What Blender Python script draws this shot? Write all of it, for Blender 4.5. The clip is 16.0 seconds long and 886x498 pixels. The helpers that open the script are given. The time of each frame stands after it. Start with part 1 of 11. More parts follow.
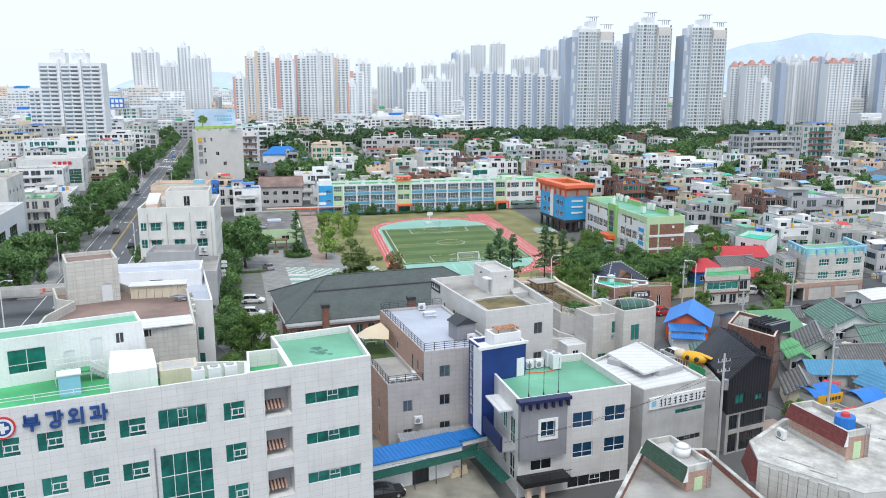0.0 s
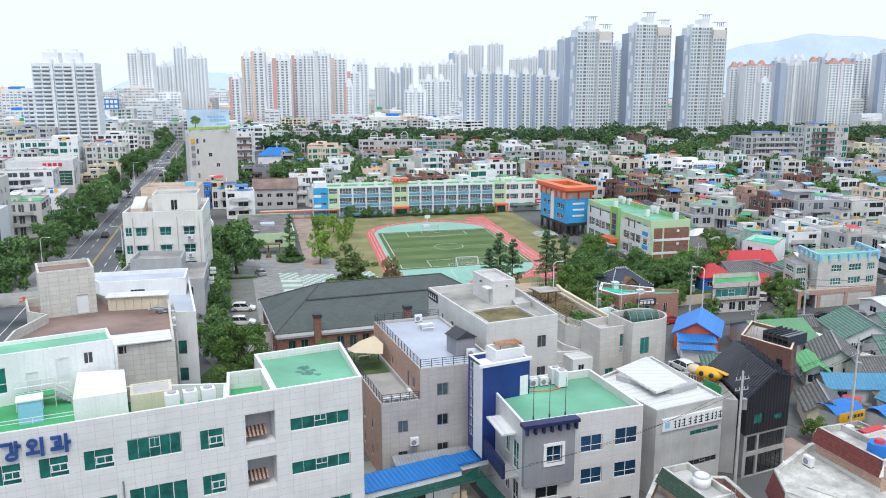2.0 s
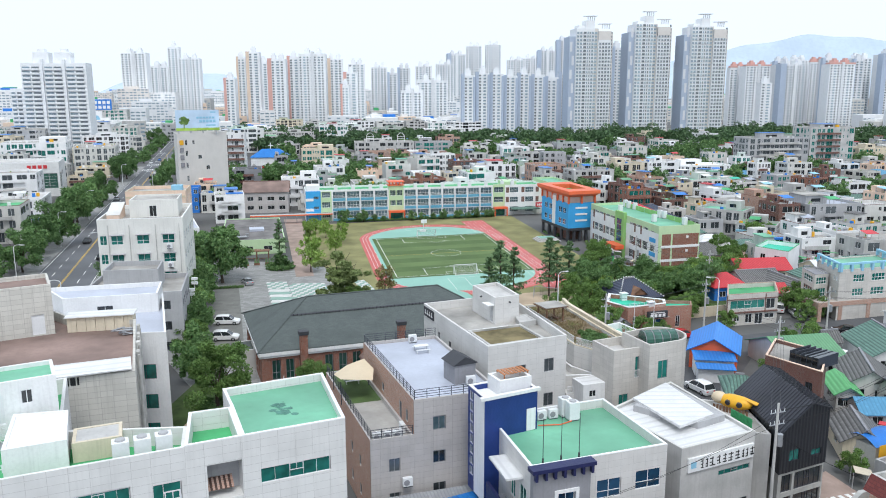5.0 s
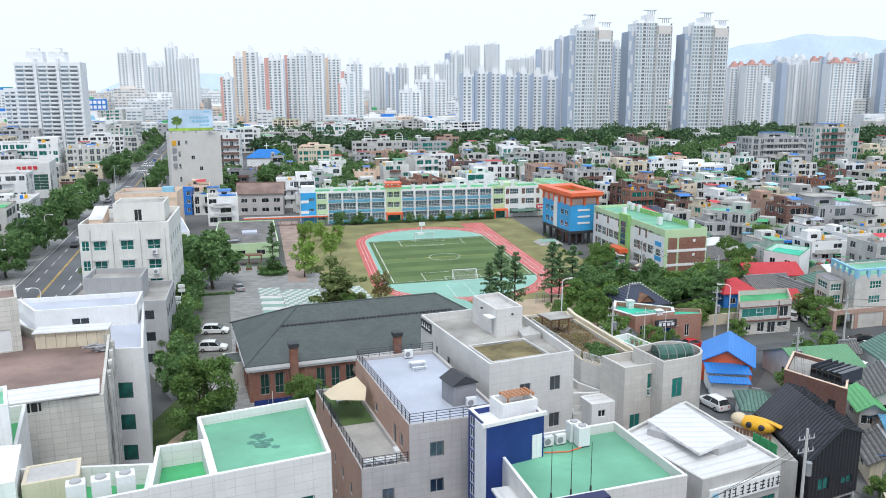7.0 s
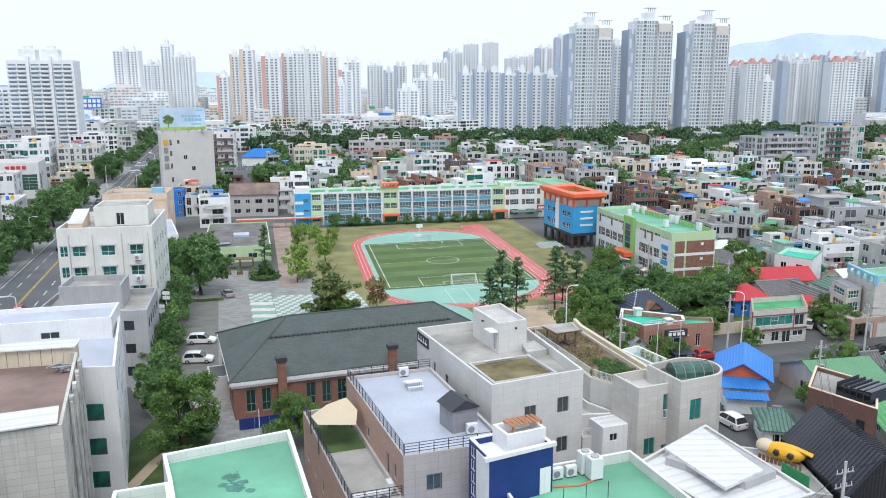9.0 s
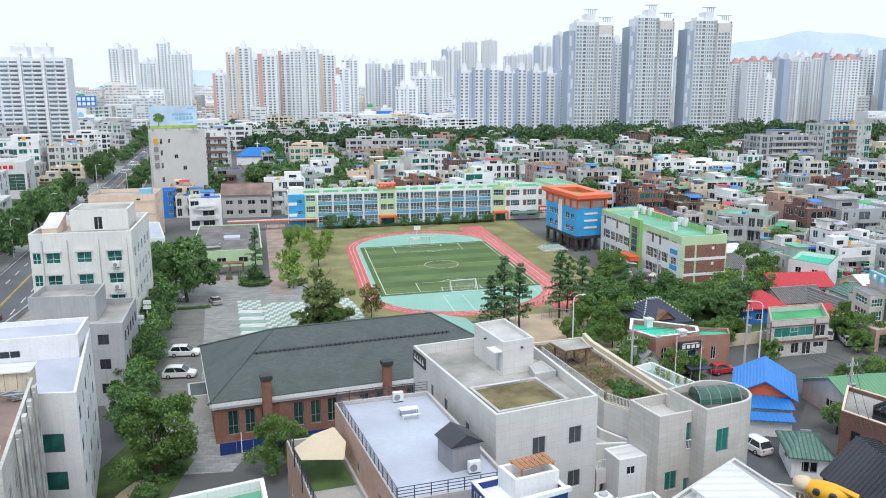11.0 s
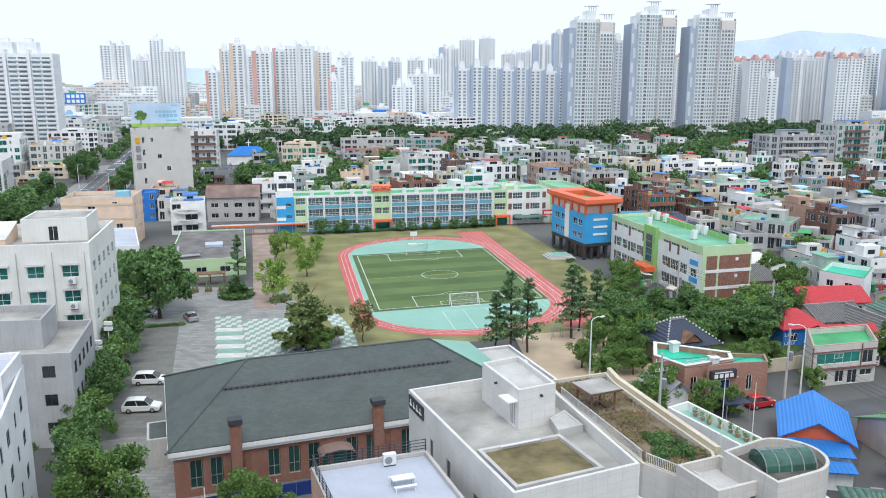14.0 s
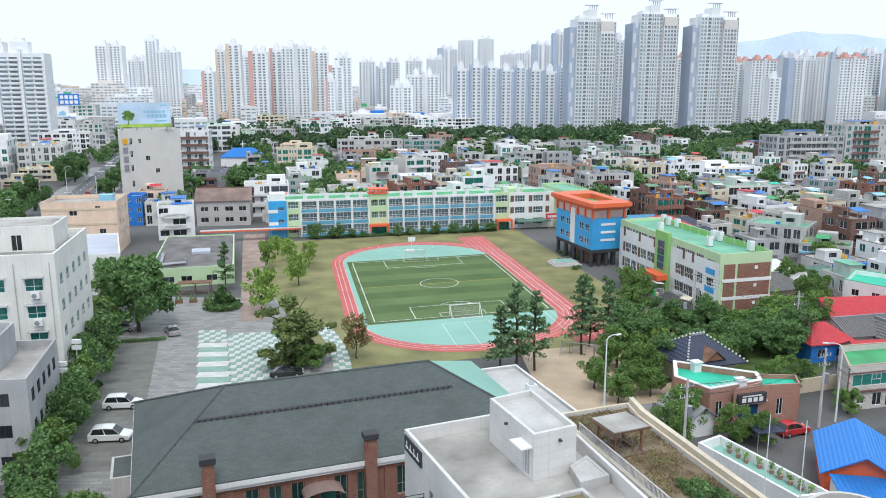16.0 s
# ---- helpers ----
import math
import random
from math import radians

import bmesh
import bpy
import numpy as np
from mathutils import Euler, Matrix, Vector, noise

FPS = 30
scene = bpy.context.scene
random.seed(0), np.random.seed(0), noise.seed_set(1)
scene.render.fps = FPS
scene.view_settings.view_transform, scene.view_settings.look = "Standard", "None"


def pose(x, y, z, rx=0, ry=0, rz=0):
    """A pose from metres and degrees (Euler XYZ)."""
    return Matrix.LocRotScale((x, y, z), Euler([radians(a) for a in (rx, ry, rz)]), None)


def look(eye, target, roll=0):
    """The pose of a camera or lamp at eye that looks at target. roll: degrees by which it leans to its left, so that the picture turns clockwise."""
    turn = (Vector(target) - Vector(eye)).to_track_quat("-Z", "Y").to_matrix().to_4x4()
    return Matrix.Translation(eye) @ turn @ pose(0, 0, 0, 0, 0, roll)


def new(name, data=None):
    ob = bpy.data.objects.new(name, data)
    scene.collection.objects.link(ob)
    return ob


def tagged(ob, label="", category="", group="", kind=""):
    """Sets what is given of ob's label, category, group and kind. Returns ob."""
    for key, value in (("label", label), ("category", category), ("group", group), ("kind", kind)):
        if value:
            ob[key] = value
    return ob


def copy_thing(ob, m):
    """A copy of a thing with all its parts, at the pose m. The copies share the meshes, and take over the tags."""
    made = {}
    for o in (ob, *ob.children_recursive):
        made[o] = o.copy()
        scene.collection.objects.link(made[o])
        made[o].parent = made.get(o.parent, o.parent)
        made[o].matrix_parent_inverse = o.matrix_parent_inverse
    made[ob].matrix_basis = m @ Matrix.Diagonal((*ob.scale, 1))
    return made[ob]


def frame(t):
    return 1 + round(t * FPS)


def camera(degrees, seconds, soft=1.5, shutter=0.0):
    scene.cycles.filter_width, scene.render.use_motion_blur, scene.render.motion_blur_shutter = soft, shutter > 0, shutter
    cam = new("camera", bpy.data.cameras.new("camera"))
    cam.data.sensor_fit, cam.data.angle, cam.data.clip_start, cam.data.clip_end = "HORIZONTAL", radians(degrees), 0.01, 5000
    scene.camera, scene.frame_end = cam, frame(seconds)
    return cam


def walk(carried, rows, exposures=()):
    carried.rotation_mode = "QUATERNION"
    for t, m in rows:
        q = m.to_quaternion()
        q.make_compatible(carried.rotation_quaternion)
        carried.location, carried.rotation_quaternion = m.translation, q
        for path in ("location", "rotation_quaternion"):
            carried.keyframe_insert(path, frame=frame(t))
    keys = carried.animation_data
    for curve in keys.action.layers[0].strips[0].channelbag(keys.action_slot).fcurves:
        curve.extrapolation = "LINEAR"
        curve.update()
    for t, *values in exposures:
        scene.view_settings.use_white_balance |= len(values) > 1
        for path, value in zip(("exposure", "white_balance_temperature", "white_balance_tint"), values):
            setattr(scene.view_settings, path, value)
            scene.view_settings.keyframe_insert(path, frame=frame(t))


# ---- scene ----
cam = camera(58.47, 16.0, 1.0)
PATH = [
    (0, 0.0, 0.0, 43.201, 78.582, 0.125, -0.027),
    (0.5, 0.006, 1.564, 43.133, 78.594, 0.13, -0.066),
    (1, 0.013, 3.137, 43.063, 78.607, 0.134, -0.105),
    (1.5, 0.02, 4.727, 42.99, 78.621, 0.137, -0.145),
    (2, 0.027, 6.344, 42.912, 78.635, 0.138, -0.184),
    (2.5, 0.036, 7.992, 42.827, 78.65, 0.138, -0.222),
    (3, 0.048, 9.66, 42.74, 78.665, 0.136, -0.26),
    (3.5, 0.065, 11.331, 42.654, 78.679, 0.136, -0.295),
    (4, 0.087, 12.989, 42.575, 78.691, 0.139, -0.326),
    (5.2, 0.168, 16.88, 42.419, 78.708, 0.158, -0.385),
    (6.5, 0.261, 21.075, 42.265, 78.703, 0.179, -0.443),
    (7, 0.289, 22.72, 42.197, 78.694, 0.182, -0.469),
    (7.5, 0.314, 24.399, 42.124, 78.681, 0.182, -0.497),
    (8, 0.337, 26.12, 42.048, 78.664, 0.179, -0.526),
    (8.5, 0.362, 27.893, 41.97, 78.643, 0.176, -0.555),
    (9, 0.391, 29.73, 41.893, 78.618, 0.172, -0.583),
    (10.2, 0.469, 34.438, 41.703, 78.547, 0.167, -0.645),
    (11.5, 0.474, 40.069, 41.443, 78.476, 0.154, -0.718),
    (12, 0.43, 42.394, 41.315, 78.456, 0.143, -0.752),
    (12.5, 0.367, 44.799, 41.184, 78.44, 0.124, -0.789),
    (13, 0.299, 47.274, 41.064, 78.429, 0.093, -0.828),
    (13.5, 0.237, 49.803, 40.964, 78.422, 0.049, -0.869),
    (14, 0.188, 52.344, 40.864, 78.421, 0.005, -0.907),
    (14.5, 0.157, 54.847, 40.738, 78.429, -0.021, -0.941),
    (15, 0.145, 57.279, 40.569, 78.449, -0.018, -0.97),
    (15.5, 0.149, 59.654, 40.364, 78.477, 0.008, -0.993),
    (16, 0.161, 62.0, 40.143, 78.509, 0.044, -1.014),
]
walk(cam, [(t, pose(x, y, z, rx, ry, rz)) for t, x, y, z, rx, ry, rz in PATH])

# ---- daylight: bright thin overcast ----
world = bpy.data.worlds.new("overcast_sky")
scene.world = world
world.use_nodes = True
wn, wl = world.node_tree.nodes, world.node_tree.links
wn.clear()
sky = wn.new("ShaderNodeTexSky")
sky.sky_type = "NISHITA"
sky.sun_disc = False
sky.sun_elevation, sky.sun_rotation = radians(60), radians(173)
sky.air_density, sky.dust_density, sky.ozone_density = 1.0, 4.0, 1.0
cloud = wn.new("ShaderNodeMix")
cloud.data_type = "RGBA"
cloud.inputs[0].default_value = 0.86
cloud.inputs[7].default_value = (10.7, 12.2, 14.0, 1)
wl.new(sky.outputs[0], cloud.inputs[6])
bg = wn.new("ShaderNodeBackground")
bg.inputs["Strength"].default_value = 0.096
wl.new(cloud.outputs[2], bg.inputs["Color"])
wout = wn.new("ShaderNodeOutputWorld")
wl.new(bg.outputs[0], wout.inputs["Surface"])

sun = new("sun", bpy.data.lights.new("sun", "SUN"))
sun.data.energy, sun.data.angle, sun.data.color = 1.75, radians(26), (1.0, 0.99, 0.97)
sun.matrix_world = look((8, -70, 125), (0, 0, 0))
scene.view_settings.exposure = 0.04

# ---- materials ----
def nodes_of(name, rough=0.8, metal=0.0, spec=0.4):
    m = bpy.data.materials.new(name)
    m.use_nodes = True
    nt = m.node_tree
    b = nt.nodes["Principled BSDF"]
    b.inputs["Roughness"].default_value = rough
    b.inputs["Metallic"].default_value = metal
    b.inputs["Specular IOR Level"].default_value = spec
    return m, nt, b


def add(nt, kind, **kw):
    n = nt.nodes.new(kind)
    for k, v in kw.items():
        n.inputs[k.replace("_", " ")].default_value = v
    return n


def mixed(nt, a, b, fac, mode="MIX"):
    n = nt.nodes.new("ShaderNodeMix")
    n.data_type, n.blend_type = "RGBA", mode
    for i, v in ((0, fac), (6, a), (7, b)):
        if isinstance(v, (tuple, list)):
            n.inputs[i].default_value = (*v[:3], 1)
        elif isinstance(v, (int, float)):
            n.inputs[i].default_value = v
        else:
            nt.links.new(v, n.inputs[i])
    return n.outputs[2]


def ranged(nt, v, a, b, c, d):
    n = nt.nodes.new("ShaderNodeMapRange")
    for i, x in enumerate((a, b, c, d)):
        n.inputs[i + 1].default_value = x
    nt.links.new(v, n.inputs[0])
    return n.outputs[0]


def coords(nt, scale=(1, 1, 1)):
    c = nt.nodes.new("ShaderNodeTexCoord")
    mp = nt.nodes.new("ShaderNodeMapping")
    mp.inputs["Scale"].default_value = scale
    nt.links.new(c.outputs["Object"], mp.inputs[0])
    return mp.outputs[0]


def noisy(nt, vec, scale, detail=3.0):
    n = add(nt, "ShaderNodeTexNoise", Scale=scale, Detail=detail)
    nt.links.new(vec, n.inputs["Vector"])
    return n.outputs["Fac"]


def wall_uv(nt, w, h):
    """Runs round upright walls: x + y along, z up, in pieces of w by h."""
    c = nt.nodes.new("ShaderNodeTexCoord")
    s = nt.nodes.new("ShaderNodeSeparateXYZ")
    nt.links.new(c.outputs["Object"], s.inputs[0])
    a = nt.nodes.new("ShaderNodeMath")
    nt.links.new(s.outputs[0], a.inputs[0]), nt.links.new(s.outputs[1], a.inputs[1])
    k = nt.nodes.new("ShaderNodeCombineXYZ")
    nt.links.new(a.outputs[0], k.inputs[0]), nt.links.new(s.outputs[2], k.inputs[1])
    return k.outputs[0]


def finish(nt, b, colour, bump=None, strength=0.2, dist=0.02):
    nt.links.new(colour, b.inputs["Base Color"])
    if bump is not None:
        n = add(nt, "ShaderNodeBump", Strength=strength, Distance=dist)
        nt.links.new(bump, n.inputs["Height"])
        nt.links.new(n.outputs[0], b.inputs["Normal"])


def paint(name, col, rough=0.75, var=0.12, big=0.25, fine=5.0, stain=0.0, metal=0.0, bump=0.08, rnd=0.0, spec=0.35):
    """Paint, render, concrete: patches, fine grain, and rain streaks where stain is over 0."""
    m, nt, b = nodes_of(name, rough, metal, spec)
    v = coords(nt)
    n1, n2 = noisy(nt, v, big, 4.0), noisy(nt, v, fine, 3.0)
    dark = tuple(c * (1 - 2.2 * var) for c in col)
    lite = tuple(min(1, c * (1 + var)) for c in col)
    c = mixed(nt, dark, lite, ranged(nt, n1, 0.3, 0.7, 0, 1))
    c = mixed(nt, c, tuple(x * 0.8 for x in col), ranged(nt, n2, 0.45, 0.8, 0, 0.5))
    if stain:
        n3 = noisy(nt, coords(nt, (2.2, 2.2, 0.12)), 1.6, 4.0)
        c = mixed(nt, c, tuple(x * 0.45 for x in col), ranged(nt, n3, 0.52, 0.8, 0, stain))
    if rnd:
        o = nt.nodes.new("ShaderNodeObjectInfo")
        c = mixed(nt, c, (0.0, 0.0, 0.0), ranged(nt, o.outputs["Random"], 0, 1, 0, rnd))
    finish(nt, b, c, n2, 0.3, bump)
    return m


def tiled(name, col, joint, w, h, off=0.5, size=0.012, rough=0.6, var=0.1, stain=0.25, flat=False, col2=None, spec=0.4):
    """Brick, stone or metal panels in courses with recessed joints."""
    m, nt, b = nodes_of(name, rough, 0.0, spec)
    v = coords(nt) if flat else wall_uv(nt, w, h)
    t = nt.nodes.new("ShaderNodeTexBrick")
    t.offset = off
    nt.links.new(v, t.inputs["Vector"])
    t.inputs["Color1"].default_value = (*col, 1)
    t.inputs["Color2"].default_value = (*(col2 or tuple(c * (1 - var) for c in col)), 1)
    t.inputs["Mortar"].default_value = (*joint, 1)
    t.inputs["Scale"].default_value = 1.0
    t.inputs["Mortar Size"].default_value = size
    t.inputs["Mortar Smooth"].default_value = 0.3
    t.inputs["Brick Width"].default_value = w
    t.inputs["Row Height"].default_value = h
    n = noisy(nt, coords(nt), 0.35, 4.0)
    c = mixed(nt, t.outputs["Color"], tuple(x * 0.7 for x in col), ranged(nt, n, 0.45, 0.75, 0, 0.5))
    if stain:
        n3 = noisy(nt, coords(nt, (2.4, 2.4, 0.1)), 1.5, 4.0)
        c = mixed(nt, c, tuple(x * 0.4 for x in col), ranged(nt, n3, 0.52, 0.8, 0, stain))
    inv = nt.nodes.new("ShaderNodeMath")
    inv.operation = "SUBTRACT"
    inv.inputs[0].default_value = 1.0
    nt.links.new(t.outputs["Fac"], inv.inputs[1])
    finish(nt, b, c, inv.outputs[0], 0.5, 0.02)
    return m


def ribbed(name, col, pitch, axis=0, rough=0.45, metal=0.2, var=0.1, depth=0.05, dirt=0.3, groove_shade=0.75):
    """Corrugated or standing-seam sheet; the colour is dipped in the furrows to paint their shade."""
    m, nt, b = nodes_of(name, rough, metal)
    w = nt.nodes.new("ShaderNodeTexWave")
    w.bands_direction = "XYZ"[axis]
    w.inputs["Scale"].default_value = 0.314 / pitch
    w.inputs["Distortion"].default_value = 0.0
    nt.links.new(coords(nt), w.inputs["Vector"])
    n = noisy(nt, coords(nt), 0.5, 5.0)
    c = mixed(nt, col, tuple(x * 0.55 for x in col), ranged(nt, n, 0.45, 0.75, 0, dirt))
    c = mixed(nt, c, tuple(min(1, x * 1.7 + 0.03) for x in col), ranged(nt, noisy(nt, coords(nt), 2.2, 4.0), 0.52, 0.75, 0.0, dirt))
    c = mixed(nt, c, tuple(x * groove_shade for x in col), ranged(nt, w.outputs["Fac"], 0.0, 0.35, 0.9 if groove_shade < 0.7 else 0.6, 0.0))
    finish(nt, b, c, w.outputs["Fac"], 0.6, depth)
    return m


def glazing(name, col, rough=0.06, trans=0.25):
    m, nt, b = nodes_of(name, rough, 0.0, 0.7)
    n = noisy(nt, coords(nt), 0.9, 2.0)
    o = nt.nodes.new("ShaderNodeObjectInfo")
    c = mixed(nt, col, tuple(x * 0.35 for x in col), ranged(nt, n, 0.35, 0.7, 0, 0.8))
    c = mixed(nt, c, tuple(min(1, x * 2.2 + 0.05) for x in col), ranged(nt, o.outputs["Random"], 0.5, 1, 0, 0.3))
    b.inputs["Transmission Weight"].default_value = trans
    finish(nt, b, c)
    return m


def leafy(name, a, c2):
    m, nt, b = nodes_of(name, 0.65, 0.0, 0.3)
    g = nt.nodes.new("ShaderNodeNewGeometry")
    o = nt.nodes.new("ShaderNodeObjectInfo")
    c = mixed(nt, a, c2, g.outputs["Random Per Island"])
    c = mixed(nt, c, tuple(x * 0.5 for x in a), ranged(nt, noisy(nt, coords(nt), 0.55, 2.0), 0.45, 0.66, 0.0, 0.6))
    c = mixed(nt, c, tuple(x * 0.55 for x in a), ranged(nt, o.outputs["Random"], 0, 1, 0, 0.6))
    b.inputs["Subsurface Weight"].default_value = 0.0
    b.inputs["Transmission Weight"].default_value = 0.0
    finish(nt, b, c)
    return m


M = {}
M["asphalt"] = paint("asphalt", (0.105, 0.108, 0.115), 0.9, 0.18, 0.12, 3.0)
M["lane"] = paint("lane_asphalt", (0.125, 0.13, 0.14), 0.88, 0.15, 0.06, 2.0)
M["ground"] = paint("city_ground", (0.13, 0.13, 0.128), 0.9, 0.2, 0.03, 0.9)
M["concrete"] = paint("concrete", (0.42, 0.41, 0.39), 0.85, 0.14, 0.35, 4.0, 0.35)
M["conc_light"] = paint("pale_concrete", (0.53, 0.52, 0.505), 0.85, 0.12, 0.3, 4.0, 0.3)
M["deck"] = paint("weathered_deck", (0.40, 0.385, 0.36), 0.9, 0.22, 0.22, 2.5)
M["deckdark"] = paint("dark_felt_deck", (0.185, 0.175, 0.17), 0.9, 0.2, 0.25, 2.5)
M["bays"] = tiled("weathered_parking_slabs", (0.20, 0.20, 0.185), (0.13, 0.13, 0.12), 2.4, 1.2, 0.5, 0.04, 0.9, 0.25, 0.0, True)
M["stained"] = paint("stained_white_waterproofing", (0.56, 0.55, 0.52), 0.85, 0.2, 0.7, 3.0, 0.5)
M["wetdeck"] = paint("mossy_dark_deck", (0.13, 0.12, 0.105), 0.8, 0.25, 0.8, 4.0)
M["brickpath"] = paint("worn_clay_paving", (0.36, 0.27, 0.23), 0.9, 0.15, 0.3, 4.0)
M["white"] = paint("white_render", (0.80, 0.80, 0.80), 0.7, 0.05, 0.3, 4.0, 0.22)
M["offwhite"] = paint("offwhite_render", (0.64, 0.63, 0.60), 0.75, 0.07, 0.3, 4.0, 0.3)
M["ivory"] = paint("ivory_render", (0.73, 0.72, 0.68), 0.75, 0.05, 0.3, 4.0, 0.3)
M["cream"] = paint("cream_render", (0.66, 0.58, 0.45), 0.75, 0.08, 0.3, 4.0, 0.3)
M["peach"] = paint("peach_render", (0.80, 0.60, 0.47), 0.75, 0.08, 0.3, 4.0, 0.3)
M["grey"] = paint("grey_render", (0.42, 0.42, 0.43), 0.75, 0.08, 0.3, 4.0, 0.35)
M["midgrey"] = paint("mid_grey_render", (0.28, 0.28, 0.30), 0.7, 0.08, 0.3, 4.0, 0.3)
M["dark"] = paint("charcoal", (0.05, 0.052, 0.06), 0.6, 0.1)
M["black"] = paint("black", (0.02, 0.02, 0.022), 0.5, 0.1)
M["navy"] = paint("navy_panel", (0.018, 0.045, 0.20), 0.4, 0.12, 0.3, 4.0, 0.1)
M["navytrim"] = paint("navy_trim", (0.02, 0.025, 0.09), 0.45, 0.1)
M["green_roof"] = paint("green_roof_paint", (0.165, 0.44, 0.29), 0.5, 0.14, 0.16, 1.2)
M["green_deep"] = paint("green_deck_paint", (0.07, 0.40, 0.16), 0.55, 0.16, 0.2, 2.0)
M["teal_roof"] = paint("turquoise_roof_paint", (0.03, 0.50, 0.33), 0.5, 0.1, 0.25, 2.0)
M["mint"] = paint("mint_court", (0.25, 0.455, 0.38), 0.8, 0.05, 0.1, 2.0)
M["lavender"] = paint("lavender_roof_paint", (0.46, 0.49, 0.57), 0.4, 0.08, 0.2, 2.5)
M["brownroof"] = paint("brown_roof_coating", (0.27, 0.19, 0.165), 0.8, 0.2, 0.2, 2.5)
M["turf_roof"] = paint("dry_roof_turf", (0.20, 0.165, 0.085), 0.95, 0.25, 0.6, 7.0)
M["garden"] = paint("dry_garden_soil", (0.22, 0.17, 0.11), 0.95, 0.3, 0.4, 4.0)
M["turf_dark"] = paint("artificial_turf_dark", (0.082, 0.135, 0.045), 0.9, 0.08, 0.15, 6.0)
M["turf_light"] = paint("artificial_turf_light", (0.115, 0.175, 0.062), 0.9, 0.08, 0.15, 6.0)
M["turf_green"] = paint("turf_mat", (0.09, 0.15, 0.05), 0.9, 0.15, 0.4, 6.0)
M["lawn"] = paint("worn_lawn", (0.235, 0.225, 0.10), 0.95, 0.2, 0.12, 1.5)
M["grass"] = paint("grass", (0.075, 0.12, 0.035), 0.95, 0.3, 0.3, 3.0)
M["sand"] = paint("play_sand", (0.50, 0.39, 0.28), 0.95, 0.1, 0.2, 4.0)
M["track"] = paint("red_track", (0.53, 0.13, 0.12), 0.8, 0.08, 0.15, 4.0)
M["line"] = paint("line_paint", (0.78, 0.78, 0.76), 0.7, 0.06)
M["yellowline"] = paint("yellow_line_paint", (0.62, 0.40, 0.06), 0.7, 0.1)
M["orange"] = paint("orange_panel", (0.80, 0.15, 0.06), 0.45, 0.05)
M["skyblue"] = paint("sky_blue_panel", (0.05, 0.36, 0.72), 0.45, 0.05)
M["paleblue"] = paint("pale_blue_panel", (0.28, 0.55, 0.72), 0.5, 0.05)
M["schoolblue"] = paint("school_spandrel_blue", (0.13, 0.40, 0.56), 0.5, 0.08, 0.3, 4.0, 0.15)
M["lime"] = paint("pale_green_panel", (0.52, 0.68, 0.42), 0.6, 0.05, 0.2, 4, 0.15)
M["limedeep"] = paint("leaf_green_panel", (0.28, 0.52, 0.18), 0.6, 0.05)
M["redpaint"] = paint("red_sheet", (0.62, 0.05, 0.06), 0.5, 0.12)
M["bluepaint"] = paint("blue_awning", (0.03, 0.20, 0.62), 0.5, 0.1)
M["yellow"] = paint("yellow_shell", (0.80, 0.42, 0.03), 0.4, 0.06)
M["tan"] = paint("tan_fabric", (0.64, 0.53, 0.38), 0.8, 0.05)
M["steel"] = paint("galvanised_steel", (0.45, 0.46, 0.48), 0.4, 0.1, metal=0.6)
M["darksteel"] = paint("dark_railing", (0.06, 0.065, 0.085), 0.45, 0.1, metal=0.3)
M["whitesteel"] = paint("white_metal", (0.75, 0.76, 0.77), 0.4, 0.05)
M["wood"] = paint("weathered_timber", (0.22, 0.12, 0.075), 0.8, 0.2, 1.0, 8.0)
M["bark"] = paint("bark", (0.085, 0.065, 0.05), 0.95, 0.2, 1.0, 8.0)
M["tyre"] = paint("rubber", (0.02, 0.02, 0.02), 0.9, 0.1)
M["panel_white"] = tiled("white_cladding_panels", (0.72, 0.715, 0.70), (0.50, 0.49, 0.48), 1.3, 0.62, 0.0, 0.014, 0.55, 0.05, 0.16)
M["panel_grey"] = tiled("pale_granite_panels", (0.60, 0.57, 0.53), (0.46, 0.44, 0.41), 1.3, 0.5, 0.0, 0.017, 0.6, 0.10, 0.3)
M["panel_lite"] = tiled("light_granite_panels", (0.66, 0.645, 0.625), (0.50, 0.49, 0.475), 1.25, 0.62, 0.0, 0.014, 0.6, 0.05, 0.14)
M["granite"] = tiled("grey_granite_panels", (0.50, 0.47, 0.455), (0.33, 0.31, 0.30), 1.0, 0.62, 0.0, 0.014, 0.6, 0.07, 0.22)
M["stone"] = tiled("cream_stone_panels", (0.62, 0.60, 0.55), (0.42, 0.40, 0.37), 1.1, 0.55, 0.0, 0.024, 0.7, 0.12, 0.45)
M["brick"] = tiled("red_brick", (0.30, 0.105, 0.065), (0.33, 0.27, 0.23), 0.22, 0.075, 0.5, 0.01, 0.85, 0.35, 0.25)
M["brickdark"] = tiled("brown_brick", (0.20, 0.085, 0.065), (0.24, 0.2, 0.18), 0.22, 0.075, 0.5, 0.01, 0.85, 0.3, 0.25)
M["brickred"] = tiled("salmon_red_brick", (0.43, 0.185, 0.125), (0.42, 0.34, 0.29), 0.24, 0.08, 0.5, 0.012, 0.85, 0.3, 0.2)
M["brickpale"] = tiled("pale_salmon_brick", (0.52, 0.32, 0.245), (0.48, 0.42, 0.37), 0.3, 0.1, 0.5, 0.012, 0.85, 0.4, 0.25, False, (0.38, 0.215, 0.16))
M["pave"] = tiled("block_paving", (0.33, 0.33, 0.32), (0.20, 0.20, 0.195), 1.4, 0.7, 0.5, 0.05, 0.9, 0.35, 0.0, True)
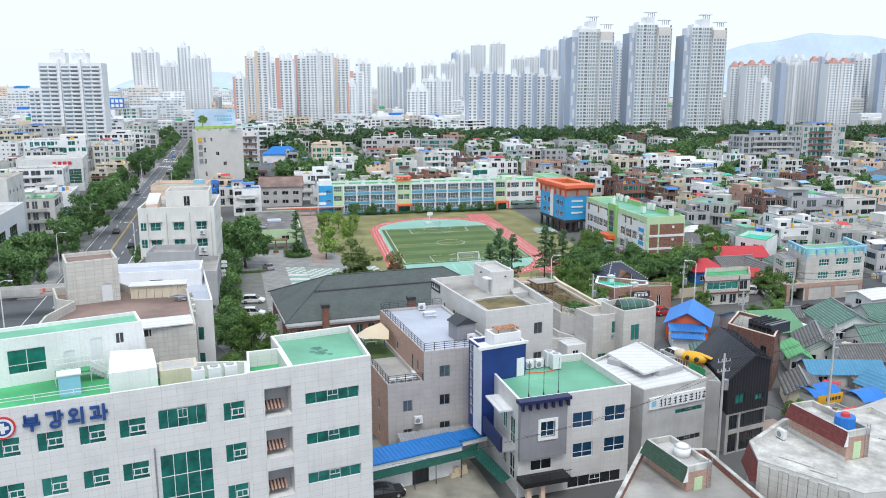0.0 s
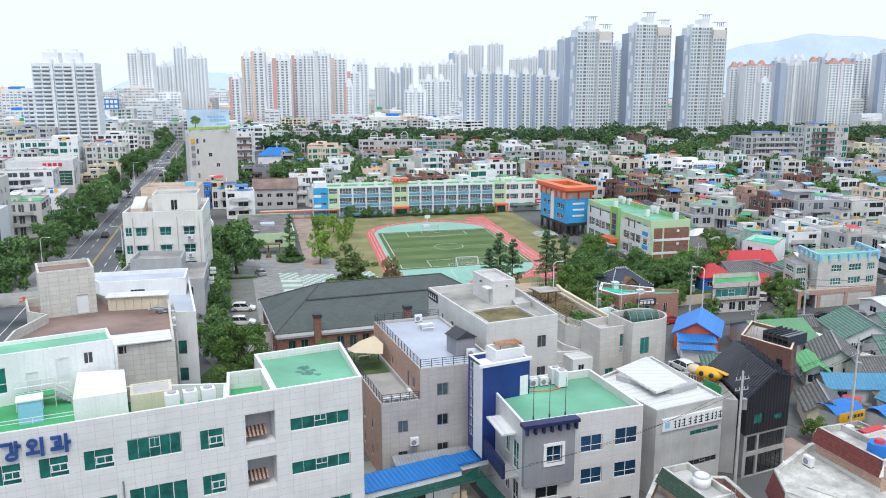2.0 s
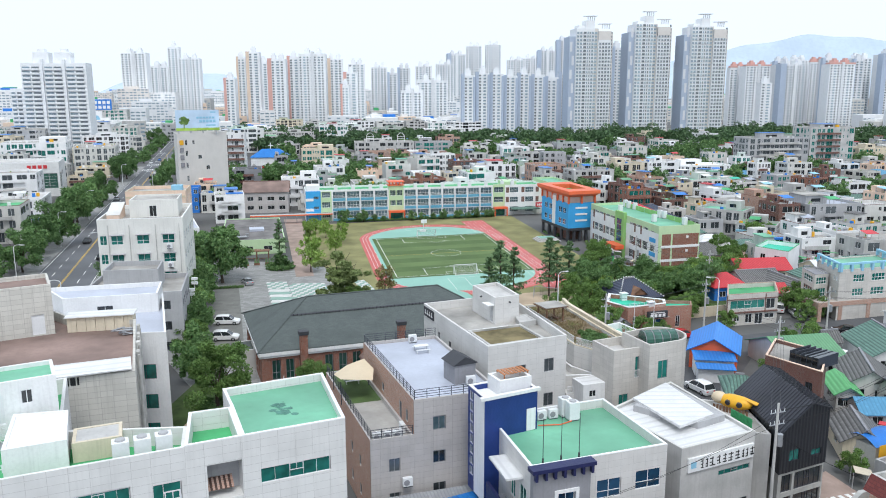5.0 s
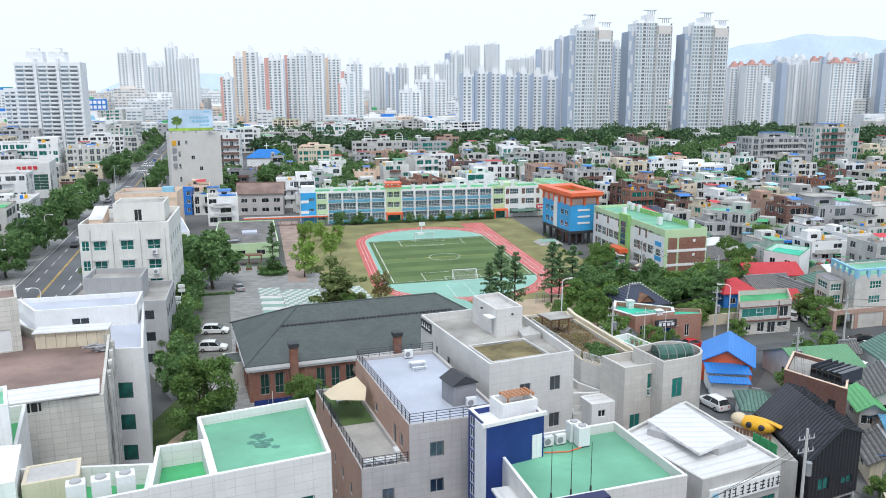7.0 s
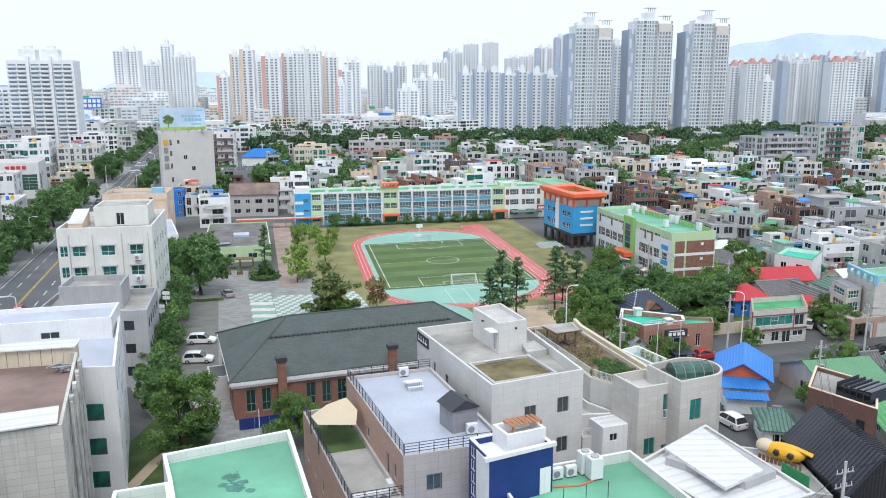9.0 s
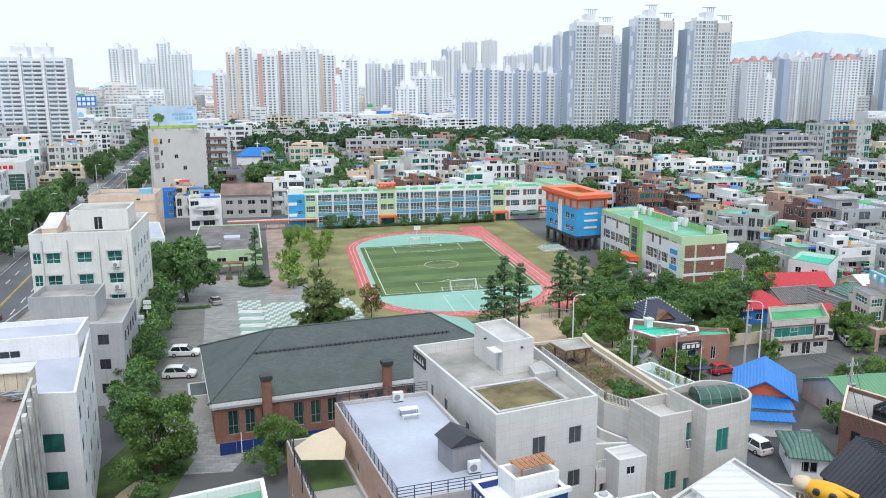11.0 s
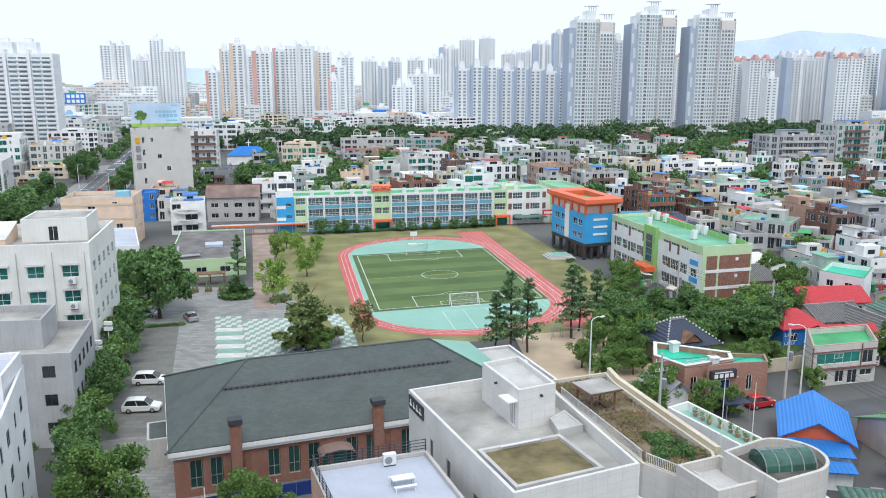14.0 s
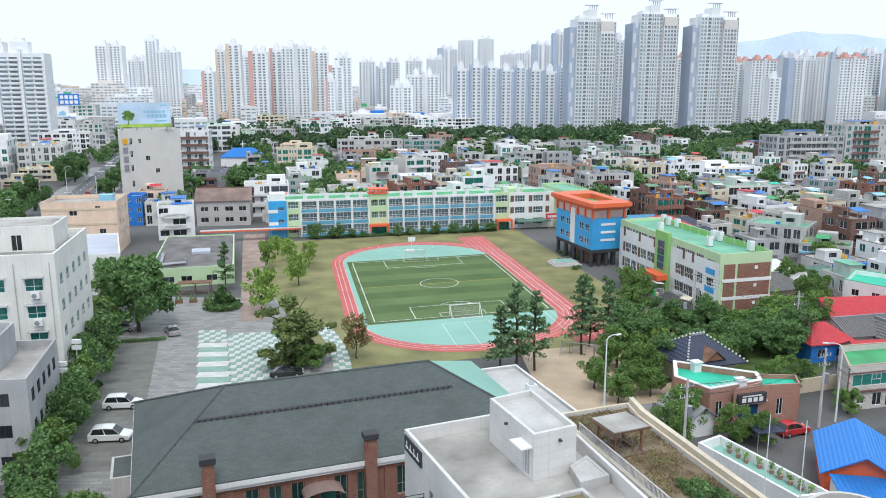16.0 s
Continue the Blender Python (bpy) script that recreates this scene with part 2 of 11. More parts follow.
M["slate"] = tiled("grey_asphalt_shingles", (0.085, 0.10, 0.098), (0.06, 0.07, 0.068), 0.6, 0.25, 0.5, 0.012, 0.9, 0.15, 0.0, True, (0.10, 0.118, 0.114))
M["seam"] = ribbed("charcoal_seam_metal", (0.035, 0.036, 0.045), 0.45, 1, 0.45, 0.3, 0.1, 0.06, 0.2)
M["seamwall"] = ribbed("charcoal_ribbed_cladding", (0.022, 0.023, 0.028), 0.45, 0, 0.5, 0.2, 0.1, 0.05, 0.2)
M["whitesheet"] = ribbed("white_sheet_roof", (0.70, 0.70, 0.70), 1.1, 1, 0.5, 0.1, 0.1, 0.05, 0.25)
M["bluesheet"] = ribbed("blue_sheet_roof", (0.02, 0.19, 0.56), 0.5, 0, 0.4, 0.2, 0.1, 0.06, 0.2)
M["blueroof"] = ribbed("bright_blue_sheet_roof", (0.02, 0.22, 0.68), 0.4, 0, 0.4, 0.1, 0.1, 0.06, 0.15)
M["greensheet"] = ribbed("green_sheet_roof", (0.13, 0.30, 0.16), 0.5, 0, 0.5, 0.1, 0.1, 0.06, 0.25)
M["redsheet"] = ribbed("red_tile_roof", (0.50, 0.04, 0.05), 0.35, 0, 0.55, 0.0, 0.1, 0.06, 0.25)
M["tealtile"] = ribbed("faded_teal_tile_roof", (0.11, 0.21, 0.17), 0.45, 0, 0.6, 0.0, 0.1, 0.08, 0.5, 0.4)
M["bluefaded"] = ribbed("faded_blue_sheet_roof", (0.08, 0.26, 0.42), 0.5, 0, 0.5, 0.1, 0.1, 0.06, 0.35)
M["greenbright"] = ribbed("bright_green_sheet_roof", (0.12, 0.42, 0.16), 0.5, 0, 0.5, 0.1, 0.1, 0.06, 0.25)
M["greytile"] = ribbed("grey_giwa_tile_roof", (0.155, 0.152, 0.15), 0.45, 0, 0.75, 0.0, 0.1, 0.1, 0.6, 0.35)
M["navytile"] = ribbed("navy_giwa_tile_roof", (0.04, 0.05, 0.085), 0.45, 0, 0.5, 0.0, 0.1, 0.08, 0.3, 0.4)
M["browntile"] = tiled("brown_red_shingles", (0.20, 0.05, 0.045), (0.10, 0.03, 0.03), 0.35, 0.28, 0.5, 0.02, 0.8, 0.3, 0.2)
M["greentile"] = tiled("dark_green_shingles", (0.055, 0.11, 0.075), (0.03, 0.05, 0.04), 0.35, 0.28, 0.5, 0.02, 0.8, 0.3, 0.2)
M["yard_concrete"] = paint("tan_yard_concrete", (0.30, 0.285, 0.235), 0.85, 0.2, 0.3, 4.0, bump=0.1)
M["glass_teal"] = glazing("green_tinted_glass", (0.02, 0.22, 0.185), 0.05)
M["glass_blue"] = glazing("blue_tinted_glass", (0.012, 0.07, 0.15))
M["glass_dark"] = glazing("dark_window_glass", (0.022, 0.028, 0.032), 0.08, 0.1)
M["glass_grey"] = glazing("grey_window_glass", (0.085, 0.10, 0.11), 0.06, 0.1)
M["glass_school"] = glazing("school_window_glass", (0.10, 0.16, 0.185), 0.08, 0.1)
M["glass_hall"] = glazing("dark_green_glass", (0.018, 0.065, 0.05), 0.07, 0.1)
M["darkgreen"] = paint("dark_green_window_paint", (0.02, 0.05, 0.042), 0.5, 0.1)
M["glass_green"] = glazing("green_domed_glazing", (0.07, 0.20, 0.15), 0.12, 0.35)
# tower reds, whites and panes are lightened so their colour carries distance haze
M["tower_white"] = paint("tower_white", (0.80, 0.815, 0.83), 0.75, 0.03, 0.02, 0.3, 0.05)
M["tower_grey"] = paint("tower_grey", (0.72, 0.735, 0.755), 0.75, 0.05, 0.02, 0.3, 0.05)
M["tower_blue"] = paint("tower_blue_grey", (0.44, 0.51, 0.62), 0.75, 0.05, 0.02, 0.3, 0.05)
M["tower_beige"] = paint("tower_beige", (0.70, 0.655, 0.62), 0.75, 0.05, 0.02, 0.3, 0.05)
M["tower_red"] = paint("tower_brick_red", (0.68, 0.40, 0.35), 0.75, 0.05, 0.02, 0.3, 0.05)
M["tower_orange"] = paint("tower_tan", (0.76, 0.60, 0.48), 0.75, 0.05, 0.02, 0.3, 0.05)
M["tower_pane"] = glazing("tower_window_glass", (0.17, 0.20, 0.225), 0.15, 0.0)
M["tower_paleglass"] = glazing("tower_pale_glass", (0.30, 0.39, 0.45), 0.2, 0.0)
M["leaf"] = leafy("broadleaf", (0.11, 0.22, 0.05), (0.26, 0.40, 0.115))
M["leaf_dark"] = leafy("dark_broadleaf", (0.085, 0.19, 0.06), (0.21, 0.34, 0.12))
M["leaf_far"] = leafy("park_foliage", (0.06, 0.125, 0.055), (0.115, 0.20, 0.08))
M["leaf_light"] = leafy("fresh_leaf", (0.22, 0.37, 0.07), (0.36, 0.50, 0.13))
M["leaf_pine"] = leafy("pine_needles", (0.19, 0.26, 0.085), (0.33, 0.40, 0.16))
M["leaf_cedar"] = leafy("cedar_needles", (0.115, 0.215, 0.095), (0.22, 0.34, 0.16))
M["leaf_maple"] = leafy("bronze_leaf", (0.20, 0.13, 0.06), (0.25, 0.30, 0.10))
for i, (n, c) in enumerate((("white", (0.8, 0.8, 0.8)), ("silver", (0.48, 0.50, 0.52)), ("black", (0.018, 0.018, 0.02)), ("red", (0.50, 0.03, 0.035)), ("grey", (0.20, 0.21, 0.23)), ("blue", (0.05, 0.15, 0.40)))):
    M["car_" + n] = paint(n + "_car_paint", c, 0.22, 0.02, 0.3, 6.0, 0, 0.1 if n != "silver" else 0.5, 0.0, 0, 0.6)


# ---- mesh tools ----
def part(name, bm, material, parent=None, label="", smooth=False):
    me = bpy.data.meshes.new(name)
    bm.normal_update()
    bm.to_mesh(me)
    bm.free()
    for m in material if isinstance(material, (list, tuple)) else (material,):
        me.materials.append(m)
    if smooth:
        for p in me.polygons:
            p.use_smooth = True
    ob = new(name, me)
    ob.parent = parent
    if label:
        ob["label"] = label
    return ob


def piece(name, me, parent, m=None):
    ob = new(name, me)
    ob.parent = parent
    if m is not None:
        ob.matrix_basis = m
    return ob


def thing(name, m, label, category, group="", kind=""):
    ob = new(name)
    ob.matrix_basis = m
    return tagged(ob, label, category, group, kind)


def at(x, y, ang=0.0, z=0.0):
    return pose(x, y, z, 0, 0, ang)


def quad(bm, *ps, mi=0):
    f = bm.faces.new([bm.verts.new(p) for p in ps])
    f.material_index = mi
    return f


def box(bm, x0, y0, z0, x1, y1, z1, m=None, mi=0):
    vs = [bm.verts.new((m @ Vector(p)) if m else p) for p in ((x0, y0, z0), (x1, y0, z0), (x1, y1, z0), (x0, y1, z0), (x0, y0, z1), (x1, y0, z1), (x1, y1, z1), (x0, y1, z1))]
    for f in ((3, 2, 1, 0), (4, 5, 6, 7), (0, 1, 5, 4), (1, 2, 6, 5), (2, 3, 7, 6), (3, 0, 4, 7)):
        bm.faces.new([vs[i] for i in f]).material_index = mi
    return vs


def prism(bm, pts, z0, z1, mi=0):
    lo = [bm.verts.new((x, y, z0)) for x, y in pts]
    hi = [bm.verts.new((x, y, z1)) for x, y in pts]
    n = len(pts)
    for i in range(n):
        bm.faces.new((lo[i], lo[(i + 1) % n], hi[(i + 1) % n], hi[i])).material_index = mi
    bm.faces.new(hi).material_index = mi
    bm.faces.new(lo[::-1]).material_index = mi


def tube(bm, a, b, r0, r1=None, seg=8, mi=0):
    a, b = Vector(a), Vector(b)
    r1 = r0 if r1 is None else r1
    q = (b - a).to_track_quat("Z", "Y")
    ring = [[bm.verts.new(p + q @ Vector((r * math.cos(k * math.tau / seg), r * math.sin(k * math.tau / seg), 0))) for k in range(seg)] for p, r in ((a, r0), (b, r1))]
    for k in range(seg):
        bm.faces.new((ring[0][k], ring[0][(k + 1) % seg], ring[1][(k + 1) % seg], ring[1][k])).material_index = mi
    bm.faces.new(ring[1]).material_index = mi
    bm.faces.new(ring[0][::-1]).material_index = mi


def holed(bm, p, q, z0, z1, holes, depth=0.16):
    """An upright wall face from p to q, outside to the right of that way, with openings (s0, z0, s1, z1) and their reveals."""
    p, q = Vector((*p, 0)), Vector((*q, 0))
    d = (q - p).normalized()
    n = Vector((d.y, -d.x, 0))
    full = (q - p).length
    holes = [h for h in holes if h[0] > 0.02 and h[2] < full - 0.02 and h[1] > z0 and h[3] < z1]
    xs = sorted({0.0, full, *(v for h in holes for v in (h[0], h[2]))})
    zs = sorted({z0, z1, *(v for h in holes for v in (h[1], h[3]))})
    pt = lambda s, z, k=0.0: p + d * s - n * k + Vector((0, 0, z))
    grid = {}

    def vert(i, j):
        if (i, j) not in grid:
            grid[i, j] = bm.verts.new(pt(xs[i], zs[j]))
        return grid[i, j]

    for i in range(len(xs) - 1):
        for j in range(len(zs) - 1):
            cx, cz = (xs[i] + xs[i + 1]) / 2, (zs[j] + zs[j + 1]) / 2
            if not any(h[0] < cx < h[2] and h[1] < cz < h[3] for h in holes):
                bm.faces.new((vert(i, j), vert(i + 1, j), vert(i + 1, j + 1), vert(i, j + 1)))
    for a, b, c, e, *_ in holes:
        for s0, t0, s1, t1 in ((a, b, c, b), (c, b, c, e), (c, e, a, e), (a, e, a, b)):
            quad(bm, pt(s0, t0), pt(s1, t1), pt(s1, t1, depth), pt(s0, t0, depth))
    return holes


WINDOWS = {}


def window_mesh(w, h, kind, glass, frame_mat):
    """A frame with its mullions and panes, in the plane y = 0, from (0, 0); outside is -y."""
    key = (round(w, 1), round(h, 1), kind, glass, frame_mat)
    if key in WINDOWS:
        return WINDOWS[key]
    w, h = key[0], key[1]
    bm = bmesh.new()
    t = 0.04 if kind in ("hopper", "ribbon", "curtain") else 0.06
    bars = [(0, 0, w, t), (0, h - t, w, h), (0, t, t, h - t), (w - t, t, w, h - t)]
    if kind == "slide":
        bars += [(w / 2 - 0.03, t, w / 2 + 0.03, h - t)]
    elif kind == "cross":
        bars += [(w / 2 - 0.03, t, w / 2 + 0.03, h - t), (t, h * 0.35, w - t, h * 0.35 + 0.05)]
    elif kind == "hopper":
        bars += [(w * 0.36, t, w * 0.36 + 0.03, h - t), (w * 0.36, h * 0.56, w - t, h * 0.56 + 0.09), (w * 0.36, h * 0.22, w - t, h * 0.22 + 0.09), (w * 0.40, h * 0.22, w * 0.40 + 0.08, h * 0.6), (w * 0.68, h * 0.22, w * 0.68 + 0.06, h * 0.6), (w - t - 0.1, h * 0.22, w - t, h * 0.6)]
    elif kind == "ribbon":
        bars += [(w * k - 0.012, t, w * k + 0.012, h - t) for k in (0.2, 0.41, 0.61, 0.8)] + [(w * 0.41, h * 0.46, w * 0.61, h * 0.46 + 0.05), (w * 0.41, h * 0.90, w * 0.61, h * 0.90 + 0.04), (w * 0.41, h * 0.46, w * 0.41 + 0.05, h * 0.93), (w * 0.61 - 0.05, h * 0.46, w * 0.61, h * 0.93), (w * 0.51, h * 0.46, w * 0.51 + 0.03, h * 0.93)]
    elif kind == "school":
        bars += [(w * k / 4 - 0.03, t, w * k / 4 + 0.03, h - t) for k in (1, 2, 3)] + [(t, h * 0.42, w - t, h * 0.42 + 0.08)]
    elif kind == "curtain":
        bars += [(w * k / 4 - 0.03, t, w * k / 4 + 0.03, h - t) for k in (1, 2, 3)] + [(t, h * k / 5 - 0.03, w - t, h * k / 5 + 0.03) for k in (1, 2, 3, 4)]
    xs = sorted({0.0, w, *(v for b in bars for v in (b[0], b[2]))})
    zs = sorted({0.0, h, *(v for b in bars for v in (b[1], b[3]))})
    pane = bmesh.new()
    def solid(x, z):
        return any(b[0] < x < b[2] and b[1] < z < b[3] for b in bars)
    for i in range(len(xs) - 1):
        for j in range(len(zs) - 1):
            if xs[i + 1] - xs[i] < 1e-4 or zs[j + 1] - zs[j] < 1e-4:
                continue
            cx, cz = (xs[i] + xs[i + 1]) / 2, (zs[j] + zs[j + 1]) / 2
            c = [(xs[i], zs[j]), (xs[i + 1], zs[j]), (xs[i + 1], zs[j + 1]), (xs[i], zs[j + 1])]
            if solid(cx, cz):
                quad(bm, *[(x, -0.04, z) for x, z in c])
            else:
                beside = (cx, zs[j] - 0.004), (xs[i + 1] + 0.004, cz), (cx, zs[j + 1] + 0.004), (xs[i] - 0.004, cz)
                for (x0, z0), (x1, z1), b in zip(c, c[1:] + c[:1], beside):
                    if solid(*b):
                        quad(bm, (x0, -0.04, z0), (x1, -0.04, z1), (x1, 0.03, z1), (x0, 0.03, z0))
                quad(pane, *[(x, 0.0, z) for x, z in c])
    made = []
    for b, mt, nm in ((bm, frame_mat, "window"), (pane, glass, "pane")):
        bmesh.ops.remove_doubles(b, verts=b.verts, dist=0.001)
        me = bpy.data.meshes.new(nm)
        b.normal_update()
        b.to_mesh(me)
        b.free()
        me.materials.append(M[mt])
        made.append(me)
    both = bpy.data.meshes.new("window")
    bm = bmesh.new()
    bm.from_mesh(made[0])
    k = len(bm.faces)
    bm.from_mesh(made[1])
    for i, fc in enumerate(bm.faces):
        fc.material_index = int(i >= k)
    bm.to_mesh(both)
    bm.free()
    both.materials.append(M[frame_mat]), both.materials.append(M[glass])
    WINDOWS[key] = made + [both]
    return WINDOWS[key]


def set_window(parent, m, w, h, kind="slide", glass="glass_dark", frame_mat="whitesteel", plain=False):
    fr, pn, both = window_mesh(w, h, kind, glass, frame_mat)
    if plain:
        return piece("window", both, parent, m)
    ob = piece("window", fr, parent, m)
    piece("pane", pn, ob)
    return ob


def edge_pose(p, q, s, z, out=0.0):
    """The pose of something on the wall from p to q: x along it, -y outwards."""
    d = (Vector(q) - Vector(p)).normalized()
    n = Vector((d.y, -d.x))
    o = Vector(p) + d * s + n * out
    return pose(o.x, o.y, z, 0, 0, math.degrees(math.atan2(d.y, d.x)))


def grid_windows(full, floors, z0, storey, w, h, sill, gap, margin=0.8):
    """Even rows of openings along a wall of that length."""
    n = max(1, int((full - 2 * margin + gap) // (w + gap)))
    step = (full - 2 * margin) / n
    return [(margin + step * (k + 0.5) - w / 2, z0 + f * storey + sill, margin + step * (k + 0.5) + w / 2, z0 + f * storey + sill + h) for f in range(floors) for k in range(n)]


def shell(name, label, pts, h, wall, roof, parapet=1.0, wins=None, kind="slide", glass="glass_dark", frame_mat="whitesteel", category="building", thick=0.25, coping=None, group="", deck=None, z0=0.0, parent=None, depth=0.16, detail=2):
    """A flat-roofed building on a footprint given anticlockwise: walls with true openings, a roof deck behind a parapet, and windows.
    wins: {edge number: openings (s0, z0, s1, z1)}."""
    cx, cy = pts[0]
    ang = math.atan2(pts[1][1] - cy, pts[1][0] - cx)
    ca, sa = math.cos(ang), math.sin(ang)
    loc = [((x - cx) * ca + (y - cy) * sa, (y - cy) * ca - (x - cx) * sa) for x, y in pts]
    if parent is None:
        root = thing(name, at(cx, cy, math.degrees(ang)), label, category, group)
    else:
        root = new(name)
        root.parent = parent
        root.matrix_basis = parent.matrix_basis.inverted() @ at(cx, cy, math.degrees(ang))
        root["label"] = label
    n = len(loc)
    bm = bmesh.new()
    used = {}
    for i in range(n):
        used[i] = holed(bm, loc[i], loc[(i + 1) % n], z0, h, (wins or {}).get(i, []), depth)
    cen = Vector((sum(x for x, _ in loc) / n, sum(y for _, y in loc) / n))
    inner = []
    for i in range(n):
        a, b, c = (Vector(loc[(i + k) % n]) for k in (-1, 0, 1))
        d0, d1 = (b - a).normalized(), (c - b).normalized()
        n0, n1 = Vector((-d0.y, d0.x)), Vector((-d1.y, d1.x))
        bis = (n0 + n1).normalized()
        inner.append(b + bis * thick / max(0.3, bis.dot(n0)))
    zr = h - parapet
    for i in range(n):
        j = (i + 1) % n
        quad(bm, (*loc[i], h), (*loc[j], h), (*inner[j], h), (*inner[i], h))
        quad(bm, (*inner[i], h), (*inner[j], h), (*inner[j], zr - 0.1), (*inner[i], zr - 0.1))
    if detail:
        bmesh.ops.remove_doubles(bm, verts=bm.verts, dist=0.0008)
    part("wall", bm, M[wall], root)
    bm = bmesh.new()
    prism(bm, [tuple(v) for v in inner], zr - 0.25, zr)
    part("roof", bm, M[roof], root)
    if coping:
        bm = bmesh.new()
        for i in range(n):
            j = (i + 1) % n
            a, b, c, d = Vector(loc[i]), Vector(loc[j]), inner[j], inner[i]
            lo = [bm.verts.new((*v, h + 0.004)) for v in (a, b, c, d)]
            hi = [bm.verts.new((*v, h + 0.09)) for v in (a, b, c, d)]
            for k in range(4):
                bm.faces.new((lo[k], lo[(k + 1) % 4], hi[(k + 1) % 4], hi[k]))
            bm.faces.new(hi)
        part("coping", bm, M[coping], root)
    if detail == 0:
        bm = bmesh.new()
        for i, hs in used.items():
            for hole in hs:
                m = edge_pose(loc[i], loc[(i + 1) % n], hole[0], hole[1], -0.08)
                w, t = hole[2] - hole[0], hole[3] - hole[1]
                quad(bm, *[m @ Vector(v) for v in ((0, 0, 0), (w, 0, 0), (w, 0, t), (0, 0, t))])
                box(bm, w / 2 - 0.04, -0.03, 0, w / 2 + 0.04, -0.005, t, m, 1)
        tagged(part("window_range", bm, [M[glass], M[frame_mat]], root), kind="stuff")
        return root
    for i, hs in used.items():
        for hole in hs:
            kd, gl = (hole[4], hole[5]) if len(hole) > 5 else (kind, glass)
            if kd == "none":
                continue
            m = edge_pose(loc[i], loc[(i + 1) % n], hole[0], hole[1], -0.1)
            set_window(parent or root, root.matrix_basis @ m if parent else m, hole[2] - hole[0], hole[3] - hole[1], kd, gl, frame_mat, detail < 2)
    return root


def frame_uv(o, ua, va):
    """World x, y from steps along two ground directions, given in degrees."""
    u = Vector((math.cos(radians(ua)), math.sin(radians(ua))))
    v = Vector((-math.sin(radians(va)), math.cos(radians(va))))
    return lambda s, t: tuple(Vector(o) + u * s + v * t)


def rect(o, ang, w, d, ang2=None):
    g = frame_uv(o, ang, ang if ang2 is None else ang2)
    return [g(0, 0), g(w, 0), g(w, d), g(0, d)]


def slab(name, pts, z, material, label, category="ground", thick=0.0, kind="structure"):
    bm = bmesh.new()
    cx, cy = pts[0]
    prism(bm, [(x - cx, y - cy) for x, y in pts], -0.3, z)
    ob = part(name, bm, M[material] if isinstance(material, str) else material)
    ob.location = (cx, cy, 0)
    return tagged(ob, label, category, kind=kind)

# ---- ground, road and school yard ----
bm = bmesh.new()
quad(bm, (-2600, -300, 0), (2600, -300, 0), (2600, 4900, 0), (-2600, 4900, 0))
tagged(part("ground", bm, M["ground"]), "grey worn city ground of asphalt and concrete", "ground", kind="structure")

# far hills
def ridge(name, y, spans, col):
    bm = bmesh.new()
    prev = None
    x0, x1, base, amp, seed = spans
    n = 90
    for i in range(n + 1):
        x = x0 + (x1 - x0) * i / n
        e = math.sin(math.pi * i / n) ** 0.6
        h = e * (base + amp * noise.noise((x * 0.0011, seed, 0)) + amp * 0.4 * noise.noise((x * 0.004, seed, 3)))
        row = [bm.verts.new((x, y - 500, 0)), bm.verts.new((x, y - 150, h * 0.55)), bm.verts.new((x, y, h))]
        if prev:
            for k in range(2):
                bm.faces.new((prev[k], row[k], row[k + 1], prev[k + 1]))
        prev = row
    tagged(part(name, bm, col), "pale hazy wooded mountain ridge on the horizon", "mountain", kind="structure")

# wooded hills in pale blue: the distance haze is put into the colour
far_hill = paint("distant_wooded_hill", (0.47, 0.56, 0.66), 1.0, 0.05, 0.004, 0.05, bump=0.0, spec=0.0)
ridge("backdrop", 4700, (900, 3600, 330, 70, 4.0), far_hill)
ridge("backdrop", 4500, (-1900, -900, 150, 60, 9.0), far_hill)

# avenue with kerbs and pavements
ROAD = frame_uv((-76.3, 158.0), 15.1, 15.1)
def strip(name, s0, s1, t0, t1, z, mat, label, cat):
    return slab(name, [ROAD(s0, t0), ROAD(s1, t0), ROAD(s1, t1), ROAD(s0, t1)], z, mat, label, cat)
strip("road", -7.0, 7.0, -130, 900, 0.02, "lane", "dark grey asphalt avenue with painted lanes", "road")
strip("road", -24.0, -7.0, -60, 6, 0.016, "lane", "dark grey asphalt turning lanes beside the footbridge", "road")
strip("pavement", -12.0, -7.0, 6, 330, 0.14, "pave", "brown-grey block pavement along the avenue", "pavement")
strip("pavement", 7.0, 11.0, -130, 330, 0.14, "pave", "grey block pavement beside the avenue", "pavement")
slab("road", [ROAD(-220, 318), ROAD(160, 318), ROAD(160, 332), ROAD(-220, 332)], 0.012, "lane", "cross street at the avenue junction", "road")
bm = bmesh.new()
for t in range(-120, 880, 9):
    for s in (-3.4, 3.4):
        a, b, c, d = ROAD(s - 0.09, t), ROAD(s + 0.09, t), ROAD(s + 0.09, t + 4), ROAD(s - 0.09, t + 4)
        quad(bm, (*a, 0.028), (*b, 0.028), (*c, 0.028), (*d, 0.028))
for t0, t1 in ((-130, 305), (345, 900)):
    for s in (-6.6, 6.6):
        a, b, c, d = ROAD(s - 0.08, t0), ROAD(s + 0.08, t0), ROAD(s + 0.08, t1), ROAD(s - 0.08, t1)
        quad(bm, (*a, 0.028), (*b, 0.028), (*c, 0.028), (*d, 0.028))
for k in range(13):
    for t0, t1 in ((306, 312), (337, 343)):
        s = -6.3 + k
        a, b, c, d = ROAD(s - 0.25, t0), ROAD(s + 0.25, t0), ROAD(s + 0.25, t1), ROAD(s - 0.25, t1)
        quad(bm, (*a, 0.03), (*b, 0.03), (*c, 0.03), (*d, 0.03))
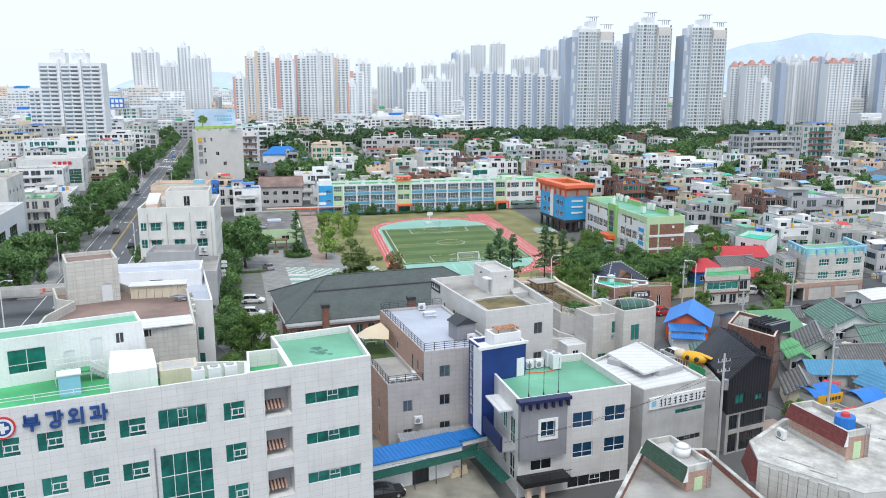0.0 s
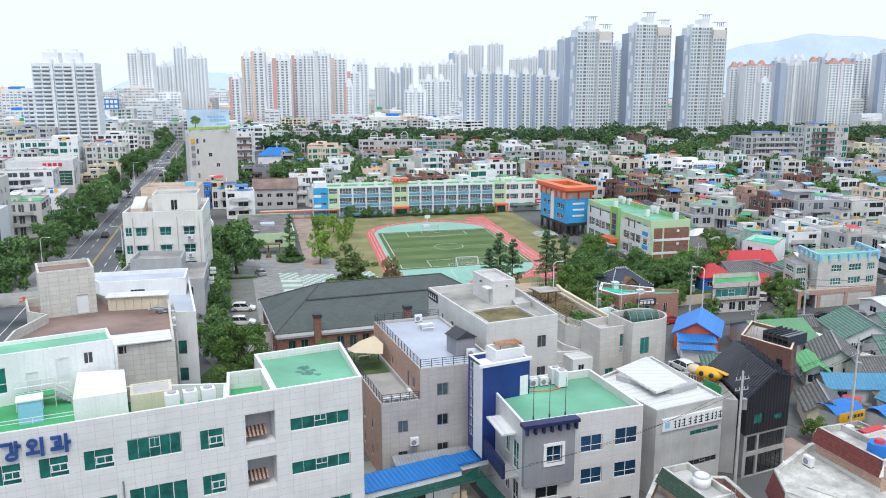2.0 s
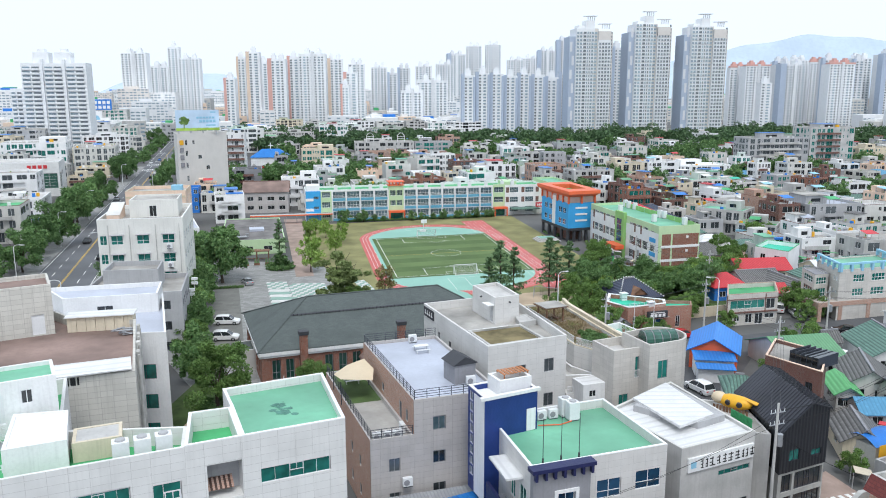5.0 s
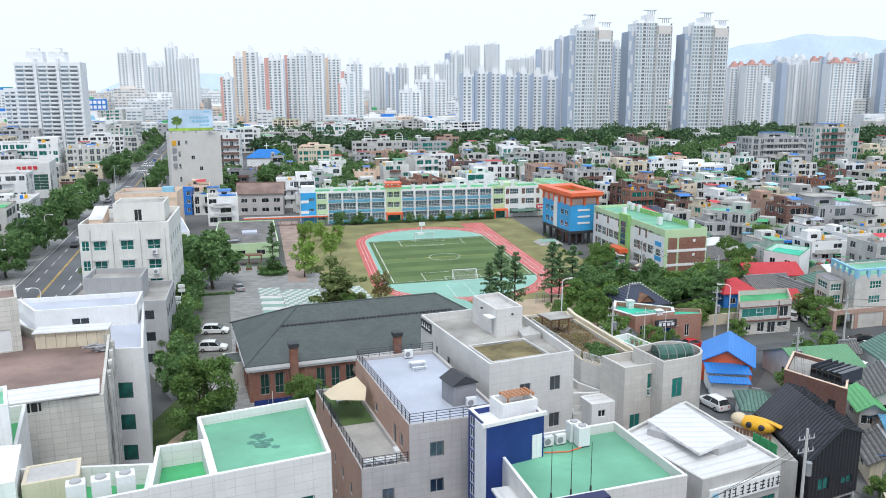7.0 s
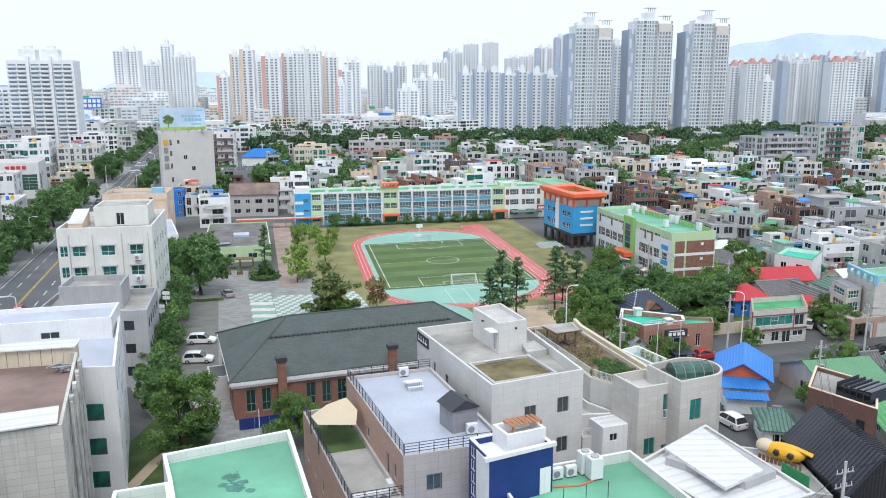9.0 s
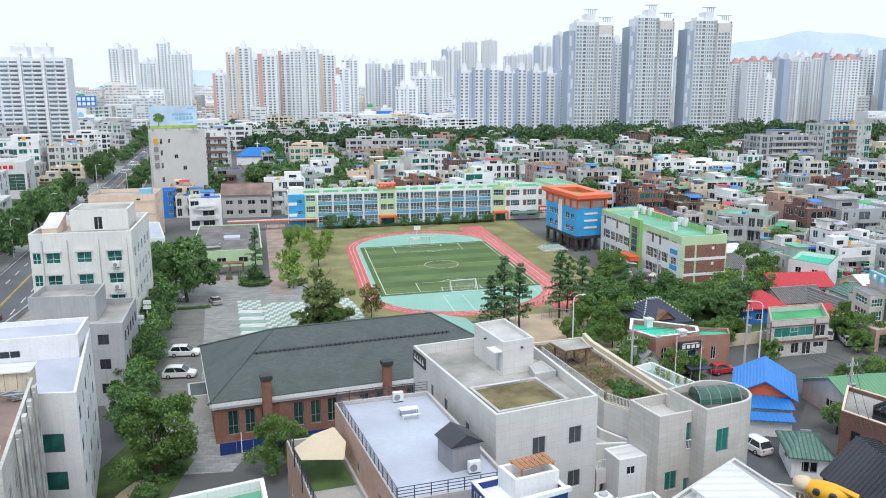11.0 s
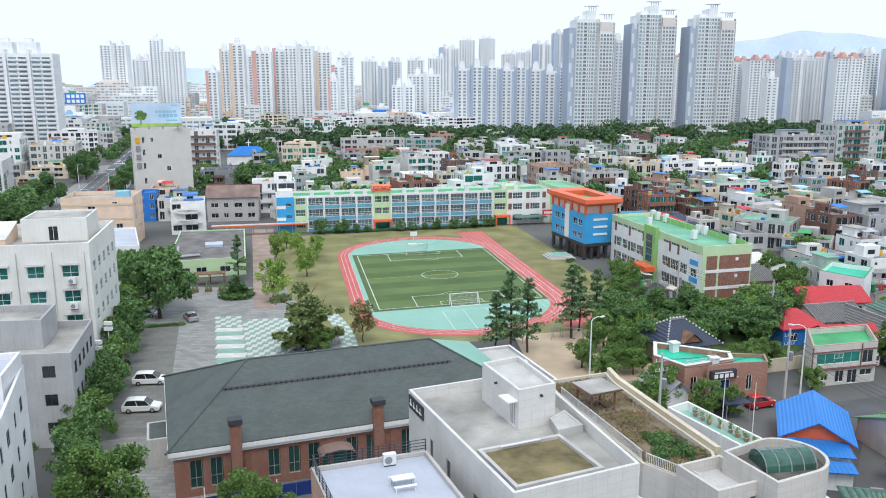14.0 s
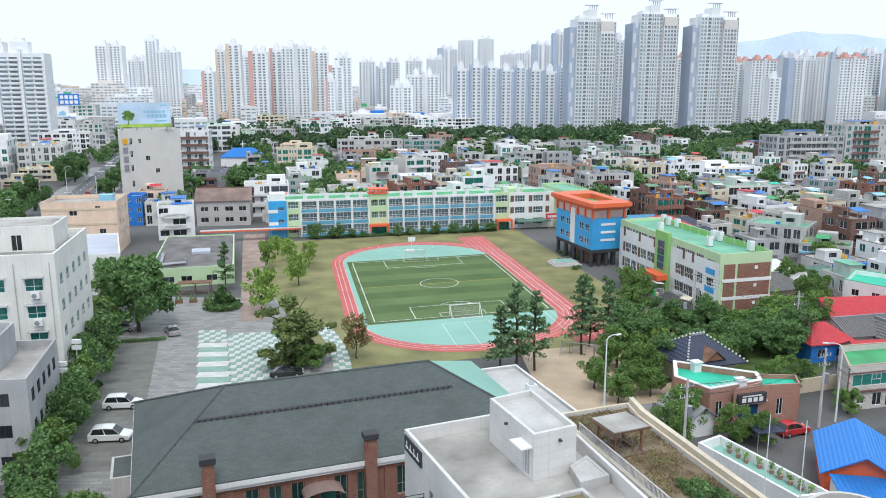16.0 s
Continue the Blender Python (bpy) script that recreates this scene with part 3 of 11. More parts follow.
tagged(part("lane_marking", bm, M["line"]), "white lane lines and zebra crossings on the avenue", "road marking", kind="structure")
bm = bmesh.new()
for s in (-0.15, 0.15):
    for t0, t1 in ((-130, 303), (346, 900)):
        a, b, c, d = ROAD(s - 0.07, t0), ROAD(s + 0.07, t0), ROAD(s + 0.07, t1), ROAD(s - 0.07, t1)
        quad(bm, (*a, 0.027), (*b, 0.027), (*c, 0.027), (*d, 0.027))
tagged(part("centre_line", bm, M["yellowline"]), "double yellow centre line of the avenue", "road marking", kind="structure")

# back streets to the east
SEQ = [6, 5, 4, 3, 2, 1]
for pts, lab in (([(36, 95), (44, 97), (41, 122), (52, 140), (150, 170), (150, 178), (47, 148), (33, 125)], "narrow asphalt lane between low houses"),
                 ([(74, 150), (104, 160), (98, 178), (66, 168)], "asphalt forecourt with parked cars"),
                 ([(-10, 40), (70, 66), (68, 74), (-13, 50)], "asphalt street in front of the shops"),
                 ([(150, 205), (215, 212), (210, 262), (140, 255)], "open asphalt car park"),
                 ([(-8.6, 74.2), (6.4, 77.0), (4.0, 85.0), (0, 95), (-12, 92)], "concrete yard beside the clinic"),
                 ([(-75, 330), (-68, 330), (-120, 560), (-128, 560)], "narrow street lined with parked cars")):
    slab("road", pts, 0.014 + 0.004 * SEQ.pop(), "yard_concrete" if "concrete" in lab else "asphalt", lab, "road")

# school yard, along the field's own directions
YARD = frame_uv((2.2, 223.3), 15.0, 10.0)
def yard(name, pts, z, mat, label, cat="sports ground"):
    return slab(name, [YARD(s, t) for s, t in pts], z, mat, label, cat)
def stadium(rx, straight, cx=0.0, n=40, near=1.0, far=1.0):
    pts = []
    for k in range(n + 1):
        a = math.pi + math.pi * k / n
        pts.append((cx + rx * math.cos(a), -straight + rx * near * math.sin(a)))
    for k in range(n + 1):
        a = math.pi * k / n
        pts.append((cx + rx * math.cos(a), straight + rx * far * math.sin(a)))
    return pts
yard("lawn", [(-36, -47), (34, -47), (34, 56), (-36, 56)], 0.02, "lawn", "worn yellow-green lawn of the school yard", "lawn")
yard("sand_pit", [(1, -70), (32, -70), (32, -46), (4, -46)], 0.032, "sand", "pale sand play area with tree shade", "sand")
yard("running_track", stadium(21.6, 24.0, 0.3, near=0.93, far=1.0), 0.045, "track", "red rubber running track with white lanes", "running track")
yard("running_track", [(14.5, -44), (22.0, -44), (22.0, 49), (14.5, 49)], 0.05, "track", "red rubber sprint straight with white lanes", "running track")
yard("court", stadium(17.9, 24.0, -0.6, near=0.93, far=0.98), 0.06, "mint", "mint green hard court at the pitch ends", "court")
yard("football_pitch", [(-17.6, -25.6), (17.2, -25.6), (17.2, 25.6), (-17.6, 25.6)], 0.07, "turf_dark", "dark green artificial turf football pitch", "pitch")
bm = bmesh.new()
for k in range(5):
    t0 = -24 + k * 9.8
    a, b, c, d = (YARD(s, t) for s, t in ((-17.0, t0), (16.6, t0), (16.6, t0 + 4.9), (-17.0, t0 + 4.9)))
    quad(bm, (*a, 0.078), (*b, 0.078), (*c, 0.078), (*d, 0.078))
tagged(part("turf_band", bm, M["turf_light"]), "lighter mown bands of the artificial turf", "turf", kind="structure")
bm = bmesh.new()
def yline(pts, w=0.12, z=0.088, close=False):
    pts = pts + pts[:1] if close else pts
    for (s0, t0), (s1, t1) in zip(pts, pts[1:]):
        d = Vector((s1 - s0, t1 - t0))
        if d.length < 1e-6:
            continue
        n = Vector((-d.y, d.x)).normalized() * w / 2
        quad(bm, *[(*YARD(s, t), z) for s, t in ((s0 - n.x, t0 - n.y), (s1 - n.x, t1 - n.y), (s1 + n.x, t1 + n.y), (s0 + n.x, t0 + n.y))])
arc = lambda cx, cy, r, a0, a1, n=24: [(cx + r * math.cos(radians(a0 + (a1 - a0) * k / n)), cy + r * math.sin(radians(a0 + (a1 - a0) * k / n))) for k in range(n + 1)]
W2, L2 = 16.4, 24.3
yline([(-W2, -L2), (W2, -L2), (W2, L2), (-W2, L2)], 0.14, close=True)
yline(arc(0, 0, 4.1, 0, 360))
for sg in (-1, 1):
    yline([(-9, sg * L2), (-9, sg * (L2 - 7.5)), (9, sg * (L2 - 7.5)), (9, sg * L2)])
    yline([(-4.2, sg * L2), (-4.2, sg * (L2 - 2.4)), (4.2, sg * (L2 - 2.4)), (4.2, sg * L2)])
    yline(arc(0, sg * (L2 - 5.6), 3.6, *((212, 328) if sg > 0 else (32, 148)), 14))
for k, r in enumerate((18.6, 19.5, 20.4)):
    st = stadium(r, 24.0, 0.0, near=0.93, far=1.0)
    yline(st, 0.07, 0.056, close=True)
for k in range(6):
    yline([(14.9 + k * 1.3, -42), (14.9 + k * 1.3, 48)], 0.07, 0.062)
yline([(-5, -41), (8, -41), (8, -28.5), (-5, -28.5)], 0.08, 0.072, close=True)
yline([(-1, -41), (-1, -28.5)], 0.08, 0.072), yline([(3.5, -41), (3.5, -28.5)], 0.08, 0.072)
yline(arc(0, 40, 6, 180, 360), 0.07, 0.072)
tagged(part("pitch_line", bm, M["line"]), "white painted pitch, court and lane lines", "line marking", kind="structure")
bm = bmesh.new()
yline([(-W2, 0), (W2, 0)], 0.12, 0.09)
tagged(part("halfway_line", bm, M["yellowline"]), "yellow halfway line across the pitch", "line marking", kind="structure")

# paved court in front of the brick hall
PARK = frame_uv((-38.8, 146.0), 19.0, 15.0)
slab("paving", [(-45, 140), (-31, 118), (-22, 119), (-12, 172), (-24, 196), (-30, 212), (-62, 214), (-52, 186)], 0.03, "pave", "grey patterned block paving of the school court", "paving")
slab("paving", [(-33, 196), (-29, 197), (-46, 282), (-52, 281)], 0.036, "brickpath", "pinkish paved path along the yard", "path")
slab("parking", [PARK(-2, -6), PARK(5.5, -6), PARK(5.5, 40), PARK(-2, 40)], 0.045, "bays", "grey marked parking bays", "parking")

slab("garden_bed", [(29.0, 163.5), (36.0, 166.5), (46.0, 158.5), (52.0, 165.0), (62.0, 174.0), (65.0, 198.0), (50.0, 197.0), (36.0, 181.0), (28.5, 176.0)], 0.05, "grass", "shaded grass under the belt of trees", "ground")
slab("garden_bed", [(-38.0, 108.0), (-27.5, 108.0), (-27.0, 122.0), (-36.0, 128.0)], 0.06, "grass", "shaded grass bed under the trees", "ground")
slab("dirt_path", [(-33.2, 108.2), (-31.8, 108.2), (-31.2, 114.0), (-30.0, 118.6), (-31.2, 118.8), (-32.6, 114.4)], 0.1, "sand", "narrow bare earth path in the grass", "ground")

slab("paving", [(4.0, 150.0), (24.0, 145.0), (29.0, 158.0), (24.5, 164.5), (8.0, 163.0)], 0.028, "pave", "worn stone paving behind the hall", "paving")
# checkered paving: each slab its own piece
CHECK = frame_uv((-31.8, 164.2), 4.0, 15.5)
floor_check = thing("checkered_paving", at(-31.8, 164.2, 4.0), "white and sage-green checkered paving slabs", "paving", kind="structure")
def slab_mesh(name, w, d, mat):
    bm = bmesh.new()
    box(bm, 0.02, 0.02, 0.0, w - 0.02, d - 0.02, 0.03)
    me = bpy.data.meshes.new(name)
    bm.to_mesh(me)
    bm.free()
    me.materials.append(mat)
    return me
sage = paint("sage_slab", (0.26, 0.40, 0.34), 0.85, 0.1, 0.5, 5)
pale = paint("pale_slab", (0.62, 0.62, 0.60), 0.85, 0.1, 0.5, 5)
tile_a, tile_b = slab_mesh("tile", 0.9, 1.3, sage), slab_mesh("tile", 0.9, 1.3, pale)
for i in range(9):
    for j in range(19):
        u = Vector((4.8 + i * 0.9, j * 1.33))
        if i * 0.9 < 0.5 and j > 17:
            continue
        off = Vector((-math.sin(radians(11.5)) * u.y, 0))
        piece("tile", tile_a if (i + j) % 2 else tile_b, floor_check, pose(u.x + off.x, u.y, 0.035))
band_a, band_b = slab_mesh("band", 4.6, 2.2, sage), slab_mesh("band", 4.6, 2.2, pale)
for j in range(9):
    piece("band", band_a if j % 2 else band_b, floor_check, pose(-math.sin(radians(11.5)) * j * 2.25, j * 2.25, 0.035))
for i in range(5):
    for j in range(5):
        piece("tile", tile_a if (i + j) % 2 else tile_b, floor_check, pose(i * 0.92 - 4.0 - j * 0.27, 20.6 + j * 1.33, 0.036))
walkway = thing("checkered_walkway", at(-12.4, 170.5, 15.0), "curved strip of blue-grey and cream slabs", "path", kind="structure")
for i in range(3):
    for j in range(17):
        piece("tile", tile_a if (i + j) % 2 else tile_b, walkway, pose(i * 0.9 - 0.012 * (j - 8) ** 2 * 1.0 - 0.5, j * 1.33, 0.04))

# ---- near block: small makers ----
def railing(m, length, h=1.0, mat="darksteel", label="dark metal roof railing", step=1.2, rails=4, parent=None, group=""):
    root = thing("railing", m, label, "railing", group)
    n = max(1, round(length / step))
    for k in range(n + 1):
        bm = bmesh.new()
        box(bm, length * k / n - 0.03, -0.03, 0, length * k / n + 0.03, 0.03, h)
        part("post", bm, M[mat], root)
    for k in range(rails):
        bm = bmesh.new()
        z = h * (k + 1) / rails
        box(bm, 0, -0.02, z - 0.045, length, 0.02, z)
        part("rail", bm, M[mat], root)
    return root


def bars(m, length, h, mat="whitesteel", label="white upright bar railing", gap=0.16):
    root = thing("railing", m, label, "railing")
    bm = bmesh.new()
    box(bm, 0, -0.03, h - 0.06, length, 0.03, h), box(bm, 0, -0.03, 0.1, length, 0.03, 0.15)
    part("rail", bm, M[mat], root)
    bm = bmesh.new()
    for k in range(int(length / gap)):
        box(bm, k * gap, -0.015, 0.15, k * gap + 0.04, 0.015, h - 0.06)
    tagged(part("baluster", bm, M[mat], root), kind="stuff")
    return root


def ac_unit(m, tall=False, label="white outdoor air-conditioner unit with fan grille"):
    root = thing("ac_unit", m, label, "air conditioner", "rooftop units")
    w, d, h = (1.15, 0.95, 1.9) if tall else (1.0, 0.45, 1.0)
    bm = bmesh.new()
    box(bm, -w / 2, -d / 2, 0.08, w / 2, d / 2, h)
    bmesh.ops.bevel(bm, geom=list(bm.edges), offset=0.03, segments=1, affect="EDGES")
    part("casing", bm, M["whitesteel"], root)
    for k in range(2):
        bm = bmesh.new()
        box(bm, -w / 2 + 0.05, -d / 2 + k * (d - 0.1), 0, w / 2 - 0.05, -d / 2 + 0.1 + k * (d - 0.1), 0.08)
        part("foot", bm, M["darksteel"], root)
    if tall:
        bm = bmesh.new()
        tube(bm, (0, 0, h), (0, 0, h + 0.12), 0.36, 0.34, 16)
        part("fan_shroud", bm, M["grey"], root)
    else:
        bm = bmesh.new()
        tube(bm, (-0.12, -d / 2 - 0.03, h / 2), (-0.12, -d / 2 + 0.01, h / 2), 0.29, 0.31, 16)
        part("fan_grille", bm, M["midgrey"], root)
    return root


def on_wall(root_pts, e, s, z, out=0.0):
    n = len(root_pts)
    return edge_pose(root_pts[e], root_pts[(e + 1) % n], s, z, out)


def rows(cols, zs, h, *extra):
    return [(a, z, b, z + h, *extra) for z in zs for a, b in cols]


# ---- clinic with white panel cladding ----
HF = frame_uv((-52.0, 53.2), 24.14, 24.14)
hospital = thing("clinic_building", at(-52, 53.2, 24.14), "five-storey clinic clad in white panels with green glass", "building")
p_mid, p_fr = HF(37.4, 0), (-7.05, 73.34)
p_in = (-14.2, 70.15)
left_pts = [(-52, 53.2), p_mid, (-18.79, 72.1), (-27.9, 71.4), (-32.6, 82.6), (-57, 71)]
well_pts = [p_mid, p_in, (-16.4, 75.6), (-19.4, 74.5)]
right_pts = [p_in, p_fr, (-10.2, 83.3), (-18.1, 79.5), (-16.4, 75.6)]
zr = (13.55, 9.48, 5.41, 1.34)
cols = [(19.95, 21.95), (23.15, 25.2), (26.3, 28.5), (16.7, 18.7), (13.5, 15.5), (10.3, 12.3)]
wl = rows(cols, zr, 1.65, "hopper", "glass_teal") + rows([(35.1, 37.05)], zr, 1.75, "hopper", "glass_teal")
wl += [(29.5, 13.75, 33.65, 15.6, "ribbon", "glass_teal"), (29.4, 0.8, 33.9, 11.3, "curtain", "glass_teal")]
shell("wing", "white panel wing with green windows", left_pts, 17.7, "panel_white", "green_deep", 1.3, {0: wl}, parent=hospital, coping="panel_white")
wr = [(1.23, z - 0.0, 6.58, z + 1.15, "ribbon", "glass_teal") for z in (13.85, 9.75, 5.7, 1.65)]
shell("wing", "white panel wing with long green windows", right_pts, 17.8, "panel_white", "green_roof", 0.6, {0: wr, 1: rows([(2, 3.4), (5.5, 6.9)], zr, 1.4, "slide", "glass_teal")}, parent=hospital, coping="white")
shell("wing", "white panel bay with open balconies and roof well", well_pts, 17.8, "panel_white", "green_deep", 1.5, {0: [(1.45, z, 3.95, z + 2.85, "none", "") for z in (13.2, 9.1, 5.0, 0.9)]}, parent=hospital, coping="white", depth=1.6)
for z in (13.2, 9.1, 5.0, 0.9):
    bm = bmesh.new()
    box(bm, 0, 0, 0, 2.5, 0.1, 2.85)
    part("balcony_back", bm, M["grey"], hospital).matrix_basis = pose(37.4 + 1.45, 1.62, z)
    bm = bmesh.new()
    for k in range(11):
        box(bm, 0.05 + k * 0.17, 0, 0, 0.05 + (k + 1) * 0.17, 1.1, 0.05, Matrix.Rotation(radians(34), 4, "X"), 0 if k % 2 else 1)
    bmesh.ops.remove_doubles(bm, verts=bm.verts, dist=0.005)
    part("striped_awning", bm, [paint("awning_brown", (0.10, 0.06, 0.05), 0.8, 0.15), M["brickpale"]], hospital, "brown and cream striped awning").matrix_basis = pose(37.4 + 1.45, 0.55, z + 0.55)
# plain block letters of the clinic sign, and its round emblem
def ring(bm, cx, cz, rx, rz, wide, deep, n=20):
    """An upright flat ring, open in the middle, facing -y."""
    loops = [[bm.verts.new((cx + (rx - o) * math.cos(k * math.tau / n), y, cz + (rz - o) * math.sin(k * math.tau / n))) for k in range(n)] for o, y in ((0, 0), (0, -deep), (wide, -deep), (wide, 0))]
    for a, b in zip(loops, loops[1:]):
        for k in range(n):
            bm.faces.new((a[k], a[(k + 1) % n], b[(k + 1) % n], b[k]))
def strokes(parent, m, items, mat, name, deep=0.18):
    bm = bmesh.new()
    for x0, z0, x1, z1, *r in items:
        if r:
            ring(bm, (x0 + x1) / 2, (z0 + z1) / 2, (x1 - x0) / 2, (z1 - z0) / 2, 0.2, deep)
        else:
            box(bm, x0 - 0.05, -deep, z0 - 0.05, x1 + 0.05, 0, z1 + 0.05)
    ob = part(name, bm, mat, parent, "raised navy sign shapes")
    ob.matrix_basis = m
    return ob
signnavy = paint("sign_navy", (0.03, 0.085, 0.27), 0.4, 0.05)
glyphs = ([(0.1, 0.75, 0.22, 1.35), (0.95, 0.75, 1.07, 1.35), (0.1, 0.75, 1.07, 0.88), (0.1, 1.02, 1.07, 1.12), (0, 0.48, 1.2, 0.62), (0.54, 0, 0.68, 0.5)],
          [(0.05, 1.2, 0.75, 1.35), (0.62, 0.7, 0.76, 1.3), (0.95, 0.6, 1.1, 1.4), (1.1, 0.95, 1.3, 1.08), (0.22, -0.1, 1.12, 0.58, 1)],
          [(0.03, 0.68, 0.8, 1.42, 1), (0.35, 0.35, 0.48, 0.68), (0, 0.22, 0.85, 0.36), (1.0, 0, 1.15, 1.4)],
          [(0.05, 1.15, 0.7, 1.3), (0.58, 0.6, 0.72, 1.2), (0.3, 0.4, 0.43, 0.85), (0, 0.25, 0.85, 0.4), (1.0, 0, 1.15, 1.4), (1.15, 0.65, 1.35, 0.8)])
for k, g in enumerate(glyphs):
    strokes(hospital, pose(19.1 + k * 1.68, -0.06, 15.62), g, signnavy, "sign_letter")
bm = bmesh.new()
tube(bm, (0, 0, 0), (0, -0.16, 0), 0.95, 0.95, 28)
part("emblem", bm, M["redpaint"], hospital, "round red, white and navy emblem").matrix_basis = pose(17.6, 0, 16.2)
for r, mt, o in ((0.8, M["white"], 0.18), (0.62, signnavy, 0.2)):
    bm = bmesh.new()
    tube(bm, (0, 0, 0), (0, -o, 0), r, r, 28)
    part("emblem_disc", bm, mt, hospital).matrix_basis = pose(17.6, 0, 16.2)
bm = bmesh.new()
box(bm, -0.15, -0.24, -0.45, 0.15, 0, 0.45), box(bm, -0.45, -0.235, -0.15, 0.45, 0, 0.15)
part("emblem_cross", bm, M["white"], hospital).matrix_basis = pose(17.6, 0, 16.2)
bm = bmesh.new()
tube(bm, (29.0, -0.12, 0), (29.0, -0.12, 12.2), 0.07)
part("downpipe", bm, M["midgrey"], hospital)
stain_mat = paint("green_roof_stain", (0.085, 0.24, 0.185), 0.6, 0.2, 1.0, 6.0)
# penthouse
pent_pts = [(-56, 60.0), (-29.6, 74.8), (-31.6, 78.4), (-58, 63.6)]
pent = shell("penthouse", "white rooftop penthouse with green roof and glazed front", pent_pts, 20.85, "white", "green_roof", 0.25, {0: [(18.45, 17.5, 21.6, 19.8, "cross", "glass_teal"), (25.5, 17.6, 26.55, 19.9, "slide", "whitesteel"), (27.75, 19.0, 28.5, 20.1, "slide", "glass_dark"), (23.1, 16.6, 24.1, 19.0, "slide", "whitesteel")]}, category="penthouse", z0=16.3, coping="white")
shell("stair_box", "low white rooftop box beside the penthouse", [(-29.6, 66.4), (-25.9, 68.1), (-28.2, 73.4), (-32.0, 72.6)], 18.6, "white", "white", 0.1, {}, category="roof hut", z0=16.3)
shell("roof_shed", "beige panel shed with sloped sheet roof", [(-26.0, 68.9), (-22.9, 70.2), (-23.9, 72.8), (-27.0, 71.5)], 17.9, "cream", "conc_light", 0.05, {}, category="shed", z0=16.4)
for k in range(3):
    u = HF(33.3 + 1.45 * k, 1.9)
    ac_unit(at(u[0], u[1], 24, 16.4), True)
rns = random.Random(8)
bm = bmesh.new()
for k in range(34):
    cx_, cy_ = ((-12.9, 77.5), (-12.3, 76.1), (-12.7, 76.8))[k % 3]
    cx_, cy_, r = cx_ + rns.gauss(0, 0.32) + 9.0, cy_ + rns.gauss(0, 0.26) - 76.0, rns.uniform(0.08, 0.36)
    quad(bm, *[(cx_ + r * rns.uniform(0.6, 1.3) * math.cos(q * math.tau / 9), cy_ + r * 0.8 * rns.uniform(0.6, 1.3) * math.sin(q * math.tau / 9), 0.0006 * k) for q in range(9)])
tagged(part("roof_stain", bm, stain_mat, hospital, "dark weathered stain on the green roof"), kind="stuff").matrix_basis = hospital.matrix_basis.inverted() @ at(-9.0, 76.0, 0, 17.206)
plf = thing("roof_stair", at(-35.6, 68.9, 28, 16.4), "green roof stair landing with pipe railings", "stair")
bm = bmesh.new()
box(bm, 0, 0, 1.0, 3.0, 1.6, 1.15)
part("landing", bm, M["green_deep"], plf)
for k in range(5):
    bm = bmesh.new()
    box(bm, 3.0 + k * 0.28, 0.1, 0.8 - k * 0.2, 3.28 + k * 0.28, 1.5, 0.86 - k * 0.2)
    part("tread", bm, M["steel"], plf)
for y_ in (0.02, 1.58):
    bm = bmesh.new()
    for z_ in (1.6, 2.1):
        tube(bm, (0, y_, z_), (3.0, y_, z_), 0.03, 0.03, 6), tube(bm, (3.0, y_, z_), (4.4, y_, z_ - 1.1), 0.03, 0.03, 6)
    for x_ in (0, 1.0, 2.0, 3.0):
        tube(bm, (x_, y_, 0), (x_, y_, 2.1), 0.03, 0.03, 6)
    tube(bm, (4.4, y_, 0), (4.4, y_, 1.0), 0.03, 0.03, 6)
    part("railing", bm, M["whitesteel"], plf)
unit = thing("water_tank", at(-33.6, 67.4, 26, 16.4), "pale blue steel tank cabinet on the green deck", "tank")
bm = bmesh.new()
box(bm, -0.9, -0.7, 0, 0.9, 0.7, 1.9)
part("body", bm, M["paleblue"], unit)
bm = bmesh.new()
box(bm, -1.0, -0.8, 1.9, 1.0, 0.8, 2.0)
part("lid", bm, M["whitesteel"], unit)
railing(at(*HF(2, 1.2), 24.14, 17.7), 24, 0.55, "whitesteel", "white pipe rail along the roof edge", 3, 2)

# ---- pale stone annex behind the clinic ----
AN = frame_uv((-28.0, 86.2), 22, 20)
an_pts = [(-44.6, 80.9), (-28.0, 86.2), (-34.3, 103.2), (-41.2, 103.4), (-46.0, 107.5), (-52.6, 103.4), (-49.3, 97.6), (-46.6, 96.4), (-47.0, 90.0)]
shell("stone_annex", "cream stone building with brown coated roof", an_pts, 17.0, "stone", "brownroof", 1.0, {0: [(9.4, 10.4, 11.6, 11.6)], 1: grid_windows(18, 4, 0, 4, 1.0, 1.6, 1.2, 2.0)}, coping="stone")
core = [(-48.0, 98.2), (-42.6, 101.3), (-45.6, 106.7), (-51.0, 103.6)]
shell("stair_tower", "cream stone stair tower on the annex roof", core, 21.7, "stone", "brownroof", 0.5, {0: [(4.0, 16.15, 5.3, 18.4, "slide", "whitesteel")]}, category="stair tower", z0=15.9)
hut = thing("skylight_shed", at(*AN(-8.5, 0.4), 22, 16.0), "long low shed with white sheet roof", "shed")
bm = bmesh.new()
box(bm, 0, 0, 0, 8.0, 2.2, 1.3)
part("body", bm, M["offwhite"], hut)
bm = bmesh.new()
for k in range(14):
    box(bm, 0.15 + k * 0.56, -0.04, 0.25, 0.6 + k * 0.56, 0.0, 1.0)
part("glazing", bm, M["glass_dark"], hut)
bm = bmesh.new()
box(bm, -0.2, -0.4, 1.3, 8.2, 2.5, 1.42, Matrix.Rotation(radians(5), 4, "X"))
part("roof", bm, M["whitesheet"], hut)
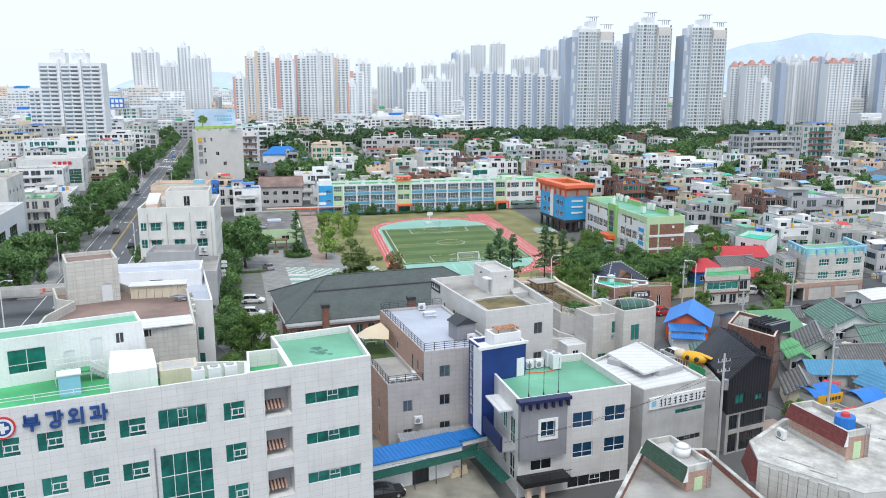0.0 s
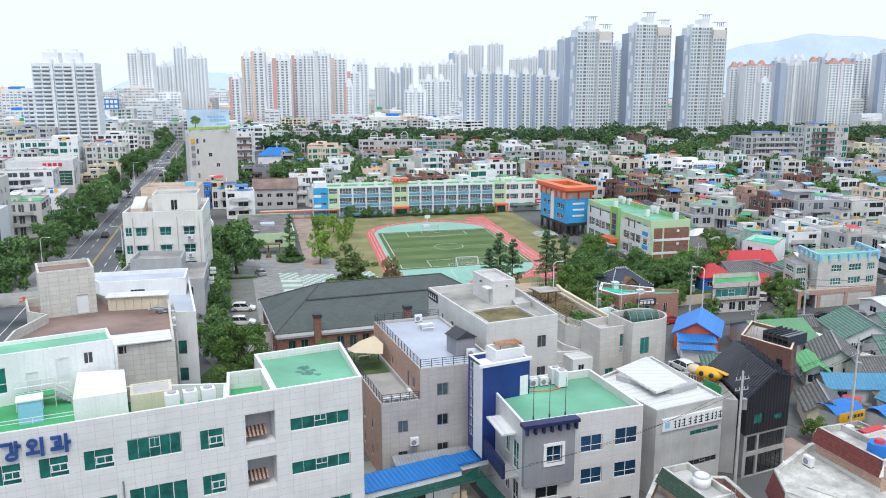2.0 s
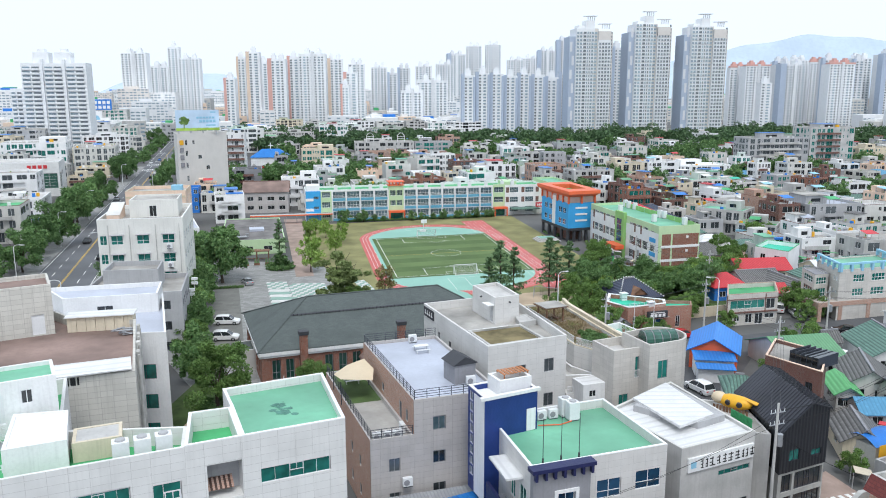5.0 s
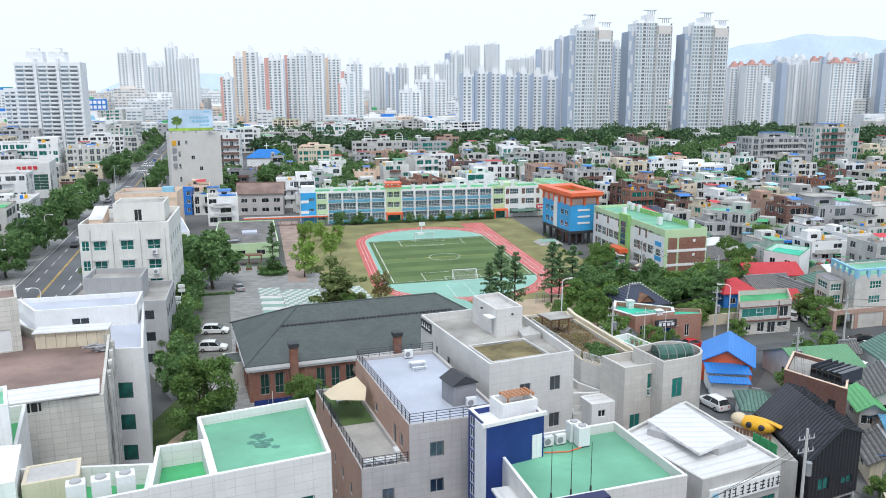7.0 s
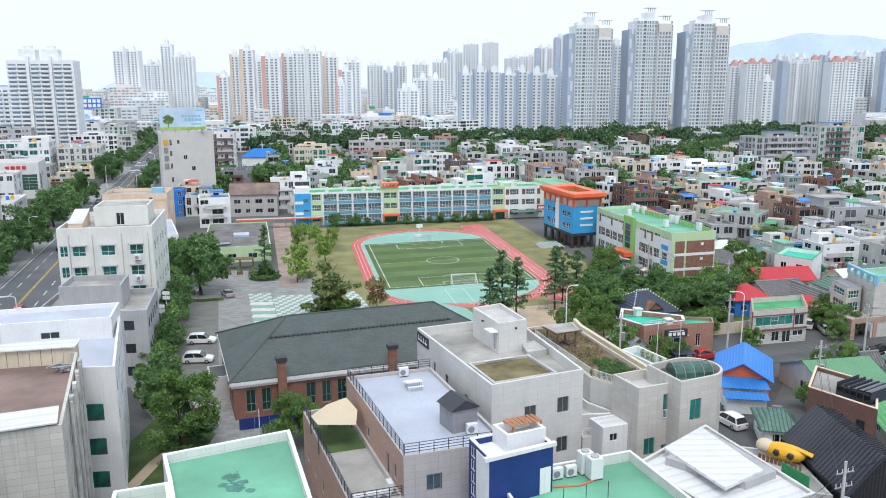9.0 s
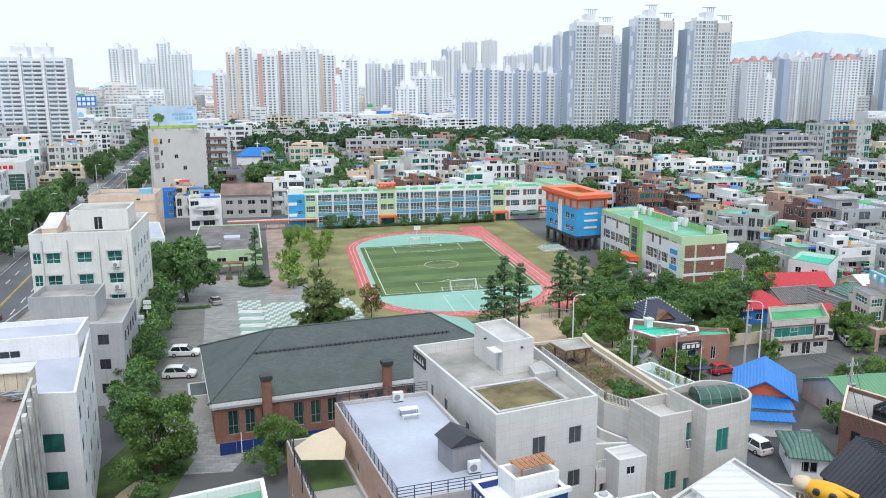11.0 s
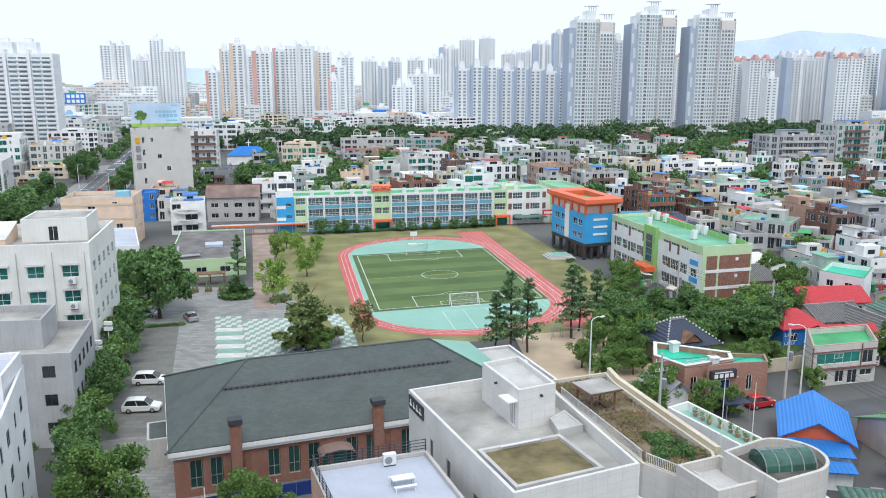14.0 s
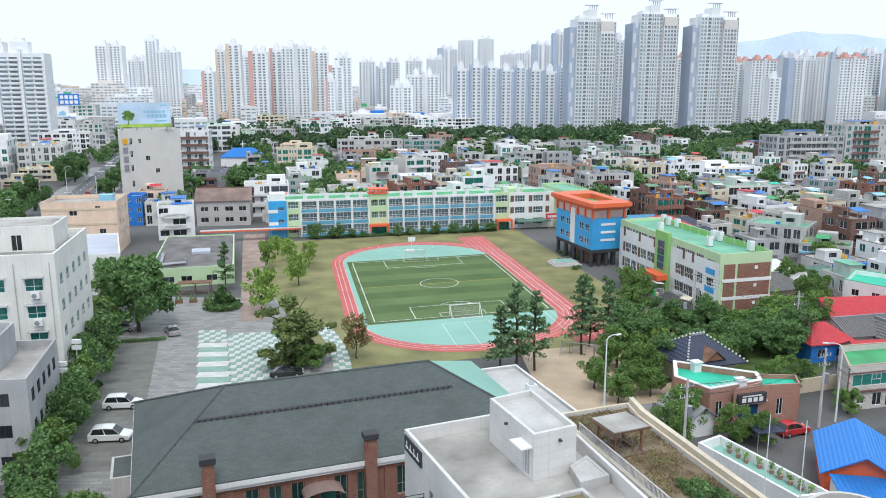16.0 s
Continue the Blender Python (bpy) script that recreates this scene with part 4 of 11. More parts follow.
hut = thing("beige_panel_shed", at(-41.4, 101.6, 12, 16.0), "cream panel shed with pale roof", "shed")
for k in range(7):
    bm = bmesh.new()
    box(bm, k * 1.0 + 0.02, 0, 0, k * 1.0 + 0.98, 2.0, 1.7)
    part("panel", bm, M["cream"], hut)
bm = bmesh.new()
box(bm, -0.2, -0.3, 1.7, 7.2, 2.3, 1.8)
part("roof", bm, M["whitesheet"], hut)
bm = bmesh.new()
for k in range(14):
    tube(bm, (random.uniform(-1.4, 1.4), random.uniform(-0.6, 0.6), 0.1 + 0.05 * k), (random.uniform(-1.4, 1.4), random.uniform(-0.6, 0.6), 0.15 + 0.05 * k), 0.08)
tagged(part("pipe_pile", bm, M["steel"]), "pile of grey pipes and scrap on the roof", "scrap", kind="stuff").matrix_basis = at(-34.6, 100.6, 20, 16.0)
for k in range(4):
    run = thing("pipe_run", at(*AN(0, 0), 20), "stained white duct with drain pipe on the side wall", "pipe", "wall ducts")
    bm = bmesh.new()
    tube(bm, (0.3, 5 + k * 3.2, 0), (0.3, 5 + k * 3.2, 17), 0.12)
    part("drain_pipe", bm, M["stained"], run)
    bm = bmesh.new()
    box(bm, 0.0, 6 + k * 3.2, 0, 0.35, 6.8 + k * 3.2, 17)
    part("duct", bm, M["stained"], run)

# ---- white building and grey one along the trees ----
wh_pts = [(-40.6, 104.2), (-31.6, 105.0), (-38.6, 124.5), (-54.5, 120.6), (-48.4, 113.0)]
shell("white_block", "white rendered four-storey block with dark windows", wh_pts, 14.9, "white", "lavender", 0.9, {1: [(a_, z_, a_ + w_, z_ + 1.5) for z_ in (1.6, 5.0, 8.4, 11.6) for a_, w_ in ((1.2, 1.5), (5.6, 0.9), (8.8, 1.5), (13.0, 0.9), (16.4, 1.5))], 0: [(5.2, z, 7.6, z + 1.8) for z in (2.0, 5.6, 9.3)]}, frame_mat="darksteel", glass="glass_teal", coping="white")
shell("white_block_stair", "white upper storey of the rendered block", [(-48.0, 114.6), (-36.8, 117.4), (-38.4, 123.9), (-53.0, 120.3)], 16.4, "white", "lavender", 0.5, {0: [(4, 14.4, 6.0, 15.2)]}, category="roof storey", z0=13.9, coping="white")
g4 = [(-56, 136.6), (-40.6, 138.4), (-43.6, 151.5), (-58, 149.8)]
shell("grey_block", "mid-grey rendered three-storey block with roof plants", g4, 11.4, "grey", "deck", 0.8, {1: grid_windows(13.4, 3, 0.5, 3.4, 1.2, 1.5, 1.0, 1.4), 0: grid_windows(15.5, 3, 0.5, 3.4, 1.4, 1.4, 1.2, 2.2)}, frame_mat="darksteel")
shell("grey_block_stair", "grey rooftop stair block", [(-54.0, 141.0), (-45.4, 142.0), (-46.9, 149.0), (-55.2, 148.0)], 14.2, "grey", "deck", 0.8, {}, category="roof storey", z0=10.6)

# ---- beige five-storey block with green windows ----
ap = [(-60.8, 156.0), (-46.4, 158.9), (-50.3, 177.5), (-64.5, 174)]
apw = [(a, z, b, z + 1.75) for z in (1.6, 5.0, 8.45, 11.9, 15.4) for a, b in ((0.3, 1.5), (2.2, 4.2), (6.6, 8.7), (11.0, 13.1))]
shell("beige_block", "beige rendered office block with green glass windows", ap, 20.0, "ivory", "deck", 0.7, {0: apw, 1: grid_windows(19, 5, 1.0, 3.45, 1.6, 1.6, 0.7, 2.2)}, kind="cross", glass="glass_teal", coping="white")
shell("beige_block_stair", "grey-white stair house on the beige block", [(-57.5, 163.0), (-49.0, 164.8), (-50.8, 173), (-59.2, 171.2)], 22.6, "ivory", "deck", 0.3, {0: [(3.5, 19.4, 4.8, 21.5, "slide", "glass_dark")]}, category="stair house", z0=19.3)
lean = thing("lean_to", at(-60.4, 159.5, 11.4, 19.3), "orange-sided sloped roof hatch", "roof hatch")
bm = bmesh.new()
quad(bm, (0, 0, 0), (0, 6, 0), (0, 6, 2.6), (0, 0, 1.0)), quad(bm, (2.2, 0, 0), (2.2, 0, 1.0), (2.2, 6, 2.6), (2.2, 6, 0)), quad(bm, (0, 0, 0), (0, 0, 1.0), (2.2, 0, 1.0), (2.2, 0, 0)), quad(bm, (0, 6, 0), (2.2, 6, 0), (2.2, 6, 2.6), (0, 6, 2.6))
part("body", bm, M["peach"], lean)
bm = bmesh.new()
quad(bm, (-0.1, -0.1, 1.02), (2.3, -0.1, 1.02), (2.3, 6.1, 2.64), (-0.1, 6.1, 2.64))
part("lid", bm, M["offwhite"], lean)
for z in (1.6, 5.0, 8.45, 11.9, 15.4):
    for s in (2.2, 6.6, 11.0):
        awn = thing("window_awning", on_wall(ap, 0, s - 0.15, z + 1.8, 0.0), "grey sheet awning over a window", "awning", "window awnings")
        bm = bmesh.new()
        box(bm, 0, -0.5, 0, 2.4, 0.02, 0.1, Matrix.Rotation(radians(14), 4, "X"))
        part("sheet", bm, M["grey"], awn)
for z in (4.0, 7.4, 10.9, 14.4):
    u = on_wall(ap, 0, 12.2, z, 0.35)
    ac_unit(u)
bm = bmesh.new()
for s in (1.8, 5.4, 9.9, 14.0):
    tube(bm, (s, -0.1, 0), (s, -0.1, 19), 0.06)
tagged(part("downpipe", bm, M["conc_light"]), "pale downpipes on the beige block", "pipes").matrix_basis = on_wall(ap, 0, 0, 0)

# ---- stone and brick block with lavender terrace ----
PK = frame_uv((-6.56, 88.14), 17.5, 19.8)
pk_low = [PK(0, 0), PK(4.45, 0), PK(4.45, 20.5), PK(0, 20.5)]
pk_hi = [PK(4.45, 0), PK(13.6, 0), PK(13.6, 19.5), PK(4.45, 19.5)]
pk = thing("stone_brick_block", at(-6.56, 88.14, 17.5), "three-storey block of grey granite and pale brick", "building")
brick_win = [(s, z, s + 0.8, z + 1.2, "slide", "glass_dark") for z in (1.4, 4.6) for s in (2, 5.5, 9, 12.5, 16)]
shell("low_wing", "granite and brick wing with roof terrace", pk_low, 9.1, "granite", "deck", 0.55, {0: [(1.85, 5.45, 3.0, 6.85, "slide", "glass_grey"), (1.85, 1.8, 3.0, 3.2, "slide", "glass_grey")], 3: brick_win}, parent=pk, frame_mat="midgrey")
shell("high_wing", "granite and brick wing with lavender roof", pk_hi, 12.7, "granite", "lavender", 0.35, {0: [(1.95, 9.3, 3.3, 10.75, "slide", "glass_school"), (1.95, 5.75, 3.3, 7.1, "slide", "glass_dark"), (1.95, 2.2, 3.3, 3.6, "slide", "glass_dark")], 3: [(14.6, 9.0, 15.5, 11.0, "slide", "glass_dark"), (16.8, 9.6, 17.6, 10.9, "slide", "glass_teal"), (8, 9.6, 8.9, 10.6, "slide", "glass_dark")]}, parent=pk, frame_mat="midgrey")
for pts, s0, z0, z1, lab in ((pk_low, 0, 0.05, 9.1, "pale salmon brick side wall"), (pk_hi, 0, 9.1, 12.7, "pale salmon brick upper wall")):
    g = pts[3], pts[0]
    L = (Vector(g[0]) - Vector(g[1])).length
    bm = bmesh.new()
    wh = brick_win if z0 < 1 else [(14.6, 9.1 + 0.02, 15.5, 11.0), (16.8, 9.6, 17.6, 10.9), (8, 9.6, 8.9, 10.6)]
    holed(bm, (0, 0), (L, 0), z0, z1, [h[:4] for h in wh], 0.03)
    part("brick_face", bm, M["brickpale"], pk, lab).matrix_basis = pk.matrix_basis.inverted() @ edge_pose(g[0], g[1], 0, 0, 0.03)
slab_green = bmesh.new()
prism(slab_green, [PK(0.35, 11), PK(4.4, 11), PK(4.4, 20.1), PK(0.35, 20.1)], 8.56, 8.585)
tagged(part("turf_mat", slab_green, M["turf_green"]), "dark green turf mat on the terrace", "turf mat")
railing(at(*PK(0.12, 0.12), 17.5, 9.1), 4.2, 1.0, "darksteel")
railing(at(*PK(0.12, 20.3), 17.5 - 90 + 2.3, 9.1), 20.2, 1.0, "darksteel")
railing(at(*PK(4.57, 0.12), 17.5, 12.7), 8.9, 1.0, "darksteel")
railing(at(*PK(4.57, 19.4), 17.5 - 90 + 2.3, 12.7), 19.2, 1.0, "darksteel")
railing(at(*PK(4.57, 19.38), 17.5, 12.7), 8.9, 1.0, "darksteel")
sail = thing("shade_sail", at(*PK(1.93, 13.7), 17.5), "tan fabric shade sail on poles over the terrace", "shade sail")
bm = bmesh.new()
vs = [[bm.verts.new((-2.1 + 4.2 * i / 6 * (1 - 0.05 * abs(j - 3)), -2.6 + 5.2 * j / 6 * (1 - 0.04 * abs(i - 3)), 11.0 + 0.08 * i + 0.5 * ((i - 3) * (j - 3) / 9.0))) for j in range(7)] for i in range(7)]
for i in range(6):
    for j in range(6):
        bm.faces.new((vs[i][j], vs[i + 1][j], vs[i + 1][j + 1], vs[i][j + 1]))
part("canopy", bm, M["tan"], sail, smooth=True)
for x, y in ((-2.1, -2.6), (-2.1, 2.2), (2.0, 2.2)):
    bm = bmesh.new()
    tube(bm, (x, y, 8.55), (x, y, 11.2), 0.05)
    part("pole", bm, M["darksteel"], sail)
def table(m, label, mat="whitesteel", n=2, w=1.7, d=0.8):
    root = thing("picnic_table", m, label, "table")
    bm = bmesh.new()
    box(bm, -w / 2, -d / 2, 0.7, w / 2, d / 2, 0.76)
    part("tabletop", bm, M[mat], root)
    for sx in (-1, 1):
        for sy in (-1, 1):
            bm = bmesh.new()
            tube(bm, (sx * (w / 2 - 0.12), sy * (d / 2 - 0.1), 0), (sx * (w / 2 - 0.12), sy * (d / 2 - 0.1), 0.7), 0.03)
            part("leg", bm, M["steel"], root)
    for k in range(n):
        bm = bmesh.new()
        y = (-1) ** k * (d / 2 + 0.4)
        box(bm, -w / 2, y - 0.14, 0.4, w / 2, y + 0.14, 0.45)
        box(bm, -w / 2 + 0.1, y - 0.1, 0, -w / 2 + 0.16, y + 0.1, 0.4), box(bm, w / 2 - 0.16, y - 0.1, 0, w / 2 - 0.1, y + 0.1, 0.4)
        part("bench", bm, M[mat], root)
    return root
table(at(*PK(2.4, 17.6), 17.5, 8.585), "white folding table with benches on the turf mat")
table(at(-1.9, 105.4, 17.5, 12.35), "white folding table with benches on the lavender roof", n=2)
for s in (0.9, 2.0, 3.0):
    ac_unit(at(*PK(s, 0.7), 17.5, 8.55))
ac_unit(at(*PK(3.9, 2.2), 107.5, 8.55)), ac_unit(at(*PK(10.3, 18.6), 17.5, 12.35)), ac_unit(on_wall(pk_low, 0, 3.6, 3.9, 0.45)), ac_unit(at(*PK(11.6, 3.0), 17.5, 12.35))
shed = thing("roof_shed", at(1.8, 94.4, 26, 12.35) @ Matrix.Diagonal((0.95, 0.75, 0.95, 1)), "dark grey ribbed roof shed with gable roof", "shed")
bm = bmesh.new()
box(bm, 0, 0, 0, 2.6, 3.4, 2.2)
part("body", bm, M["midgrey"], shed)
bm = bmesh.new()
prism(bm, [(-0.2, -0.2), (2.8, -0.2), (2.8, 3.6), (-0.2, 3.6)], 2.2, 2.24)
for s in (0, 1):
    x0 = -0.25 if s == 0 else 2.85
    quad(bm, (x0, -0.25, 2.22), (1.3, -0.25, 3.1), (1.3, 3.65, 3.1), (x0, 3.65, 2.22))
quad(bm, (-0.2, -0.2, 2.22), (2.8, -0.2, 2.22), (1.3, -0.2, 3.05)), quad(bm, (-0.2, 3.6, 2.22), (1.3, 3.6, 3.05), (2.8, 3.6, 2.22))
part("roof", bm, M["dark"], shed)
# wide sheet awning, blue canopy and yard at its foot
lt = thing("lean_to_roof", at(*PK(0.8, -3.6), 17.5), "grey corrugated lean-to roof", "lean-to")
bm = bmesh.new()
box(bm, 0, 0, 2.4, 12.4, 3.6, 2.5, Matrix.Rotation(radians(9), 4, "X"))
part("sheet", bm, ribbed("grey_corrugated_sheet", (0.34, 0.35, 0.37), 0.35, 0, 0.5, 0.2), lt)
bm = bmesh.new()
box(bm, 0.1, 0.1, 0, 12.3, 3.5, 2.35)
part("body", bm, M["conc_light"], lt)
cn = thing("blue_canopy", at(-7.4, 78.8, 27), "low white shop range with blue corrugated roof and teal eave", "shop range")
teal_eave = ribbed("teal_sheet_eave", (0.025, 0.15, 0.115), 0.25, 0, 0.35, 0.1, 0.2, 0.03, 0.5)
bm = bmesh.new()
box(bm, -0.9, 0, 3.62, 10.7, 3.5, 3.72, Matrix.Rotation(radians(3), 4, "X")), box(bm, 10.75, 1.0, 3.5, 14.6, 3.5, 3.6, Matrix.Rotation(radians(3), 4, "X"))
part("sheet", bm, M["bluesheet"], cn)
for x0, x1, y in ((-0.9, 10.7, 0.0), (10.75, 14.6, 1.0)):
    bm = bmesh.new()
    box(bm, x0, y - 0.06, 3.54 + y * 0.02, x1, y - 0.005, 3.74 + y * 0.02)
    part("gutter", bm, M["bluesheet"], cn)
    bm = bmesh.new()
    box(bm, x0, y, 2.9, x1, y + 0.2, 3.5)
    part("fascia", bm, M["white"], cn)
bm = bmesh.new()
box(bm, -0.9, 0.35, 0, 10.7, 0.55, 2.9), box(bm, 10.5, 0.55, 0, 10.7, 3.4, 2.9)
part("wall", bm, M["white"], cn)
bm = bmesh.new()
quad(bm, (-0.9, -0.1, 2.95), (-0.9, -1.0, 2.4), (12.2, -0.85, 2.4), (13.3, 0.9, 2.95), (10.7, -0.1, 2.95))
bmesh.ops.solidify(bm, geom=bm.faces[:], thickness=0.05)
part("eave", bm, teal_eave, cn, "dark teal corrugated eave")
for x in (-0.6, 4.4, 7.0, 10.2):
    bm = bmesh.new()
    tube(bm, (x, -0.75, 0), (x, -0.75, 2.45), 0.05)
    part("eave_post", bm, M["darksteel"], cn)
bm = bmesh.new()
box(bm, 4.6, 0.28, 0.02, 6.6, 0.34, 2.3)
part("door", bm, M["glass_dark"], cn, "dark glazed double door")
bm = bmesh.new()
box(bm, 5.57, 0.24, 0.02, 5.63, 0.28, 2.3), box(bm, 4.55, 0.24, 2.3, 6.65, 0.34, 2.38)
part("door_frame", bm, M["darksteel"], cn)
bm = bmesh.new()
quad(bm, (4.2, 84.8, 2.95), (3.6, 82.9, 2.4), (6.1, 76.9, 2.4), (7.1, 77.2, 2.95))
bmesh.ops.solidify(bm, geom=bm.faces[:], thickness=0.05)
tagged(part("side_eave", bm, teal_eave), "dark teal sheet eave along the office side", "eave")
bm = bmesh.new()
box(bm, 6.9, -0.6, 0.01, 9.2, 0.2, 0.03)
tagged(part("door_mat", bm, M["turf_green"]), "green artificial grass mat before the shop", "mat").matrix_basis = at(-7.4, 78.8, 27)
for k, (x, y, z, r) in enumerate(((9.4, -0.2, 0, 4), (10.0, -0.1, 0, -6), (10.6, 0.0, 0, 3), (9.9, -0.05, 0.55, 10), (11.1, 0.1, 0, 0), (11.0, 0.1, 0.55, -4))):
    bm = bmesh.new()
    box(bm, -0.27, -0.22, 0, 0.27, 0.22, 0.55), box(bm, -0.27, -0.03, 0.551, 0.27, 0.03, 0.556, None, 1)
    tagged(part("carton", bm, [M["tan"], M["brickpale"]]), "brown cardboard carton stacked by the shop wall", "carton", "stacked cartons").matrix_basis = at(-7.4, 78.8, 27) @ at(x, y, r, z)

# ---- white stone block with roof turf ----
wb = [(5.6, 100.0), (15.0, 104.1), (11.0, 118.2), (8.2, 122.4), (-1.8, 118.4)]
shell("white_stone_block", "pale granite block with parapet and dry roof turf", wb, 14.6, "panel_lite", "deck", 1.0, {0: [(3.6, 10.3, 4.9, 11.9), (7.3, 10.6, 8.6, 12.2), (7.3, 6.4, 8.6, 8.0), (3.6, 6.2, 4.9, 7.8)], 4: [(5.0, 10.0, 5.7, 12.2), (8.5, 10.4, 9.3, 12.0), (13.5, 9.5, 14.4, 11.6)]}, frame_mat="midgrey", glass="glass_grey", coping="panel_lite")
bed = [(5.9, 101.4), (12.5, 104.2), (10.2, 109.8), (3.6, 107.2)]
shell("roof_turf_bed", "raised roof bed of dry brown turf", bed, 14.35, "conc_light", "turf_roof", 0.25, {}, category="planter", z0=13.55, thick=0.3)
st = [(7.2, 112.0), (10.4, 113.5), (8.1, 120.3), (4.7, 118.5)]
shell("roof_stair_house", "white panelled roof stair house with door hood", st, 17.0, "panel_lite", "conc_light", 0.35, {3: [(5.5, 13.7, 6.4, 15.8, "slide", "grey")]}, category="stair house", z0=13.5, coping="panel_lite")
bm = bmesh.new()
box(bm, 0, -0.9, 0, 1.7, 0.05, 0.12)
tagged(part("door_hood", bm, M["white"]), "white hood over the stair house door", "canopy").matrix_basis = on_wall(st, 3, 5.1, 16.0)
bm = bmesh.new()
box(bm, 0, -0.12, 0, 3.4, 0.0, 1.2)
sgn = tagged(part("dark_sign", bm, M["dark"]), "dark name board with white brush strokes", "sign")
sgn.matrix_basis = on_wall(wb, 4, 0.3, 13.2)
bm = bmesh.new()
for k in range(4):
    box(bm, 0.3 + k * 0.75, -0.15, 0.35, 0.85 + k * 0.75, -0.12, 0.5), box(bm, 0.5 + k * 0.75, -0.15, 0.3, 0.6 + k * 0.75, -0.12, 0.9)
part("stroke", bm, M["white"], sgn)
pm = shell("roof_plinth", "low white plinth box beside the stair house", [(10.2, 110.6), (12.4, 111.6), (11.4, 114.6), (9.9, 113.0)], 14.3, "conc_light", "conc_light", 0.05, {}, category="plinth", z0=13.5)
bm = bmesh.new()
box(bm, 0, 0, 0, 3.4, 0.12, 0.08)
tagged(part("white_lath", bm, M["white"]), "white plastic lath lying on the turf bed edge", "lath").matrix_basis = at(5.4, 107.4, 22, 14.36)
for e_, s_, z_ in ((0, 3.7, 3.4), (3, 3.0, 3.1)):
    bm = bmesh.new()
    tube(bm, (s_, -0.02, 16.3 - 13.5), (s_, -0.25, 16.3 - 13.5), 0.12, 0.1, 8)
    tagged(part("wall_lamp", bm, M["dark"]), "small dark round wall lamp", "lamp").matrix_basis = edge_pose(st[e_], st[(e_ + 1) % 4], 0 if e_ else -1.6, 13.5)

# ---- block with navy tower and green roof ----
gb = [(7.91, 78.2), (20.7, 82.46), (17.15, 93.28), (5.0, 89.0)]
gw = [(6.4, 7.1, 8.85, 8.85, "cross", "glass_blue"), (10.3, 7.35, 12.9, 9.1, "cross", "glass_blue"), (6.5, 3.6, 8.95, 5.3, "cross", "glass_blue"), (10.35, 3.75, 12.9, 5.4, "cross", "glass_blue"), (1.5, 2.9, 4.0, 4.1, "slide", "glass_dark"), (6.0, 0.1, 12.6, 1.4, "ribbon", "glass_dark")]
gl = [(11.18 - b, z0, 11.18 - a, z1, k, g) for a, z0, b, z1, k, g in [(1.0, 5.6, 2.6, 8.6, "cross", "glass_teal"), (3.6, 6.4, 4.8, 9.0, "slide", "glass_teal"), (1.0, 1.6, 2.6, 4.4, "cross", "glass_dark"), (3.6, 2.2, 4.8, 4.6, "slide", "glass_dark")]]
shell("green_roof_block", "white tiled three-storey shop block with green roof", gb, 11.2, "panel_lite", "green_roof", 0.8, {0: gw, 3: gl}, frame_mat="white", coping="white")
tw = [(4.4, 85.2), (9.6, 87.8), (8.4, 91.2), (3.0, 88.8)]
shell("navy_tower", "navy blue stair tower with white cap", tw, 14.5, "navy", "white", 0.5, {3: [(0.3, z, 1.2, z + 0.95, "slide", "glass_blue") for z in (13.2, 12.1, 11.0, 9.9, 8.8, 7.7, 6.6, 5.5)]}, category="stair tower", frame_mat="white", z0=4.0, coping="white", thick=0.3)
bm = bmesh.new()
prism(bm, [(4.05, 84.95), (9.9, 87.85), (9.72, 88.15), (3.9, 85.3)], 14.3, 14.62)
tagged(part("concrete_canopy", bm, M["white"]), "white front edge slab of the navy tower", "canopy")
bm = bmesh.new()
box(bm, 1.5, -0.05, 4.1, 3.8, -0.004, 14.25)
tagged(part("white_flank", bm, M["white"]), "white panel on the side of the navy tower", "wall panel").matrix_basis = on_wall(tw, 3, 0, 0)
shell("cap_parapet", "white parapet on the navy tower", [(5.9, 87.2), (9.1, 88.6), (8.2, 90.8), (4.9, 89.3)], 15.5, "white", "conc_light", 0.7, {}, category="parapet", z0=14.0)
bm = bmesh.new()
box(bm, 0, -0.07, 0, 1.0, 0, 2.2)
tagged(part("tower_door", bm, M["white"]), "white metal door onto the green roof", "door").matrix_basis = on_wall(tw, 0, 4.6, 10.45)
bm = bmesh.new()
for k in range(7):
    box(bm, k * 0.42, 0, 0.9, k * 0.42 + 0.28, 1.6, 0.95)
for x in (0.1, 2.7):
    for y in (0.1, 1.5):
        box(bm, x - 0.05, y - 0.05, 0, x + 0.05, y + 0.05, 0.9)
tagged(part("timber_rack", bm, paint("orange_timber", (0.46, 0.19, 0.08), 0.7, 0.1)), "orange-brown timber rack on the tower cap", "rack").matrix_basis = at(6.4, 88.2, 25, 14.8)
fin = thing("grey_facade_panel", on_wall(gb, 0, 0.0, 0, 0.0), "grey panel bay with framed square window", "facade bay")
bm = bmesh.new()
holed(bm, (0, 0), (5.4, 0), 4.6, 11.0, [(2.3, 6.9, 4.0, 8.7)], 0.3)
box(bm, -0.02, 0.0, 4.6, 0.0, 0.6, 11.0), box(bm, 5.4, 0.0, 4.6, 5.42, 0.6, 11.0), quad(bm, (0, 0, 11.0), (5.4, 0, 11.0), (5.4, 0.6, 11.0), (0, 0.6, 11.0)), quad(bm, (0, 0.6, 4.6), (5.4, 0.6, 4.6), (5.4, 0, 4.6), (0, 0, 4.6))
part("panel", bm, M["midgrey"], fin).location = (0, -0.6, 0)
bm = bmesh.new()
